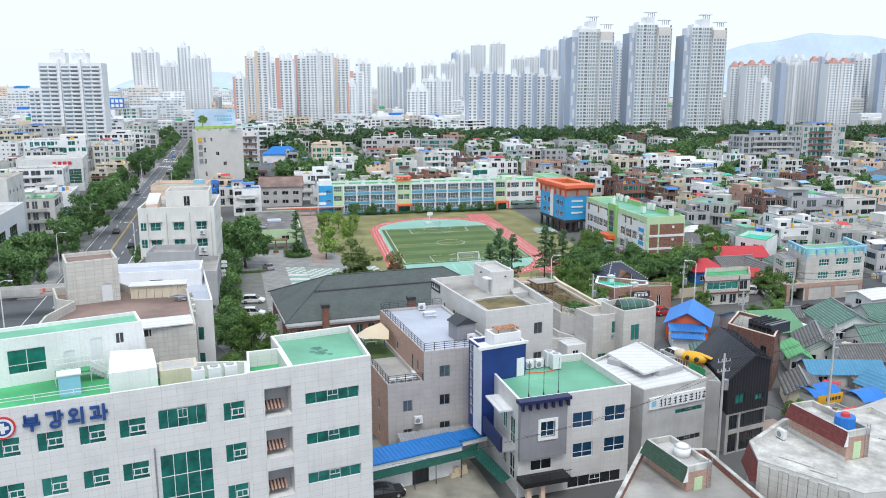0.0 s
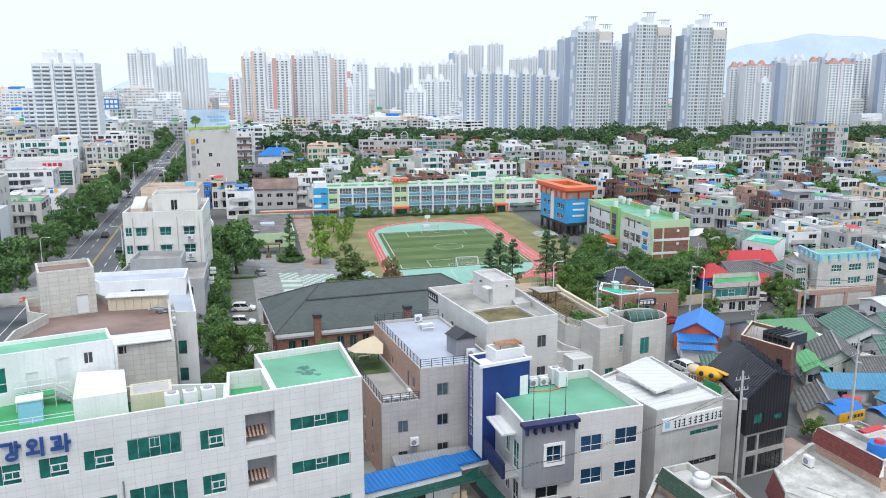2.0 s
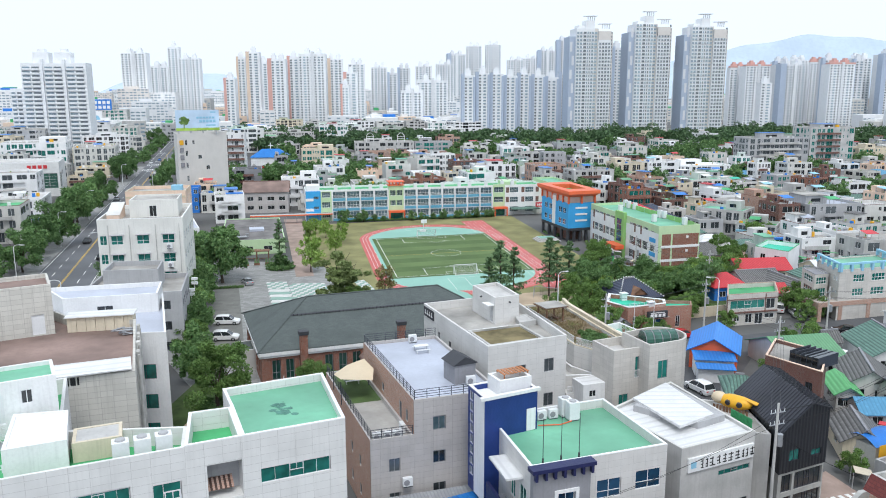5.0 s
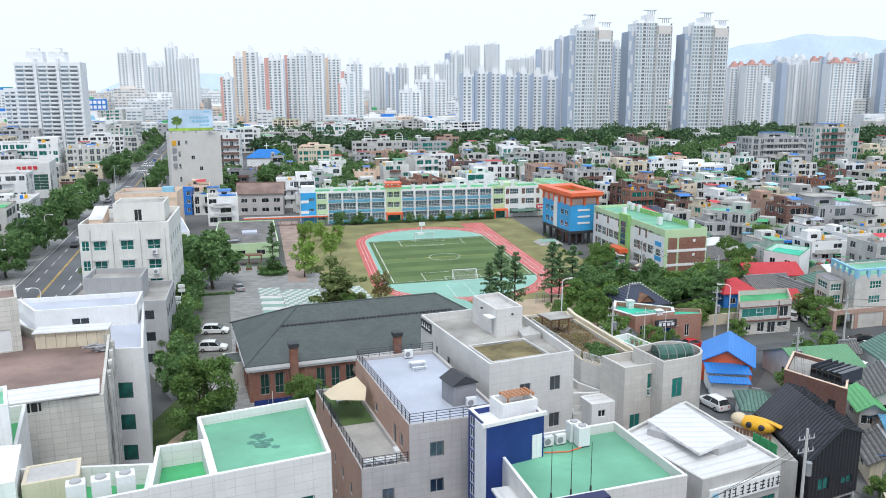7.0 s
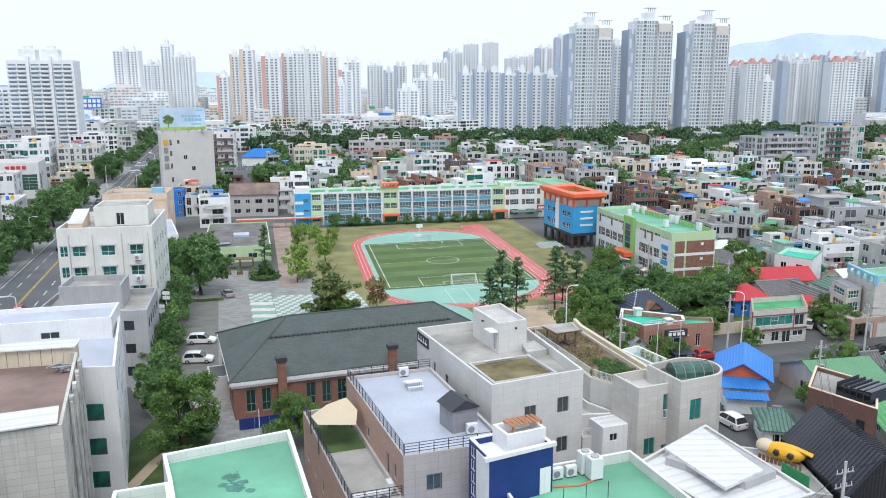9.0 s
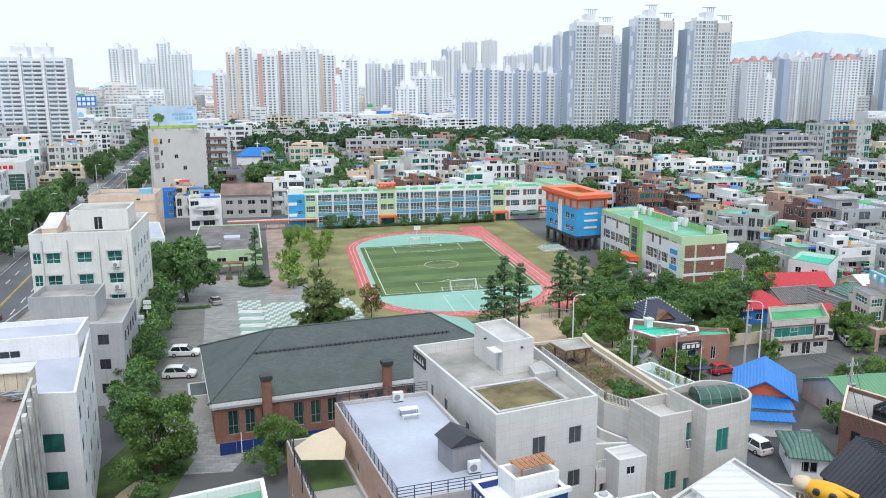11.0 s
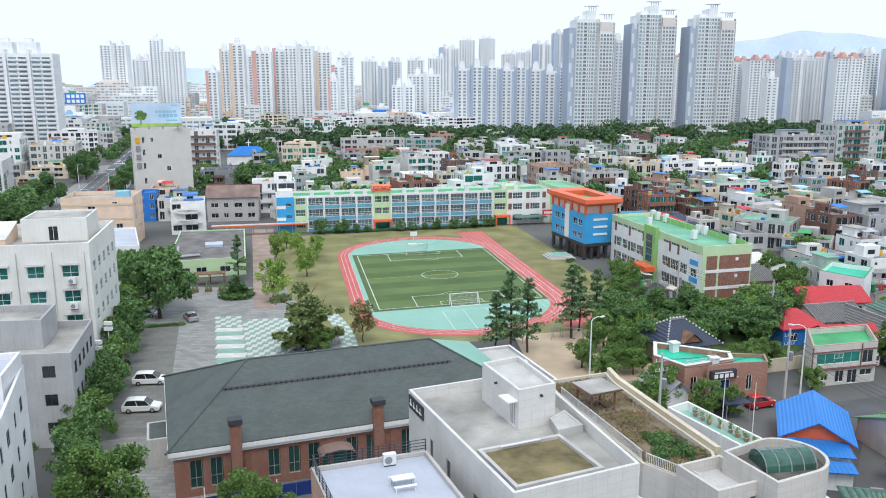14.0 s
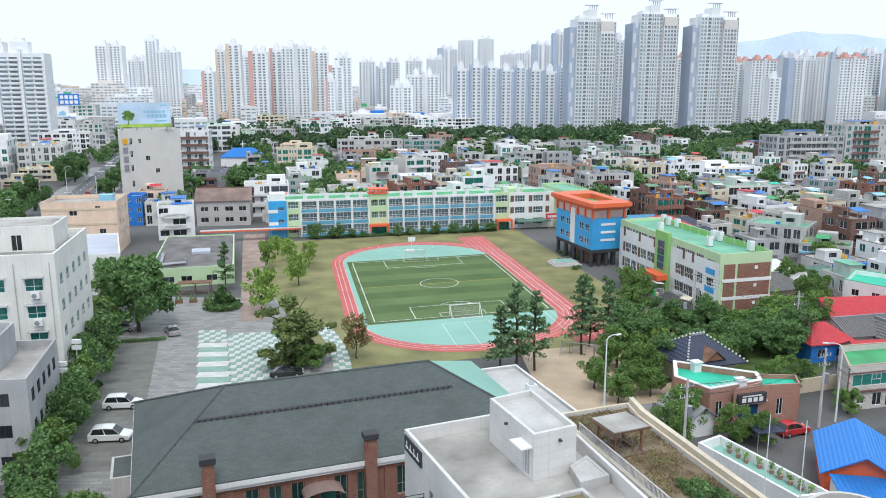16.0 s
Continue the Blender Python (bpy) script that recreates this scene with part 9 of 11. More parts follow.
WALLS = ["white", "white", "offwhite", "offwhite", "conc_light", "conc_light", "conc_light", "grey", "grey", "cream", "brickpale", "brickdark", "white", "peach", "offwhite", "panel_grey", "brick"]
ROOFS = ["deck", "deck", "deck", "deckdark", "deckdark", "conc_light", "green_roof", "green_deep", "midgrey", "lavender", "conc_light"]
SHEETS = ["greytile", "greytile", "greytile", "greytile", "navytile", "bluefaded", "tealtile", "tealtile", "whitesheet"]
ROOFTXT = {"deck": "grey concrete", "conc_light": "pale concrete", "green_roof": "green painted", "green_deep": "green painted", "teal_roof": "turquoise painted", "deckdark": "dark felt", "midgrey": "dark grey", "lavender": "lavender grey", "brownroof": "brown coated", "white": "white painted"}
WALLTXT = {"white": "white", "offwhite": "offwhite", "conc_light": "pale grey", "grey": "grey", "cream": "cream", "brickpale": "salmon brick", "brickdark": "brown brick", "brick": "red brick", "peach": "peach", "midgrey": "dark grey", "panel_grey": "grey tiled"}
SHTXT = {"greytile": "grey tile", "navytile": "navy tile", "redsheet": "red sheet", "bluesheet": "blue sheet", "tealtile": "teal tile", "greensheet": "green sheet", "whitesheet": "white sheet", "blueroof": "bright blue sheet", "bluefaded": "faded blue sheet"}


def clear(quad_, gap):
    c = sum(quad_, Vector((0, 0))) / 4
    return all((t[0] - c).length > 70 or apart(quad_, t, gap) for t in TAKEN)


def free(x0, x1, y0, y1, gap=1.2):
    return clear([Vector(p) for p in ((x0, y0), (x1, y0), (x1, y1), (x0, y1))], gap)


def inside(x, y, poly):
    c = False
    for (x0, y0), (x1, y1) in zip(poly, poly[1:] + poly[:1]):
        if (y0 > y) != (y1 > y) and x < (x1 - x0) * (y - y0) / (y1 - y0) + x0:
            c = not c
    return c


KEEP = [[(-52, 110), (33, 110), (52, 150), (46, 165), (50, 198), (44, 300), (-48, 300), (-66, 215)], [(150, 205), (215, 212), (210, 262), (140, 255)], [(33, 90), (45, 95), (55, 140), (150, 168), (150, 180), (45, 150), (30, 130)], [(-80, 325), (-62, 325), (-114, 565), (-132, 565)], [(100, 150), (62, 142), (60, 158), (98, 182)], [(44, 158), (57, 158), (60, 172), (62, 200), (44, 200)], [(38, 78), (62, 84), (60, 93), (46, 93), (44, 101), (38, 101)]]


def near_road(x, y):
    u, v = Vector((math.cos(radians(15.1)), math.sin(radians(15.1)))), Vector((-math.sin(radians(15.1)), math.cos(radians(15.1))))
    s, t = (Vector((x, y)) - Vector((-76.3, 158))).dot(u), (Vector((x, y)) - Vector((-76.3, 158))).dot(v)
    return abs(s) < 17 and t < 900 or 311 < t < 340 and s < 150


PALE = ["white", "white", "white", "offwhite", "offwhite", "conc_light", "cream", "white"]


def fill(region, ang, step, hs, dens, far=False, pitched=0.75, gap=0.7, walls=WALLS):
    x0, x1, y0, y1 = region
    y = y0
    while y < y1:
        x = x0
        while x < x1:
            w, d = random.uniform(0.6, 1.25) * step, random.uniform(0.65, 1.0) * step
            turn = ang + random.choice((0, 0, 0, -4, 5, 8)) + 7 * math.sin(x * 0.013 + y * 0.021)
            c, s = math.cos(radians(turn)), math.sin(radians(turn))
            px_, py_ = x + random.uniform(-1, 1), y + (x - x0) * math.sin(radians(ang)) * 0.9 + random.uniform(-1.5, 1.5)
            x += w * 0.75 if dens > 0.8 else w + random.uniform(0.8, 3.0)
            if random.random() > dens:
                continue
            for shrink in (1.0, 0.78, 0.6):
                ww, dd = w * shrink, d * shrink
                corners = [Vector(p) for p in ((px_, py_), (px_ + ww * c, py_ + ww * s), (px_ + ww * c - dd * s, py_ + ww * s + dd * c), (px_ - dd * s, py_ + dd * c))]
                if clear(corners, gap) and not any(near_road(*p) for p in corners) and not any(inside(*p, k) for p in corners for k in KEEP):
                    break
            else:
                continue
            w, d = ww, dd
            TAKEN.append(corners)
            h = random.choice(hs) * random.uniform(0.92, 1.1)
            if h < 5 and random.random() < pitched:
                rm = random.choice(SHEETS)
                wm = random.choice(("white", "offwhite", "cream", "conc_light", "brickpale"))
                roofed("town_house", "%s house with %s roof in the dense quarter" % (WALLTXT[wm], SHTXT[rm]), (px_, py_), turn, w, d, h * 0.72, h * 1.15, wm, rm, random.choice(("gable", "hip", "gable_y")), {0: [(w * 0.2, 0.9, w * 0.2 + 1.4, 2.1), (w * 0.6, 0.9, w * 0.6 + 1.4, 2.1)]} if py_ < 190 and w > 6 else {}, over=0.3, ridgecap="midgrey" if "tile" in rm else None, group="dense quarter houses")
            else:
                wm, rm = random.choice(walls), random.choice(ROOFS)
                lowrise([tuple(p) for p in corners], h, wm, rm, ("%s low house with %s flat roof" if h < 5 else ("%s villa block with %s flat roof" if h < 8 else "%s walk-up block with %s flat roof")) % (WALLTXT[wm], ROOFTXT[rm]), win=random.choice(((1.5, 1.3), (2.2, 1.3), (4.4, 1.4), (2.8, 1.4), (5.6, 1.4))), edges=(0, 3) if px_ > 0 else (0, 1), name="low_house" if h < 5 else ("villa_block" if h < 8 else "walk_up_block"), coping=random.choice((None, None, "white", "brickdark", "midgrey")) if py_ < 260 else None, detail=0)
        y += step * 0.62 if dens > 0.8 else step + random.uniform(0.5, 4.0)


fill((46, 150, 84, 215), 18, 10, (3.6, 3.8, 4.0, 4.2, 6.3), 0.95, pitched=0.85, gap=0.5)
fill((45, 100, 86, 150), 20, 5.5, (2.5, 2.8, 3.2), 0.9, pitched=0.8, gap=0.25)
fill((56, 250, 196, 330), 12, 12, (4.0, 4.2, 6.5, 7.0, 9.3), 0.95, gap=0.8)
fill((-90, 300, 305, 430), 12, 13, (4.0, 4.4, 6.5, 7.0, 9.6), 0.85, gap=1.2)
fill((-110, 380, 430, 590), 10, 16, (4.2, 4.4, 6.8, 7.2, 9.8), 0.62, True)
fill((-300, -110, 150, 420), 15.5, 18, (5, 7, 10, 12), 0.75, walls=PALE)
fill((-420, -140, 420, 700), 15.5, 26, (6, 9, 12, 16), 0.7, True, walls=PALE)
fill((-160, 60, 640, 820), 8, 26, (6, 8, 11, 14), 0.75, True, walls=PALE)


def far_city(name, label, regions, seed):
    """Blocks with window bands, too far off to tell apart singly; haze is in their pale colours."""
    rn = random.Random(seed)
    bm = bmesh.new()
    for x0, x1, y0, y1, n, hs, sz in regions:
        for k in range(n):
            x, y = rn.uniform(x0, x1), y0 + (y1 - y0) * rn.random() ** 1.3
            if near_road(x, y):
                continue
            w, d, h, mi = rn.uniform(0.5, 1.3) * sz, rn.uniform(0.5, 1.0) * sz, rn.choice(hs) * rn.uniform(0.8, 1.25), rn.choice((0, 0, 0, 1, 1, 2, 3, 4, 0, 5))
            m = Matrix.Translation((x, y, 0)) @ Matrix.Rotation(radians(rn.uniform(4, 20)), 4, "Z")
            box(bm, 0, 0, 0, w, d, h, m, mi)
            if rn.random() < 0.6:
                box(bm, w * 0.2, d * 0.3, h, w * rn.uniform(0.4, 0.7), d * 0.8, h + rn.uniform(2, 3.5), m, rn.choice((0, mi, 6, 7)))
            for f in range(int(h / 3.3)):
                c = w / max(1, int(w / 4.5))
                for q in range(max(1, int(w / 4.5))):
                    if rn.random() < 0.85:
                        a = q * c + 0.6
                        quad(bm, *[m @ Vector(v) for v in ((a, -0.06, f * 3.3 + 1.1), (a + c - 1.4, -0.06, f * 3.3 + 1.1), (a + c - 1.4, -0.06, f * 3.3 + 2.5), (a, -0.06, f * 3.3 + 2.5))], mi=8)
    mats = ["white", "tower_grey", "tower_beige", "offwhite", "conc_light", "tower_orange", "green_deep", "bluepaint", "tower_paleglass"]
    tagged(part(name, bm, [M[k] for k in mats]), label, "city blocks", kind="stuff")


# flat school kitchen beside the court
fk = shell("flat_school_annex", "single-storey offwhite annex with grey flat roof", [(-56.8, 220), (-40.8, 224.4), (-49.2, 260), (-65.2, 257)], 4.0, "lime", "deckdark", 0.25, {0: [(a, 0.9, a + 2.2, 2.2) for a in (2.5, 6, 11)]}, category="annex")
bm = bmesh.new()
for a, b in (((2, 14, 4.2), (2, 3, 4.2)), ((2, 3, 4.2), (7, 4, 4.2)), ((7, 4, 4.2), (7, 4, 5.0))):
    tube(bm, a, b, 0.35, 0.35, 8)
part("duct", bm, M["steel"], fk)
bm = bmesh.new()
box(bm, 8, 14, 3.8, 12, 18, 4.4)
part("skylight", bm, M["lavender"], fk)

# ---- apartment towers ----
strip_cache = {}
def strip_mesh(w, hw, storey, n, glass):
    key = (round(w, 1), round(storey, 2), n, glass)
    if key not in strip_cache:
        bm = bmesh.new()
        for k in range(n):
            z = k * storey + 0.9
            box(bm, 0, -0.12, z, w, 0.05, z + hw)
            box(bm, -0.15, -0.3, z - 0.25, w + 0.15, 0.0, z - 0.05, None, 1)
        me = bpy.data.meshes.new("window_strip")
        bm.to_mesh(me)
        bm.free()
        me.materials.append(M[glass]), me.materials.append(M["conc_light"])
        strip_cache[key] = me
    return strip_cache[key]


far_city("far_city_blocks", "dense pale city blocks far up the avenue", [(-620, -190, 700, 1100, 170, (7, 9, 12, 16, 22), 24), (-150, 20, 820, 1050, 50, (8, 11, 16), 26), (-1100, -190, 1000, 2300, 420, (10, 14, 18, 26, 40), 34), (-200, 500, 1100, 1800, 90, (12, 20, 30), 34), (450, 1300, 700, 1900, 240, (8, 12, 18, 26), 34)], 12)
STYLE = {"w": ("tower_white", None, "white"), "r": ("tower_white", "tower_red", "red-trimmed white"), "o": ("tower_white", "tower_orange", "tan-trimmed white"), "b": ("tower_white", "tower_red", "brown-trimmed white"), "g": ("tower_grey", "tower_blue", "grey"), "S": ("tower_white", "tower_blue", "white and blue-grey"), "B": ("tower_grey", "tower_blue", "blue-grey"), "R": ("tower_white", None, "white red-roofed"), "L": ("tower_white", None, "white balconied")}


def block_tower(x, y, w, h, sty, ang=0.0, depth=None):
    wall, trim, txt = STYLE[sty]
    d = depth or max(10, w * 0.6)
    root = thing("apartment_tower", at(x - w / 2, y, ang), "%s high-rise apartment tower" % txt, "apartment tower", "apartment towers")
    bm = bmesh.new()
    step = w * 0.5 if w > 18 else w
    box(bm, 0, 0, 0, w, d, h)
    part("body", bm, M[wall], root)
    if trim:
        bm = bmesh.new()
        tw_ = max(1.2, w * (0.22 if sty in "rob" else 0.2))
        box(bm, -0.25, -0.25, 0, tw_, d * 0.5, h + 1.0)
        part("trim", bm, M[trim], root)
        if sty == "S":
            bm = bmesh.new()
            box(bm, w * 0.86, -1.2, 0, w + 0.2, d * 0.4, h * 0.97)
            part("trim", bm, M["tower_blue"], root)
    else:
        tw_ = 0.8
    for k in range(2 if w > 16 else 1):
        bm = bmesh.new()
        cx = w * (0.3 + 0.42 * k) if w > 16 else w * 0.5
        box(bm, cx - 2.6, d * 0.2, h, cx + 2.6, d * 0.75, h + 4.5)
        box(bm, cx - 1.6, d * 0.3, h + 4.5, cx + 1.6, d * 0.6, h + 6.5)
        part("lift_room", bm, M["tower_red" if sty == "R" else wall], root)
    if sty == "R":
        bm = bmesh.new()
        box(bm, -0.4, -0.4, h, w + 0.4, d * 0.5, h + 1.8)
        part("red_roof", bm, M["tower_red"], root)
    if sty in "wgR" and w > 18:
        bm = bmesh.new()
        box(bm, w * 0.46, -1.4, 0, w * 0.56, d * 0.5, h + 2.2)
        part("lift_shaft", bm, M["tower_grey" if sty != "g" else "tower_white"], root)
    n = max(4, int(h / 2.9))
    span = w - tw_ - (w * 0.16 if sty == "S" else 0.6)
    cols = max(2, int(span / 3.9))
    for k in range(cols):
        ww2 = span / cols * (0.6 if k % 2 else 0.42)
        tagged(piece("window_strip", strip_mesh(ww2, 1.3, 2.9, n, "tower_paleglass" if k % 2 else "tower_pane"), root, pose(tw_ + 0.4 + k * span / cols, 0, 0)), kind="stuff")
    return root


FAR = [(-386, 1050, 31, 91, 'w'), (-388, 1150, 24, 78, 'w'), (-351, 1100, 15, 101, 'w'), (-325, 1080, 27, 85, 'w'), (-222, 880, 12, 56, 'r'), (-221, 930, 10, 80, 'o'), (-205, 920, 15, 85, 'o'), (-211, 1000, 11, 78, 'w')]
FAR += [(-177, 910, 20, 77, 'r'), (-163, 935, 14, 81, 'b'), (-141, 930, 30, 84, 'w'), (-119, 960, 19, 79, 'o'), (-98, 870, 9, 49, 'r'), (-94, 890, 15, 62, 'r'), (-93, 950, 19, 73, 'w'), (-78, 1100, 22, 74, 'w')]
FAR += [(-59, 1080, 13, 66, 'g'), (-46, 1120, 17, 73, 'g'), (-28, 900, 24, 43, 'w'), (-19, 1150, 23, 77, 'w'), (-6, 950, 36, 55, 'w'), (12, 1250, 26, 83, 'w'), (33, 1400, 31, 104, 'g'), (64, 1450, 28, 120, 'w')]
FAR += [(99, 1450, 27, 122, 'w'), (124, 1300, 25, 90, 'w'), (152, 1320, 31, 94, 'w'), (167, 1250, 30, 102, 'g'), (180, 1150, 26, 111, 'g'), (174, 800, 9, 83, 'B'), (230, 1000, 12, 70, 'w'), (295, 1000, 12, 75, 'R')]
FAR += [(360, 985, 19, 69, 'R'), (375, 960, 30, 70, 'R'), (341, 850, 12, 50, 'w'), (419, 1000, 20, 76, 'g'), (410, 940, 35, 71, 'g'), (455, 1030, 24, 79, 'w'), (482, 1040, 21, 77, 'R'), (440, 925, 16, 77, 'g')]
FAR += [(443, 900, 29, 70, 'R'), (492, 960, 13, 77, 'g'), (502, 975, 25, 79, 'w'), (522, 940, 28, 82, 'g'), (552, 940, 32, 78, 'R'), (595, 960, 26, 73, 'g'), (-296, 640, 16, 43, 'w')]
for k in range(8):
    FAR.append((29 + 13.4 * k, 770 + 3 * k, 12.5, (57, 59, 58, 56, 58, 57, 55, 59)[k], "S"))
for x, y, w, h, sty in FAR:
    block_tower(x, y, w, h, sty, random.uniform(-4, 10))

# balconied white tower on the avenue's far side
lt_ = thing("balconied_tower", at(-307, 598, 8), "white balconied apartment tower with twin lift cores", "apartment tower", "apartment towers")
for s0, s1, hh in ((0, 8.6, 45), (8.6, 53, 63)):
    bm = bmesh.new()
    box(bm, s0, 0, 0, s1, 16, hh)
    part("body", bm, M["tower_white"], lt_)
for s0 in (0.4, 9.2, 24.4, 39.4):
    n, wd = (14, 3.9) if s0 < 5 else (20, 6.3)
    for q in range(2):
        tagged(piece("window_strip", strip_mesh(wd - 1.2, 1.5, 3.0, n, "tower_pane" if q else "tower_paleglass"), lt_, pose(s0 + q * wd + 0.4, -0.02, 1)), kind="stuff")
    for f in range(n):
        bm = bmesh.new()
        for q in range(2):
            box(bm, q * wd + 0.1, -0.9, 0, q * wd + wd - 0.5, -0.01, 0.18), box(bm, q * wd + 0.1, -0.95, -0.3, q * wd + wd - 0.5, -0.85, 1.0)
        part("balcony", bm, M["tower_white"], lt_).location = (s0, 0, 1.2 + f * 3.0)
for s0 in (22.3, 37.4):
    bm = bmesh.new()
    box(bm, s0, -2.2, 0, s0 + 1.7, 6, 65.5), box(bm, s0 - 6, 3, 63, s0 + 5, 12, 70.5), box(bm, s0 - 3, 5, 70.5, s0 + 2, 10, 73)
    part("core", bm, M["tower_white"], lt_)

# the three tall blue-grey towers
def tall(x, y, w, h, ang):
    root = thing("tall_tower", at(x - w / 2, y, ang), "tall pale tower with blue-grey flank and roof frames", "apartment tower", "tall towers")
    n = int(h / 2.95)
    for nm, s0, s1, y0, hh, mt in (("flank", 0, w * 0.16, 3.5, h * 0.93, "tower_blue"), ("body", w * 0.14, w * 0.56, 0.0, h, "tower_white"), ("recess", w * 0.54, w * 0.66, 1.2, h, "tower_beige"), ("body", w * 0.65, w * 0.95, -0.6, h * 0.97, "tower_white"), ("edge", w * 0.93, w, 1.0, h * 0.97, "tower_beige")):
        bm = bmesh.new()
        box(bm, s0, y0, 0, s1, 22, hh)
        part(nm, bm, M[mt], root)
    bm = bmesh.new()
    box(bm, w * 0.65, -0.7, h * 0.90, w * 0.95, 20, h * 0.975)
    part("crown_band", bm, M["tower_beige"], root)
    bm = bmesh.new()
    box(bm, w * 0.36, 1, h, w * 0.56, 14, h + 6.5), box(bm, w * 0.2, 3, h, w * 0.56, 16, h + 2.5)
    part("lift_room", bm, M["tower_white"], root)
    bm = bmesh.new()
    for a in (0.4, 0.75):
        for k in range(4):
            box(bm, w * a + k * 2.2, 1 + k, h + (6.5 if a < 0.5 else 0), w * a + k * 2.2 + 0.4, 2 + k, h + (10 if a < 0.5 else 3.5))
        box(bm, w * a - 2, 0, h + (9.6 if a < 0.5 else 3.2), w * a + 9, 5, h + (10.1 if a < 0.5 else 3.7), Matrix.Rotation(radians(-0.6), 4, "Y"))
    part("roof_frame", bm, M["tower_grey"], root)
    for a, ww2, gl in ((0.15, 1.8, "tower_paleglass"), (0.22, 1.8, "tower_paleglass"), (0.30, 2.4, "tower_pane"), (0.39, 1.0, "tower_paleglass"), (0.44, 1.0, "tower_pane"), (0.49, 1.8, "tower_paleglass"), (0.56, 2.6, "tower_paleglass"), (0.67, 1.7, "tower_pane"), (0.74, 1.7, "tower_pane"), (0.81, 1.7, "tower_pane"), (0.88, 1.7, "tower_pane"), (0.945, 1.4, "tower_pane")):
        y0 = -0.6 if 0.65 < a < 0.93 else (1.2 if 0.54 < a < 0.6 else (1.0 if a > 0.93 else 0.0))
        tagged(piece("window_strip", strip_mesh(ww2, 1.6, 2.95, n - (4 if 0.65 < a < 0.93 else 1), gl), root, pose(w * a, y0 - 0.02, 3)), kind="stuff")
    bm = bmesh.new()
    for k in range(n // 4):
        box(bm, 0.6 + (k % 2) * 1.6, 3.35, 6 + k * 11.5, 2.6 + (k % 2) * 1.6, 3.5, 14 + k * 11.5)
    part("flank_panel", bm, M["tower_grey"], root)
    bm = bmesh.new()
    box(bm, w * 0.3, -1.2, 0, w * 0.97, 2, 9)
    part("podium", bm, M["tower_beige"], root)
for x, h in ((131, 94), (181, 97.5), (227, 95)):
    tall(x, 705 if x < 220 else 700, 37, h, 6)

# ---- trees ----
def leaf(bm, c, size, up=0.0):
    a = Vector((random.gauss(0, 1), random.gauss(0, 1), random.gauss(0, 0.7) + up)).normalized()
    b = a.orthogonal().normalized()
    b.rotate(Matrix.Rotation(random.uniform(0, math.tau), 3, a))
    d = a.cross(b)
    b, d = b * size * random.uniform(0.6, 1.1), d * size * random.uniform(0.4, 0.8)
    bm.faces.new([bm.verts.new(c + v) for v in (-b - d * 0.7, b * 1.1 - d * 0.5, d * 1.25 + b * 0.1)])


def crown_mesh(seed, h0, h1, r, n, size, shape="broad"):
    rnd = random.getstate()
    random.seed(seed)
    bm = bmesh.new()
    lobes = []
    if shape == "broad":
        for k in range(34):
            a, q = random.uniform(0, math.tau), random.uniform(0.1, 0.86) ** 0.7
            z = random.uniform(0.08, 0.9) * (1 - 0.3 * q * q)
            lobes.append((Vector((r * q * math.cos(a), r * q * math.sin(a), h0 + (h1 - h0) * z)), r * random.uniform(0.14, 0.30), (h1 - h0) * random.uniform(0.07, 0.15)))
        for k in range(n):
            c, rr_, rz = random.choice(lobes)
            d = Vector((random.gauss(0, 1), random.gauss(0, 1), random.gauss(0.25, 1))).normalized()
            d = Vector((d.x * rr_, d.y * rr_, d.z * rz)) * random.uniform(0.55, 1.2)
            leaf(bm, c + d, size, 0.5)
    elif shape == "conifer":
        limbs = []
        for t in range(15):
            f = (t + random.uniform(-0.3, 0.3)) / 15
            for q in range(random.choice((3, 4, 4, 5))):
                a = random.uniform(0, math.tau)
                limbs.append((max(0.0, f), a, r * (1 - max(0.0, f)) ** 0.75 * random.uniform(0.45, 1.1) + 0.2))
        for k in range(n):
            f, a, ln = random.choice(limbs)
            q = random.random() ** 0.55 * ln
            wd = 0.10 + 0.16 * q
            c = Vector((q * math.cos(a) - random.gauss(0, wd) * math.sin(a), q * math.sin(a) + random.gauss(0, wd) * math.cos(a), h0 + (h1 - h0) * f + 0.22 * q - 0.05 * q * q + random.gauss(0, 0.12)))
            leaf(bm, c, size, 1.0)
    elif shape == "pine":
        for k in range(30):
            a, q = random.uniform(0, math.tau), random.uniform(0.05, 0.85)
            lobes.append((Vector((r * q * math.cos(a), r * q * math.sin(a), h0 + (h1 - h0) * random.uniform(0.0, 1.0) * (1 - 0.45 * q))), r * random.uniform(0.14, 0.30)))
        for k in range(n):
            c, rr_ = random.choice(lobes)
            a, q = random.uniform(0, math.tau), math.sqrt(random.random()) * rr_
            leaf(bm, c + Vector((q * math.cos(a), q * math.sin(a), random.gauss(0, 0.16) - q * 0.18)), size, 1.0)
    me = bpy.data.meshes.new("crown")
    bm.to_mesh(me)
    bm.free()
    random.setstate(rnd)
    return me


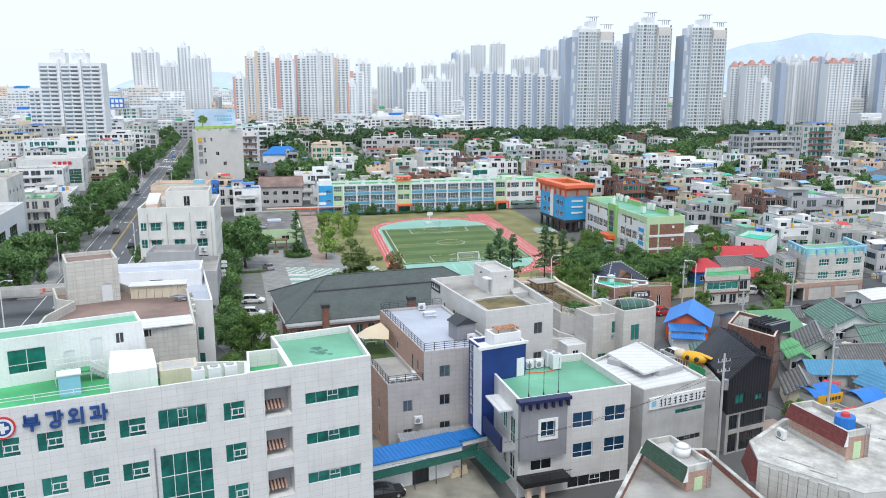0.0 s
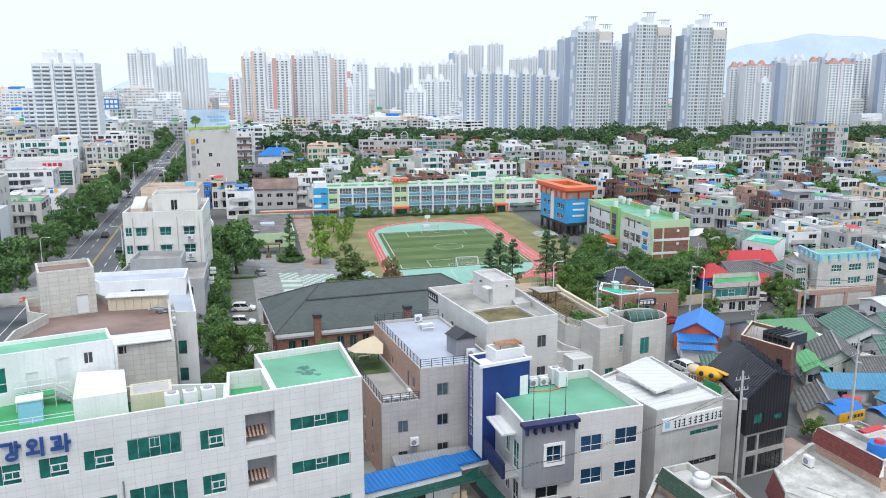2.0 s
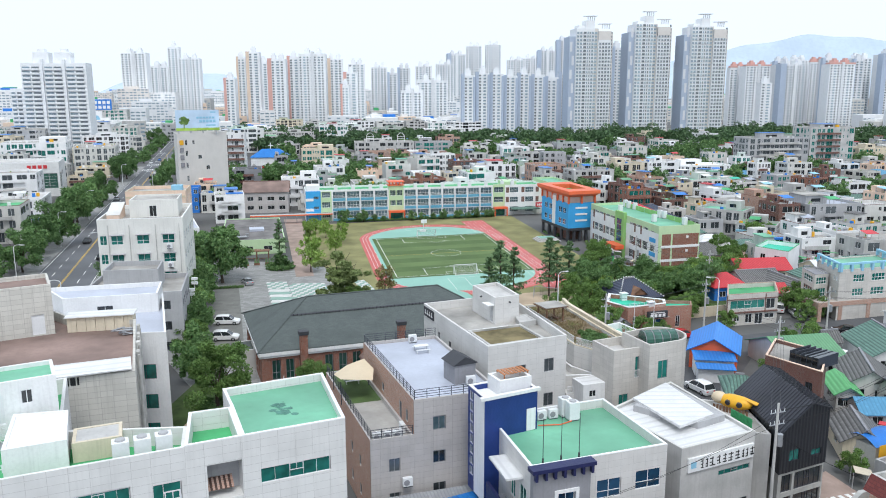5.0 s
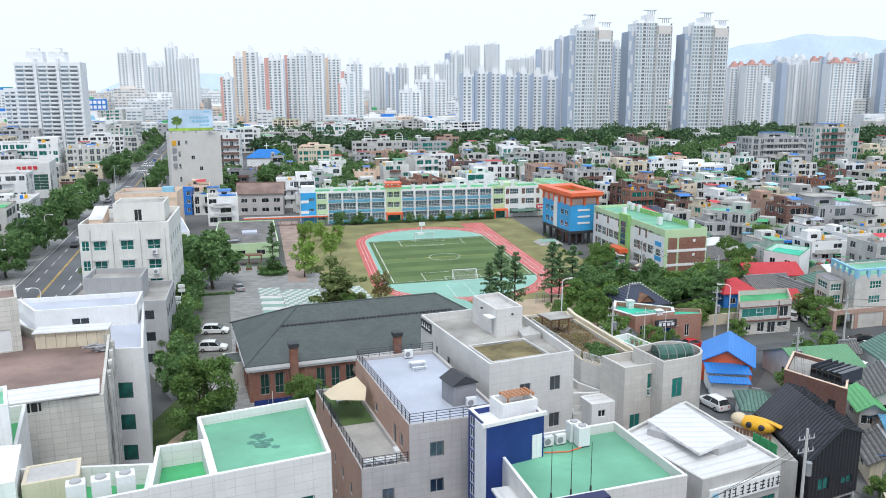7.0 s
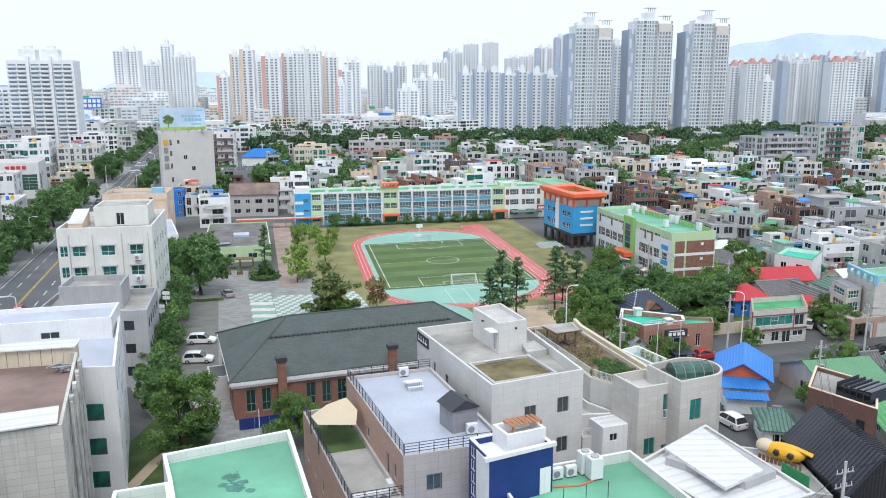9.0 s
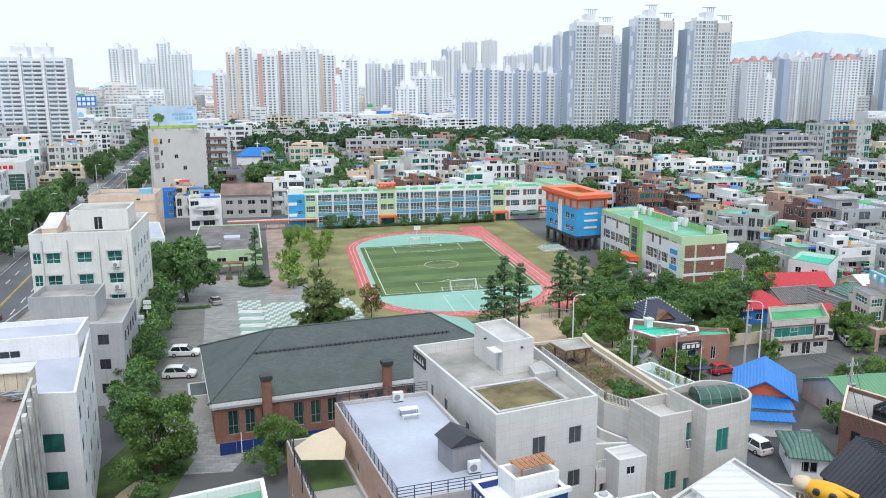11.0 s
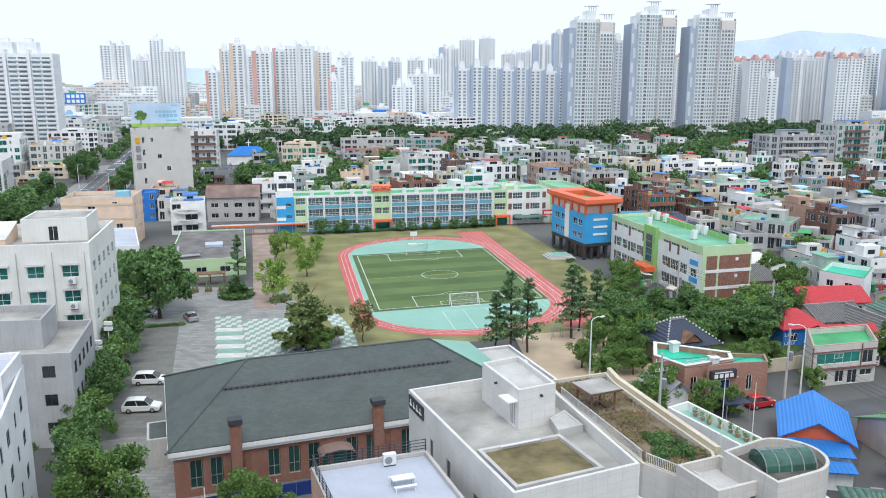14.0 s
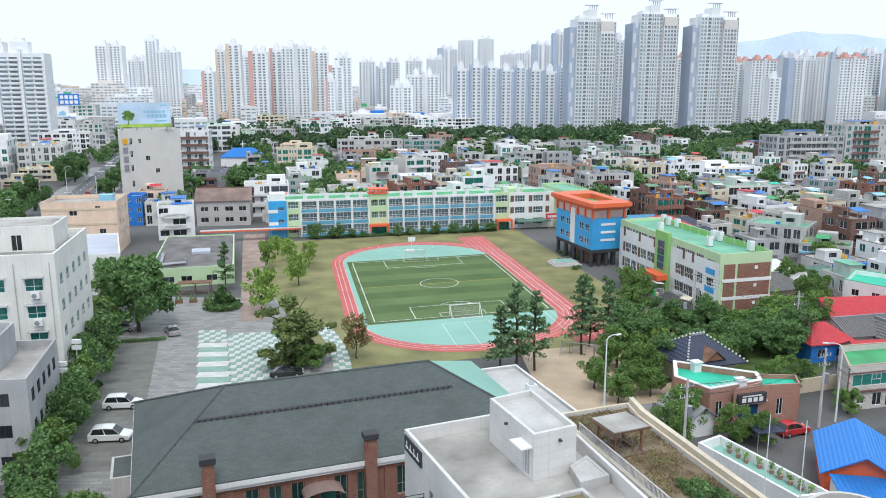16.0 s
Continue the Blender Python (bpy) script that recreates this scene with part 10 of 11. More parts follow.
def trunk_mesh(seed, h, r, top, spread):
    rnd = random.getstate()
    random.seed(seed)
    bm = bmesh.new()
    p = Vector((0, 0, 0))
    rad = r
    for k in range(4):
        q = p + Vector((random.gauss(0, 0.08), random.gauss(0, 0.08), h / 4))
        tube(bm, p, q, rad, rad * 0.85, 8)
        p, rad = q, rad * 0.85
    for k in range(6):
        a = math.tau * k / 6 + random.uniform(-0.4, 0.4)
        base = Vector((0, 0, h * random.uniform(0.55, 1.0)))
        tip = Vector((spread * math.cos(a) * 0.75, spread * math.sin(a) * 0.75, top * random.uniform(0.75, 0.95)))
        mid = base.lerp(tip, 0.5) + Vector((0, 0, 0.3))
        tube(bm, base, mid, rad * 0.6, rad * 0.4, 6), tube(bm, mid, tip, rad * 0.4, rad * 0.12, 6)
    me = bpy.data.meshes.new("trunk")
    bm.to_mesh(me)
    bm.free()
    me.materials.append(M["bark"])
    random.setstate(rnd)
    return me


KINDS = {}
for nm, seeds, args, tr, leafs in (
    ("street", (1, 2, 3), (1.6, 9.2, 3.9, 6500, 0.25, "broad"), (3.2, 0.26, 7.5, 3.2), "leaf_dark"),
    ("broad", (4, 5, 6), (1.2, 8.2, 4.0, 6000, 0.25, "broad"), (2.8, 0.28, 7.0, 3.4), "leaf"),
    ("near", (24, 25), (1.6, 8.6, 4.0, 12000, 0.165, "broad"), (2.8, 0.28, 7.0, 3.4), "leaf"),
    ("light", (7, 8, 22), (1.4, 7.2, 2.3, 2200, 0.22, "broad"), (2.2, 0.14, 6.4, 1.7), "leaf_light"),
    ("pine", (9, 10), (0.9, 8.8, 4.7, 9000, 0.25, "pine"), (4.5, 0.3, 8.0, 4.0), "leaf_pine"),
    ("cedar", (11, 12, 23), (3.4, 14.2, 3.3, 3400, 0.27, "conifer"), (12.5, 0.22, 13.0, 0.5), "leaf_cedar"),
    ("maple", (13,), (1.6, 6.6, 1.9, 1500, 0.2, "broad"), (2.4, 0.1, 6.2, 1.3), "leaf_maple"),
    ("shrub", (14, 15), (0.1, 1.7, 1.2, 520, 0.2, "broad"), (0.6, 0.06, 1.3, 0.8), "leaf_dark"),
    ("topiary", (16, 17), (0.9, 3.4, 1.9, 1500, 0.2, "pine"), (2.0, 0.14, 3.2, 1.4), "leaf_dark"),
    ("bamboo", (18,), (0.6, 6.0, 2.2, 1800, 0.26, "broad"), (2.0, 0.08, 5.0, 1.6), "leaf_light"),
    ("far", (19, 20, 21), (1.0, 9.4, 4.6, 950, 0.62, "broad"), (3.0, 0.3, 7.0, 3.2), "leaf_dark"),
):
    KINDS[nm] = []
    for s in seeds:
        cm = crown_mesh(s, *args)
        cm.materials.append(M[leafs])
        KINDS[nm].append((trunk_mesh(s, *tr), cm))
TREETXT = {"street": ("dark green street tree with rounded crown", "tree", "street_tree"), "broad": ("leafy mid-green broadleaf tree", "tree", "broadleaf_tree"), "near": ("leafy mid-green broadleaf tree beside the hall", "tree", "broadleaf_tree"), "light": ("young tree with fresh yellow-green leaves", "tree", "young_tree"), "pine": ("spreading pine with layered needles", "pine tree", "pine_tree"), "cedar": ("tall cedar with drooping dark branches", "cedar tree", "cedar_tree"), "maple": ("small tree with bronze-green leaves", "tree", "maple_tree"), "shrub": ("low clipped dark green shrub", "shrub", "shrub"), "topiary": ("small cloud-pruned pine before the school", "pine tree", "clipped_pine"), "bamboo": ("pale green bamboo clump by the wing", "bamboo", "bamboo"), "far": ("dark green tree among low houses", "tree", "garden_tree")}


def one_mesh(name, *meshes):
    """A single mesh out of several, with all their materials."""
    bm, mats = bmesh.new(), []
    for m in meshes:
        start = len(bm.faces)
        bm.from_mesh(m)
        bm.faces.ensure_lookup_table()
        for f in bm.faces[start:]:
            f.material_index += len(mats)
        mats += list(m.materials)
    me = bpy.data.meshes.new(name)
    bm.to_mesh(me)
    bm.free()
    for m in mats:
        me.materials.append(m)
    return me


DISTANT = [one_mesh("garden_tree", *pair) for pair in KINDS["far"]]


def tree(kind, x, y, s=1.0, z=0.0, tall=1.0):
    lab, cat, nm = TREETXT[kind]
    tm, cm = pick = random.choice(KINDS[kind])
    m = Matrix.Translation((x, y, z)) @ Matrix.Rotation(random.uniform(0, math.tau), 4, "Z") @ Matrix.Diagonal((s, s, s * tall, 1))
    if kind == "shrub" or kind == "far":
        ob = new(nm, cm if kind == "shrub" else DISTANT[KINDS["far"].index(pick)])
        ob.matrix_basis = m
        return tagged(ob, lab, cat, cat + "s")
    root = thing(nm, m, lab, cat, cat + "s")
    piece("crown", cm, root)
    piece("trunk", tm, root)
    return root


random.seed(5)
for t, ds, k in ((-70, 0, 1.5), (-48, -1.5, 1.4), (8, -2.0, 1.35), (24, -4.5, 1.4), (48, -1.2, 1.2), (60, -0.6, 1.1), (72, -1.5, 1.3), (84, 0, 1.45), (112, 0, 1.55), (124, -1, 1.5), (136, 0.4, 1.5), (164, -1.2, 1.3), (176, 0, 1.45), (250, -2, 1.5), (262, 0, 1.4), (274, -1.5, 1.5), (286, -3, 1.3)):
    tree("street", *ROAD(-9.6 + ds, t), k)
for t, ds, k in ((26, 2.6, 0.85), (32, 3.4, 0.8), (74, 0.5, 0.8), (205, 0, 0.9), (222, 1, 1.0), (240, 0, 1.0), (258, 1, 0.9), (276, 0, 1.0), (292, 0.6, 0.9)):
    tree("street", *ROAD(9.4 + ds, t), k)
for t in range(350, 800, 30):
    for s in (-10, 10):
        tree("far", *ROAD(s, t + random.uniform(-6, 6)), random.uniform(0.7, 1.05))
# row between the blocks and the court
for x, y, s, k in ((-29.9, 117.4, 1.18, "near"), (-38.6, 118.5, 0.5, "street"), (-36.0, 128.5, 0.72, "street"), (-38.2, 134.5, 0.8, "street"), (-40.4, 140.5, 0.82, "broad"), (-42.0, 146.5, 0.85, "street"), (-43.6, 152.5, 0.9, "street"), (-45.2, 158.5, 0.85, "broad"), (-46.8, 164.5, 0.95, "street"), (-48.4, 171.0, 1.0, "street"), (-50.4, 177.5, 0.95, "street"), (-53.6, 199.5, 1.15, "street"), (-58.0, 206.0, 1.1, "street"), (-60.5, 213.0, 1.0, "street"), (-54.0, 190.5, 0.8, "broad")):
    tree(k, x, y, s)
tree("street", -48.6, 190.4, 1.5, tall=1.05), tree("near", -17.0, 118.6, 0.8), tree("near", -14.6, 119.8, 0.55)
# yard trees
tree("pine", -20.4, 174.0, 1.28), tree("pine", -18.4, 175.5, 1.0), tree("broad", -17.0, 171.8, 0.5), tree("maple", -10.9, 176.2, 1.2)
for x, y, s in ((-30.4, 201.5, 1.35), (-27.0, 222.0, 1.1), (-36.6, 238.0, 1.0), (-27.8, 243.0, 0.85), (-33.0, 246.0, 0.9), (-37.0, 252.5, 0.8)):
    tree("light", x, y, s)
tree("cedar", 12.2, 167.8, 1.0), tree("cedar", 15.3, 170.6, 0.86), tree("cedar", 10.2, 168.6, 0.76), tree("cedar", 23.4, 177.6, 0.92), tree("cedar", 27.6, 178.8, 0.84), tree("cedar", 25.4, 181.5, 0.7), tree("cedar", -41.2, 218.6, 0.72)
# belt of trees between yard, wing and restaurant
for k in range(52):
    u, v = random.random(), random.random()
    x, y = 30 + 33 * u, 169 + 8 * u + 17 * v
    tree(random.choice(("broad", "street", "street", "light", "street")), x, y, random.uniform(0.6, 0.95), tall=random.uniform(0.7, 0.95))
for x, y, s in ((24.5, 158.0, 0.5), (27.0, 162.0, 0.55), (30.0, 166.5, 0.7), (27.5, 171.5, 0.8), (22.5, 163.5, 0.55), (36.5, 199, 0.7), (39.0, 206, 0.75), (41.5, 213, 0.7), (40.6, 219.5, 0.55)):
    tree("broad", x, y, s)
for x, y, s in ((47.5, 161.0, 0.45), (50.2, 163.8, 0.55), (44.0, 161.5, 0.4), (29.4, 160.5, 0.5), (28.2, 147.0, 0.6), (30.2, 150.2, 0.7), (35.6, 147.0, 0.55), (37.8, 146.0, 0.5), (46.2, 163.5, 0.5), (48.8, 164.5, 0.5), (70.5, 160.5, 0.7), (68.0, 157.5, 0.5), (58.0, 141.5, 0.5), (62.5, 143.5, 0.55), (54.5, 139.5, 0.4), (49.5, 127.5, 0.5), (73.0, 206, 0.8), (69.0, 199.5, 0.85), (66.5, 192.5, 0.75), (72.0, 214, 0.8), (89.5, 236, 0.8), (94.0, 239, 0.7), (46.5, 98.0, 0.4)):
    tree("broad", x, y, s)
for k in range(6):
    tree("bamboo", 62 + random.uniform(-2, 4), 192 + random.uniform(-3, 3), random.uniform(0.7, 1.0))
for s_, kd in ((12.5, 1.4), (16.5, 0.8), (18.5, 1.2), (22.0, 0.8), (25.0, 0.6), (34.5, 1.0), (38.0, 0.8), (42.0, 0.7), (45.5, 1.0), (51.0, 1.0), (54.0, 0.7), (57.0, 1.0), (60.5, 0.9), (62.3, 0.9)):
    tree("topiary", *SF(s_, -4.2 + random.uniform(-0.5, 0.5)), kd)
for k in range(60):
    tree("shrub", *SF(10 + k * 0.9, -3.2 + random.uniform(-0.3, 0.3)), random.uniform(0.4, 0.7))
# round bed and hedges of the court
for k in range(16):
    a = k * math.tau / 16
    tree("shrub", -38.4 + 2.6 * math.cos(a), 205.2 + 2.6 * math.sin(a), random.uniform(0.7, 1.0))
tree("topiary", -38.4, 205.2, 1.3)
for k in range(11):
    tree("shrub", -49.4 + k * 0.62, 184.6 + k * 0.14, 0.42)
for k in range(46):
    tree("shrub", 30 + random.uniform(0, 9) + k * 0.05, 205 + random.uniform(0, 48), random.uniform(0.35, 0.7)) if k % 2 else None
for k in range(20):
    tree("shrub", 20.0 + random.uniform(-1.2, 1.4), 113.8 + random.uniform(-2.2, 2.2), random.uniform(0.35, 0.62), 11.0)
for k in range(16):
    tree("shrub", -46 + random.uniform(-2.5, 1), 150 + random.uniform(-16, 16), random.uniform(0.5, 0.9))
for k in range(20):
    tree("shrub", -29.5 + random.uniform(-3, 2), 116 + random.uniform(-4, 8), random.uniform(0.5, 1.0))
# dry tufts all over the roof garden, green weeds in patches
M["weed_dry"] = leafy("dry_tufts", (0.22, 0.165, 0.085), (0.36, 0.29, 0.16))
M["weed_green"] = leafy("garden_weeds", (0.16, 0.20, 0.06), (0.28, 0.34, 0.11))
for nm_, mt_, n_, lo_, sz_, lab_ in (("dry_tufts", "weed_dry", 5200, -0.25, 0.1, "dry brown tufts covering the roof garden"), ("garden_weeds", "weed_green", 3000, 0.12, 0.11, "patchy green weeds on the roof garden")):
    bm = bmesh.new()
    for k in range(n_):
        x, y = 11.6 + 12 * random.random(), 106.5 + 24 * random.random()
        dense = noise.noise((x * 0.35, y * 0.35, 3.0)) + 0.5 * noise.noise((x * 1.3, y * 1.3, 7.0))
        if dense < lo_ + (0.25 if mt_ == "weed_green" and y > 117 else 0) or not inside(x, y, gd):
            continue
        for q in range(4):
            leaf(bm, Vector((x + random.gauss(0, 0.2), y + random.gauss(0, 0.2), 11.09 + abs(random.gauss(0, 0.12)) * (0.6 + 1.5 * max(0, dense)))), sz_, 0.2)
    tagged(part(nm_, bm, M[mt_]), lab_, "plants", kind="stuff")
# gardens and street corners of the low quarters
random.seed(33)
count = 0
while count < 215:
    x, y = random.uniform(-110, 330), random.uniform(300, 590)
    if free(x - 1.5, x + 1.5, y - 1.5, y + 1.5, 0.0) and not near_road(x, y) and not inside(x, y, KEEP[3]):
        tree("far", x, y, random.uniform(0.75, 1.3))
        count += 1
count = 0
while count < 105:
    x, y = random.uniform(50, 240), random.uniform(95, 300)
    if free(x - 0.6, x + 0.6, y - 0.6, y + 0.6, 0.0) and not any(inside(x, y, k) for k in KEEP):
        tree("broad", x, y, random.uniform(0.4, 0.75))
        count += 1
for k in range(28):
    tree("far", -60 + random.uniform(-22, 30), 385 + random.uniform(-25, 30), random.uniform(0.9, 1.2))
count = 0
while count < 70:
    x, y = random.uniform(-420, -120), random.uniform(200, 900)
    if free(x - 2, x + 2, y - 2, y + 2, 0.0) and not near_road(x, y):
        tree("far", x, y, random.uniform(0.8, 1.2))
        count += 1


def woods(name, label, spots, size, per):
    bm = bmesh.new()
    for x, y, r, h in spots:
        for k in range(per):
            d = Vector((random.gauss(0, 1), random.gauss(0, 1), random.gauss(0, 1))).normalized()
            d.z = abs(d.z) if random.random() < 0.8 else d.z
            leaf(bm, Vector((x + d.x * r, y + d.y * r, h * 0.55 + d.z * h * 0.45)) + Vector((random.gauss(0, 0.4), random.gauss(0, 0.4), random.gauss(0, 0.3))), size, 0.5)
        tube(bm, (x, y, 0), (x, y, h * 0.6), 0.4, 0.25, 5)
    return tagged(part(name, bm, M["leaf_far"]), label, "woodland", kind="stuff")


random.seed(9)
spots = []
for k in range(620):
    x = random.uniform(-70, 560)
    y = random.uniform(598, 690) + (x - 200) * 0.03
    spots.append((x, y, random.uniform(3.5, 6.5), random.uniform(8, 13)))
woods("park_trees", "dense dark green belt of park trees before the towers", spots, 1.3, 120)
spots = [(random.uniform(-175, -30), random.uniform(560, 615), random.uniform(3.5, 5.5), random.uniform(7, 11)) for k in range(130)]
woods("park_trees", "belt of trees along the far road", spots, 1.3, 110)
spots = [(x + random.uniform(-30, 30), y + random.uniform(-25, 25), random.uniform(3.5, 6), random.uniform(9, 16)) for x, y in ((-205, 760), (-120, 700), (-95, 690), (150, 690), (260, 690), (300, 690), (380, 670), (430, 690), (-60, 840), (340, 640)) for k in range(14)]
woods("park_trees", "clumps of trees between far blocks", spots, 1.2, 80)

# ---- vehicles ----
def car(kind, colour, label, L=4.6, W=1.85, H=1.5):
    root = new("car")
    tagged(root, label, "car", "parked cars")
    bm = bmesh.new()
    suv = kind != "sedan"
    belt = 1.02 if suv else 0.92
    low = [(-L / 2 + 0.05, 0.25), (L / 2 - 0.08, 0.25), (L / 2, 0.45), (L / 2 - 0.03, 0.68), (L / 2 - 0.22, 0.84), (L / 2 - 0.95, belt - 0.02), (-L / 2 + 0.30, belt + 0.04), (-L / 2 + 0.02, belt - 0.08), (-L / 2, 0.5)]
    sec = []
    for y, k, dz in ((-W / 2, 0.955, 0.06), (-W / 2 + 0.07, 0.985, 0.02), (-W / 2 + 0.25, 1.0, 0.0), (W / 2 - 0.25, 1.0, 0.0), (W / 2 - 0.07, 0.985, 0.02), (W / 2, 0.955, 0.06)):
        sec.append([bm.verts.new((x * k, y, z - dz if z > 0.6 else z + dz)) for x, z in low])
    n = len(low)
    for i in range(5):
        for j in range(n):
            bm.faces.new((sec[i][j], sec[i][(j + 1) % n], sec[i + 1][(j + 1) % n], sec[i + 1][j]))
    bm.faces.new(sec[0][::-1]), bm.faces.new(sec[5])
    bmesh.ops.recalc_face_normals(bm, faces=bm.faces)
    part("body", bm, M["car_" + colour], root)
    f0, f1 = L / 2 - 1.1, L / 2 - 1.95
    r1, r0 = (-L / 2 + 0.55, -L / 2 + 0.12) if suv else (-L / 2 + 1.25, -L / 2 + 0.5)
    top = [(f0, belt - 0.03), (f1, H - 0.06), ((f1 + r1) / 2, H), (r1, H - 0.08), (r0, belt + 0.02)]
    bm = bmesh.new()
    rows_v = []
    for sy, k in ((-1, 0), (1, 0)):
        rows_v.append([bm.verts.new((x, sy * (W / 2 - (0.08 if z < 1.15 else 0.25)), z)) for x, z in top])
    a, b = rows_v
    for j in range(len(top)):
        bm.faces.new((a[j], a[(j + 1) % len(top)], b[(j + 1) % len(top)], b[j]))
    bm.faces.new(a[::-1]), bm.faces.new(b)
    bmesh.ops.recalc_face_normals(bm, faces=bm.faces)
    part("glasshouse", bm, M["glass_dark"], root)
    bm = bmesh.new()
    hw = W / 2 - 0.23
    crown = [(f1 + 0.06, H - 0.07), (f1 - 0.25, H - 0.01), ((f1 + r1) / 2, H + 0.03), (r1 + 0.2, H - 0.02), (r1 - 0.05, H - 0.09)]
    for (x0, z0), (x1, z1) in zip(crown, crown[1:]):
        quad(bm, (x0, -hw, z0), (x0, -hw * 0.5, z0 + 0.03), (x1, -hw * 0.5, z1 + 0.03), (x1, -hw, z1)), quad(bm, (x0, -hw * 0.5, z0 + 0.03), (x0, hw * 0.5, z0 + 0.03), (x1, hw * 0.5, z1 + 0.03), (x1, -hw * 0.5, z1 + 0.03)), quad(bm, (x0, hw * 0.5, z0 + 0.03), (x0, hw, z0), (x1, hw, z1), (x1, hw * 0.5, z1 + 0.03))
        for sy in (-1, 1):
            quad(bm, (x0, sy * hw, z0), (x1, sy * hw, z1), (x1, sy * (hw + 0.02), z1 - 0.07), (x0, sy * (hw + 0.02), z0 - 0.07))
    for sy in (-1, 1):
        for xa, za, k, wd in ((f0, belt, 0, 0.06), ((f0 + r0) / 2 + 0.15, belt, 2, 0.05), (r0 + 0.1, belt + 0.02, 4, 0.16 if suv else 0.1)):
            xb, zb = crown[k]
            quad(bm, (xa - wd, sy * (W / 2 - 0.07), za), (xa + wd, sy * (W / 2 - 0.07), za), (xb + wd, sy * (hw + 0.005), zb - 0.02), (xb, sy * hw, zb))
    bmesh.ops.remove_doubles(bm, verts=bm.verts, dist=0.001)
    part("roof", bm, M["car_" + colour], root)
    for sx in (-1, 1):
        for sy in (-1, 1):
            bm = bmesh.new()
            tube(bm, (sx * L * 0.31, sy * (W / 2 - 0.2), 0.33), (sx * L * 0.31, sy * (W / 2 + 0.01), 0.33), 0.33, 0.33, 14)
            wh = part("wheel", bm, M["tyre"], root)
            bm = bmesh.new()
            tube(bm, (sx * L * 0.31, sy * (W / 2 + 0.0), 0.33), (sx * L * 0.31, sy * (W / 2 + 0.025), 0.33), 0.2, 0.18, 10)
            part("rim", bm, M["steel"], wh)
    for sy in (-1, 1):
        bm = bmesh.new()
        box(bm, L / 2 - 0.12, sy * (W / 2 - 0.42) - 0.18, 0.62, L / 2 + 0.01, sy * (W / 2 - 0.42) + 0.18, 0.76)
        part("headlight", bm, M["whitesteel"], root)
        bm = bmesh.new()
        box(bm, -L / 2 - 0.01, sy * (W / 2 - 0.35) - 0.15, 0.7, -L / 2 + 0.1, sy * (W / 2 - 0.35) + 0.15, 0.86)
        part("tail_light", bm, M["redpaint"], root)
    return root


CARS = {"suv_white": car("suv", "white", "white SUV parked on the paving", 4.75, 1.9, 1.72), "sedan_silver": car("sedan", "silver", "silver sedan parked on paving", 4.5, 1.8, 1.45), "sedan_black": car("sedan", "black", "black sedan parked on paving", 4.7, 1.85, 1.46), "hatch_red": car("suv", "red", "red boxy hatchback on the lane", 4.0, 1.75, 1.6), "suv_grey": car("suv", "grey", "dark grey SUV beside a wall", 4.6, 1.85, 1.65), "sedan_white": car("sedan", "white", "white sedan parked by houses", 4.5, 1.8, 1.45), "sedan_blue": car("sedan", "blue", "blue sedan parked by houses", 4.4, 1.8, 1.45)}
used_first = set()


def far_car(kind, x, y, ang, z=0.03):
    src = CARS[kind]
    root = thing("car", at(x, y, ang, z), src["label"] + " on the street", "car", "street cars")
    for k in src.children:
        if not k.name.startswith(("headlight", "tail_light")):
            piece(k.name.split(".")[0], k.data, root)


def park(kind, x, y, ang, z=0.03):
    if y > 200:
        return far_car(kind, x, y, ang, z)
    if kind not in used_first:
        used_first.add(kind)
        CARS[kind].matrix_basis = at(x, y, ang, z)
    else:
        copy_thing(CARS[kind], at(x, y, ang, z))


park("suv_white", -39.2, 158.2, 5), park("suv_white", -37.0, 148.6, 5), park("sedan_silver", -42.8, 189.4, 120), park("sedan_silver", -51.5, 191.5, 175)
park("sedan_black", -20.2, 169.0, 10), park("hatch_red", 43.0, 148.7, 20), park("suv_white", 37.6, 123.6, 112), park("sedan_silver", 44.2, 113.4, -40), park("suv_grey", 36.2, 148.2, 20)
park("sedan_black", 67.0, 149.4, 165), park("suv_white", 70.6, 146.2, 160), park("sedan_white", 68.6, 162.0, 80), park("suv_white", 67.0, 165.4, 60), park("sedan_black", 72.6, 150.8, 165), park("suv_grey", 78.5, 151.0, 160), park("sedan_blue", 86.5, 153.2, 162)
park("suv_white", 57.5, 92.0, 30), park("sedan_silver", 64.0, 92.0, 30), park("sedan_black", -6.5, 78.5, 20), park("suv_grey", -19.5, 103.0, 30)
random.seed(77)
kinds = ["suv_white", "sedan_silver", "sedan_black", "suv_grey", "sedan_white", "sedan_blue", "hatch_red"]
for t, s, d in ((20, 1.8, 90), (60, 5.0, 90), (85, -2, -90), (120, 5.2, 90), (126, 1.7, 90), (180, -5, -90), (215, 1.8, 90), (240, 5.2, 90), (262, 1.6, 90), (270, 5, 90), (285, 1.8, 90), (292, 5.0, 90), (299, 1.7, 90), (300, 5.2, 90), (350, -5, -90), (372, -1.8, -90), (398, 5, 90), (430, -5, -90), (322, -20, 0), (325, -36, 180), (321, 24, 0)):
    park(random.choice(kinds), *ROAD(s, t), d + 15.5)
for k in range(5):
    for j in range(2):
        park(random.choice(kinds[:5]), *ROAD(14 + j * 6.0, 4 + k * 3.4), 15.5 + 4)
for r in range(4):
    for k in range(9):
        if random.random() < 0.75:
            park(random.choice(kinds), 150 + k * 6.2 + r * 1.2, 214 + r * 11 + k * 0.8, 98)
for k in range(26):
    f = k / 26
    park(random.choice(kinds), -77 - 46 * f + 5.5 * (k % 2), 345 + 205 * f, 102)
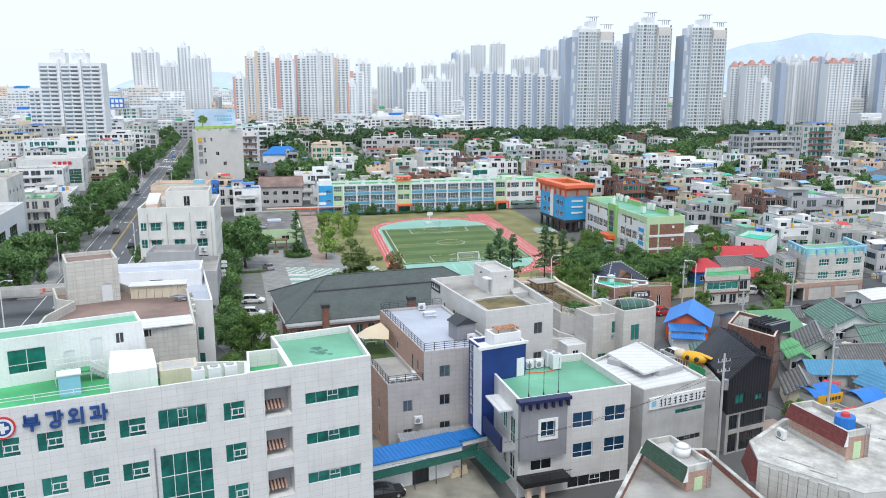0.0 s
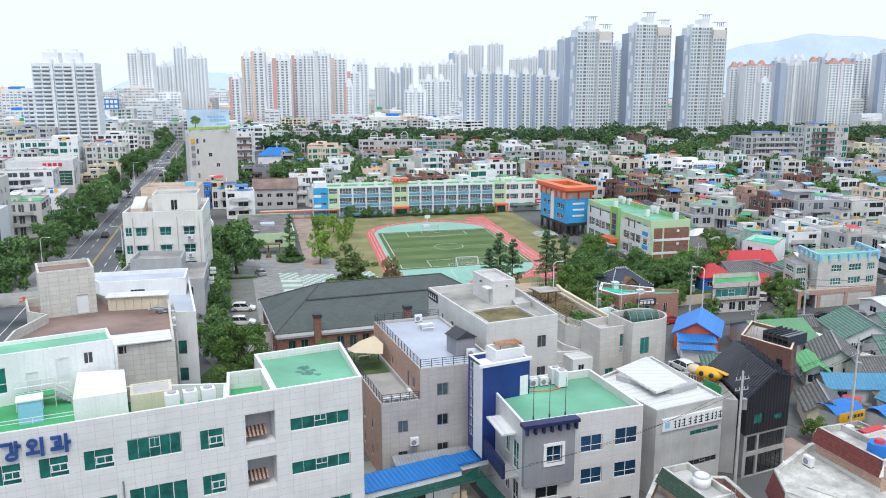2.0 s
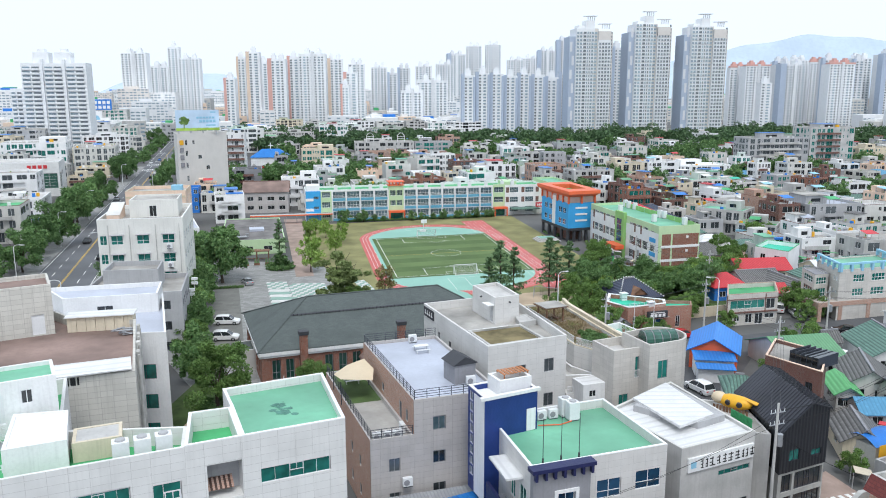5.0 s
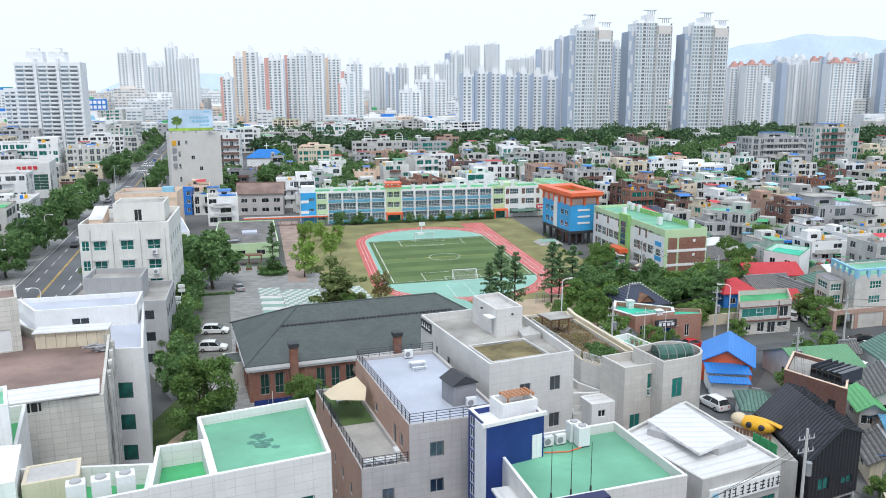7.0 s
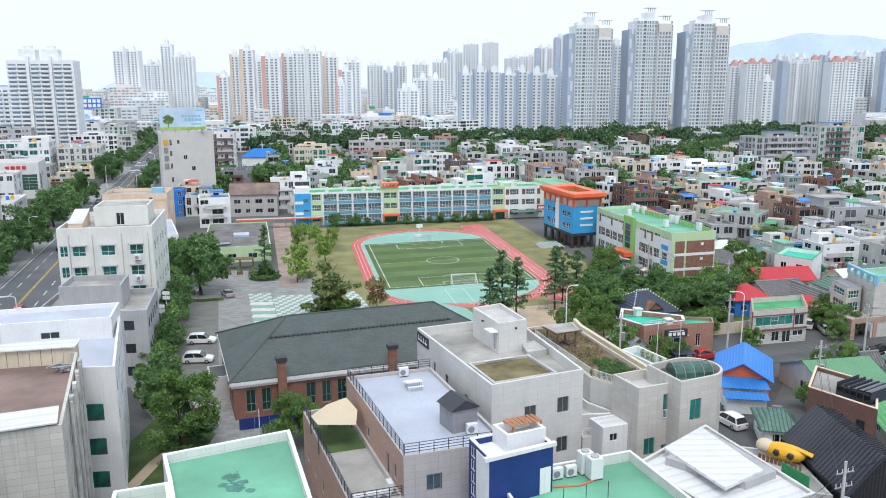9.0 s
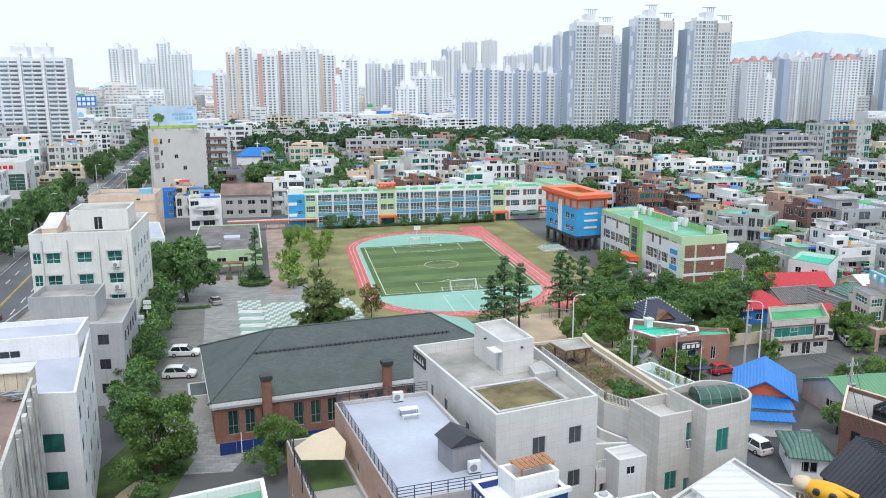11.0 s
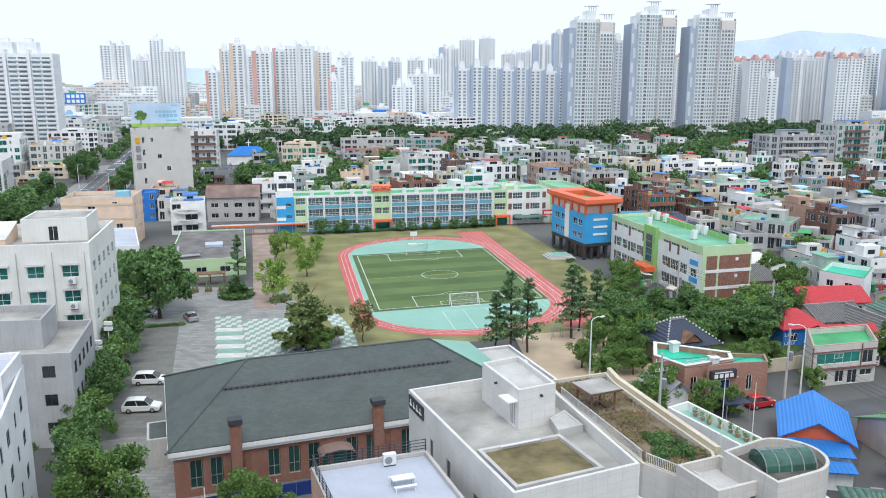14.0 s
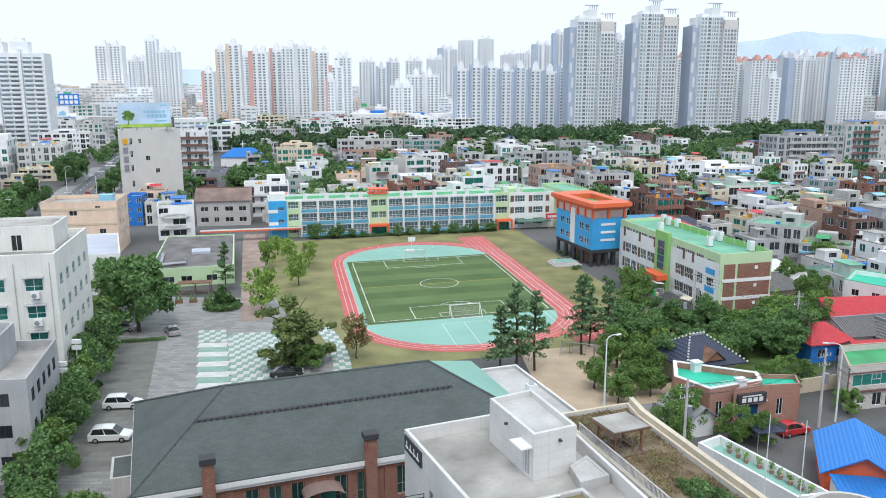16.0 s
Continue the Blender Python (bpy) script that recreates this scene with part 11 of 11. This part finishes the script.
bus = thing("bus", at(146, 252, 12), "white and blue parked bus", "bus")
bm = bmesh.new()
box(bm, -5, -1.25, 0.4, 5, 1.25, 3.1)
bmesh.ops.bevel(bm, geom=list(bm.edges), offset=0.15, segments=2, affect="EDGES")
part("body", bm, M["white"], bus)
bm = bmesh.new()
box(bm, -4.7, -1.28, 1.6, 4.7, 1.28, 2.6)
part("window_band", bm, M["glass_dark"], bus)
bm = bmesh.new()
box(bm, -4.95, -1.29, 0.5, 4.95, 1.29, 1.2)
part("blue_band", bm, M["bluepaint"], bus)
for x in (-3.2, 3.2):
    for y in (-1.2, 1.2):
        bm = bmesh.new()
        tube(bm, (x, y - 0.1, 0.45), (x, y + 0.12, 0.45), 0.45, 0.45, 14)
        part("wheel", bm, M["tyre"], bus)

# ---- poles, lamps, wires ----
def pole(x, y, h, arms=2, label="grey concrete utility pole with crossarms", z=0.0):
    root = thing("utility_pole", at(x, y, 20, z), label, "utility pole", "utility poles")
    bm = bmesh.new()
    tube(bm, (0, 0, 0), (0, 0, h), 0.19, 0.11, 10)
    part("shaft", bm, M["conc_light"], root)
    for k in range(arms):
        bm = bmesh.new()
        box(bm, -0.9, -0.04, h - 1.0 - k * 1.2, 0.9, 0.04, h - 0.92 - k * 1.2)
        part("crossarm", bm, M["steel"], root)
        bm = bmesh.new()
        for s in (-0.8, -0.3, 0.3, 0.8):
            tube(bm, (s, 0, h - 0.9 - k * 1.2), (s, 0, h - 0.6 - k * 1.2), 0.04, 0.03, 6)
        tagged(part("insulator", bm, M["whitesteel"], root), kind="stuff")
    bm = bmesh.new()
    tube(bm, (0.45, 0, h - 4.4), (0.45, 0, h - 3.2), 0.32, 0.32, 10)
    part("transformer", bm, M["steel"], root)
    return root


def street_lamp(x, y, h, ang, label="tall grey street lamp with curved arm"):
    root = thing("street_lamp", at(x, y, ang), label, "street lamp", "street lamps")
    bm = bmesh.new()
    tube(bm, (0, 0, 0), (0, 0, h), 0.13, 0.07, 8)
    pts = [(0, 0, h), (0.3, 0, h + 0.35), (0.9, 0, h + 0.5), (1.6, 0, h + 0.45)]
    for a, b in zip(pts, pts[1:]):
        tube(bm, a, b, 0.06, 0.05, 6)
    part("mast", bm, M["whitesteel"], root)
    bm = bmesh.new()
    box(bm, 1.5, -0.14, h + 0.34, 2.2, 0.14, h + 0.48)
    part("lamp_head", bm, M["whitesteel"], root)


POLES = [(32.3, 86.6, 13.4), (48.6, 124.0, 11.0), (50.2, 97.2, 13.7), (47.0, 150.5, 10.0), (27.5, 141.0, 10.0), (66.0, 145.0, 10.0), (73.0, 118.0, 10.5), (92.0, 152.0, 10.0), (58.0, 181.0, 9.0), (44.0, 188.0, 11.0)]
for x, y, h in POLES:
    pole(x, y, h)
street_lamp(21.4, 152.5, 10.5, 30), street_lamp(49.8, 152.0, 9.5, 160)
for t in (-60, -20, 30, 80, 130, 180, 230, 280):
    street_lamp(*ROAD(-8.0, t), 9.5, 15.5), street_lamp(*ROAD(8.0, t + 12), 9.5, 195.5)
for x, y in ((-45.5, 160.5), (-43.5, 152.0)):
    fl = thing("floodlight_mast", at(x, y, 0), "slim white floodlight mast", "floodlight", "court lights")
    bm = bmesh.new()
    tube(bm, (0, 0, 0), (0, 0, 8.2), 0.09, 0.06, 8)
    part("mast", bm, M["whitesteel"], fl)
    for k in range(2):
        bm = bmesh.new()
        box(bm, -0.5, -0.2, 7.9 - k * 0.8, 0.6, 0.25, 8.4 - k * 0.8)
        part("lamp", bm, M["whitesteel"], fl)
WIRES = [(0, 1), (0, 2), (1, 5), (1, 3), (2, 6), (3, 4), (5, 7), (3, 8), (8, 9)]
bm = bmesh.new()
for a, b in WIRES:
    for k in range(4):
        o = Vector((0.5 * (k - 1.5), 0.17 * (k - 1.5), -0.7 - 1.2 * (k % 2)))
        p, q = Vector(POLES[a]) + o, Vector(POLES[b]) + o
        prev = p
        for i in range(1, 9):
            f = i / 8
            r = p.lerp(q, f) - Vector((0, 0, 4 * 0.9 * f * (1 - f)))
            tube(bm, prev, r, 0.022, 0.022, 3)
            prev = r
for p, q in (((33, 88.2, 11.5), (8, 74, 9)), ((33, 88.2, 10.5), (-5, 66, 10)), ((33, 88.2, 9.5), (45, 70, 10))):
    p, q = Vector(p), Vector(q)
    prev = p
    for i in range(1, 9):
        f = i / 8
        r = p.lerp(q, f) - Vector((0, 0, 5 * f * (1 - f)))
        tube(bm, prev, r, 0.022, 0.022, 3)
        prev = r
tagged(part("overhead_wires", bm, M["black"]), "black overhead power and telephone wires", "wires", kind="stuff")
slide = thing("play_slide", at(15.6, 174.0, 30), "steel playground slide with ladder", "slide")
bm = bmesh.new()
box(bm, -0.3, 0, 2.0, 0.3, 3.6, 2.06, Matrix.Rotation(radians(-32), 4, "X"))
part("chute", bm, M["steel"], slide)
for s in (-0.3, 0.3):
    bm = bmesh.new()
    tube(bm, (s, 0.9, 0), (s, 0.1, 2.9), 0.05)
    part("ladder_rail", bm, M["steel"], slide)
swing = thing("swing_frame", at(22.6, 176.5, -20), "low metal swing frame", "swing")
bm = bmesh.new()
tube(bm, (-2.5, 0, 2.2), (2.5, 0, 2.2), 0.06)
for x in (-2.5, 2.5):
    tube(bm, (x, 0, 2.2), (x, 0.9, 0), 0.05), tube(bm, (x, 0, 2.2), (x, -0.9, 0), 0.05)
part("frame", bm, M["steel"], swing)
for x in (-1.0, 1.0):
    bm = bmesh.new()
    tube(bm, (x - 0.2, 0, 2.2), (x - 0.2, 0, 0.5), 0.02, 0.02, 4), tube(bm, (x + 0.2, 0, 2.2), (x + 0.2, 0, 0.5), 0.02, 0.02, 4), box(bm, x - 0.28, -0.12, 0.46, x + 0.28, 0.12, 0.5)
    part("seat", bm, M["dark"], swing)
for k in range(3):
    tr_ = thing("planter_box", at(-47.6 + 2.6 * k, 208.6 + 0.5 * k, 10, 0.03), "brown wooden planter with small conifers", "planter", "planters")
    bm = bmesh.new()
    box(bm, -0.7, -0.4, 0, 0.7, 0.4, 0.6)
    part("box", bm, M["wood"], tr_)
    for x in (-0.35, 0.35):
        bm = bmesh.new()
        tube(bm, (x, 0, 0.6), (x, 0, 2.0), 0.32, 0.02, 8)
        part("conifer", bm, M["leaf_cedar"], tr_)
arb = thing("wisteria_arbour", at(-49.5, 214.0, 8), "low timber arbour with benches", "arbour")
bm = bmesh.new()
box(bm, 0, 0, 2.3, 6.5, 2.4, 2.5)
part("roof", bm, M["wood"], arb)
for x in (0.2, 3.2, 6.2):
    for y in (0.2, 2.2):
        bm = bmesh.new()
        box(bm, x - 0.08, y - 0.08, 0, x + 0.08, y + 0.08, 2.3)
        part("post", bm, M["wood"], arb)
for x in (0.6, 3.7):
    bm = bmesh.new()
    box(bm, x, 0.6, 0.4, x + 2.2, 1.0, 0.48), box(bm, x + 0.2, 0.6, 0, x + 0.3, 1.0, 0.4), box(bm, x + 1.9, 0.6, 0, x + 2.0, 1.0, 0.4)
    part("bench", bm, M["wood"], arb)

# boxes, drums, sheets and planters lying about in the lanes between the low houses
random.seed(77)
bm = bmesh.new()
mats = ["white", "midgrey", "bluepaint", "redpaint", "wood", "steel", "cream", "green_deep", "dark"]
n = 0
while n < 420:
    x, y = random.uniform(44, 115), random.uniform(92, 215)
    if not free(x - 0.5, x + 0.5, y - 0.5, y + 0.5, 0.0) or any(inside(x, y, k) for k in KEEP[2:]) or (x < 76 and 138 < y < 170):
        continue
    n += 1
    r = Matrix.Translation((x, y, 0)) @ Matrix.Rotation(random.uniform(0, 3), 4, "Z")
    c, mi = random.random(), random.randrange(len(mats))
    if c < 0.55:
        a, b, h = random.uniform(0.3, 1.1), random.uniform(0.3, 0.8), random.uniform(0.3, 1.4)
        box(bm, -a, -b, 0, a, b, h, r, mi)
    elif c < 0.75:
        tube(bm, (x, y, 0), (x, y, random.uniform(0.6, 1.3)), 0.4, 0.36, 10, mi)
    else:
        a, h = random.uniform(0.8, 1.8), random.uniform(1.6, 2.4)
        box(bm, -a, -0.9, h, a, 0.9, h + 0.06, r @ Matrix.Rotation(0.12, 4, "X"), mi)
        for sx in (-a + 0.1, a - 0.1):
            for sy in (-0.8, 0.8):
                box(bm, sx - 0.04, sy - 0.04, 0, sx + 0.04, sy + 0.04, h + 0.02, r, 5)
tagged(part("yard_clutter", bm, [M[k] for k in mats]), "boxes, drums, pots and small sheet covers in the lanes", "clutter", kind="stuff")
slab("crossing", [(38.8, 86.0), (46.5, 88.4), (44.0, 99.0), (37.6, 96.6)], 0.05, "brickpath", "red-brown paved crossing beside the corner house", "road")
bm = bmesh.new()
for k in range(7):
    g = frame_uv((39.6, 88.6), 17, 17)
    prism(bm, [g(0.4 + k * 0.95, 0.4), g(0.9 + k * 0.95, 0.4), g(0.9 + k * 0.95, 3.8), g(0.4 + k * 0.95, 3.8)], 0.0, 0.058)
tagged(part("crossing_stripes", bm, M["line"]), "white painted crossing stripes", "road marking", kind="structure")

# distant roofs carry their rooftop rooms and clutter in one part
for roof_ob in [o for o in bpy.data.objects if o.type == "MESH" and o.parent and o.name.split(".")[0] == "roof" and o.parent.name.split(".")[0] in ("villa_block", "walk_up_block", "town_house") and o.parent.matrix_basis.translation.y > 340]:
    extra = [k for k in roof_ob.parent.children if k.name.split(".")[0] in ("roof_room", "roof_clutter", "ridge") and k.matrix_basis == roof_ob.matrix_basis]
    if extra and roof_ob.data.users == 1:
        roof_ob.data = one_mesh("roof", roof_ob.data, *[k.data for k in extra])
        for k in extra:
            bpy.data.objects.remove(k)
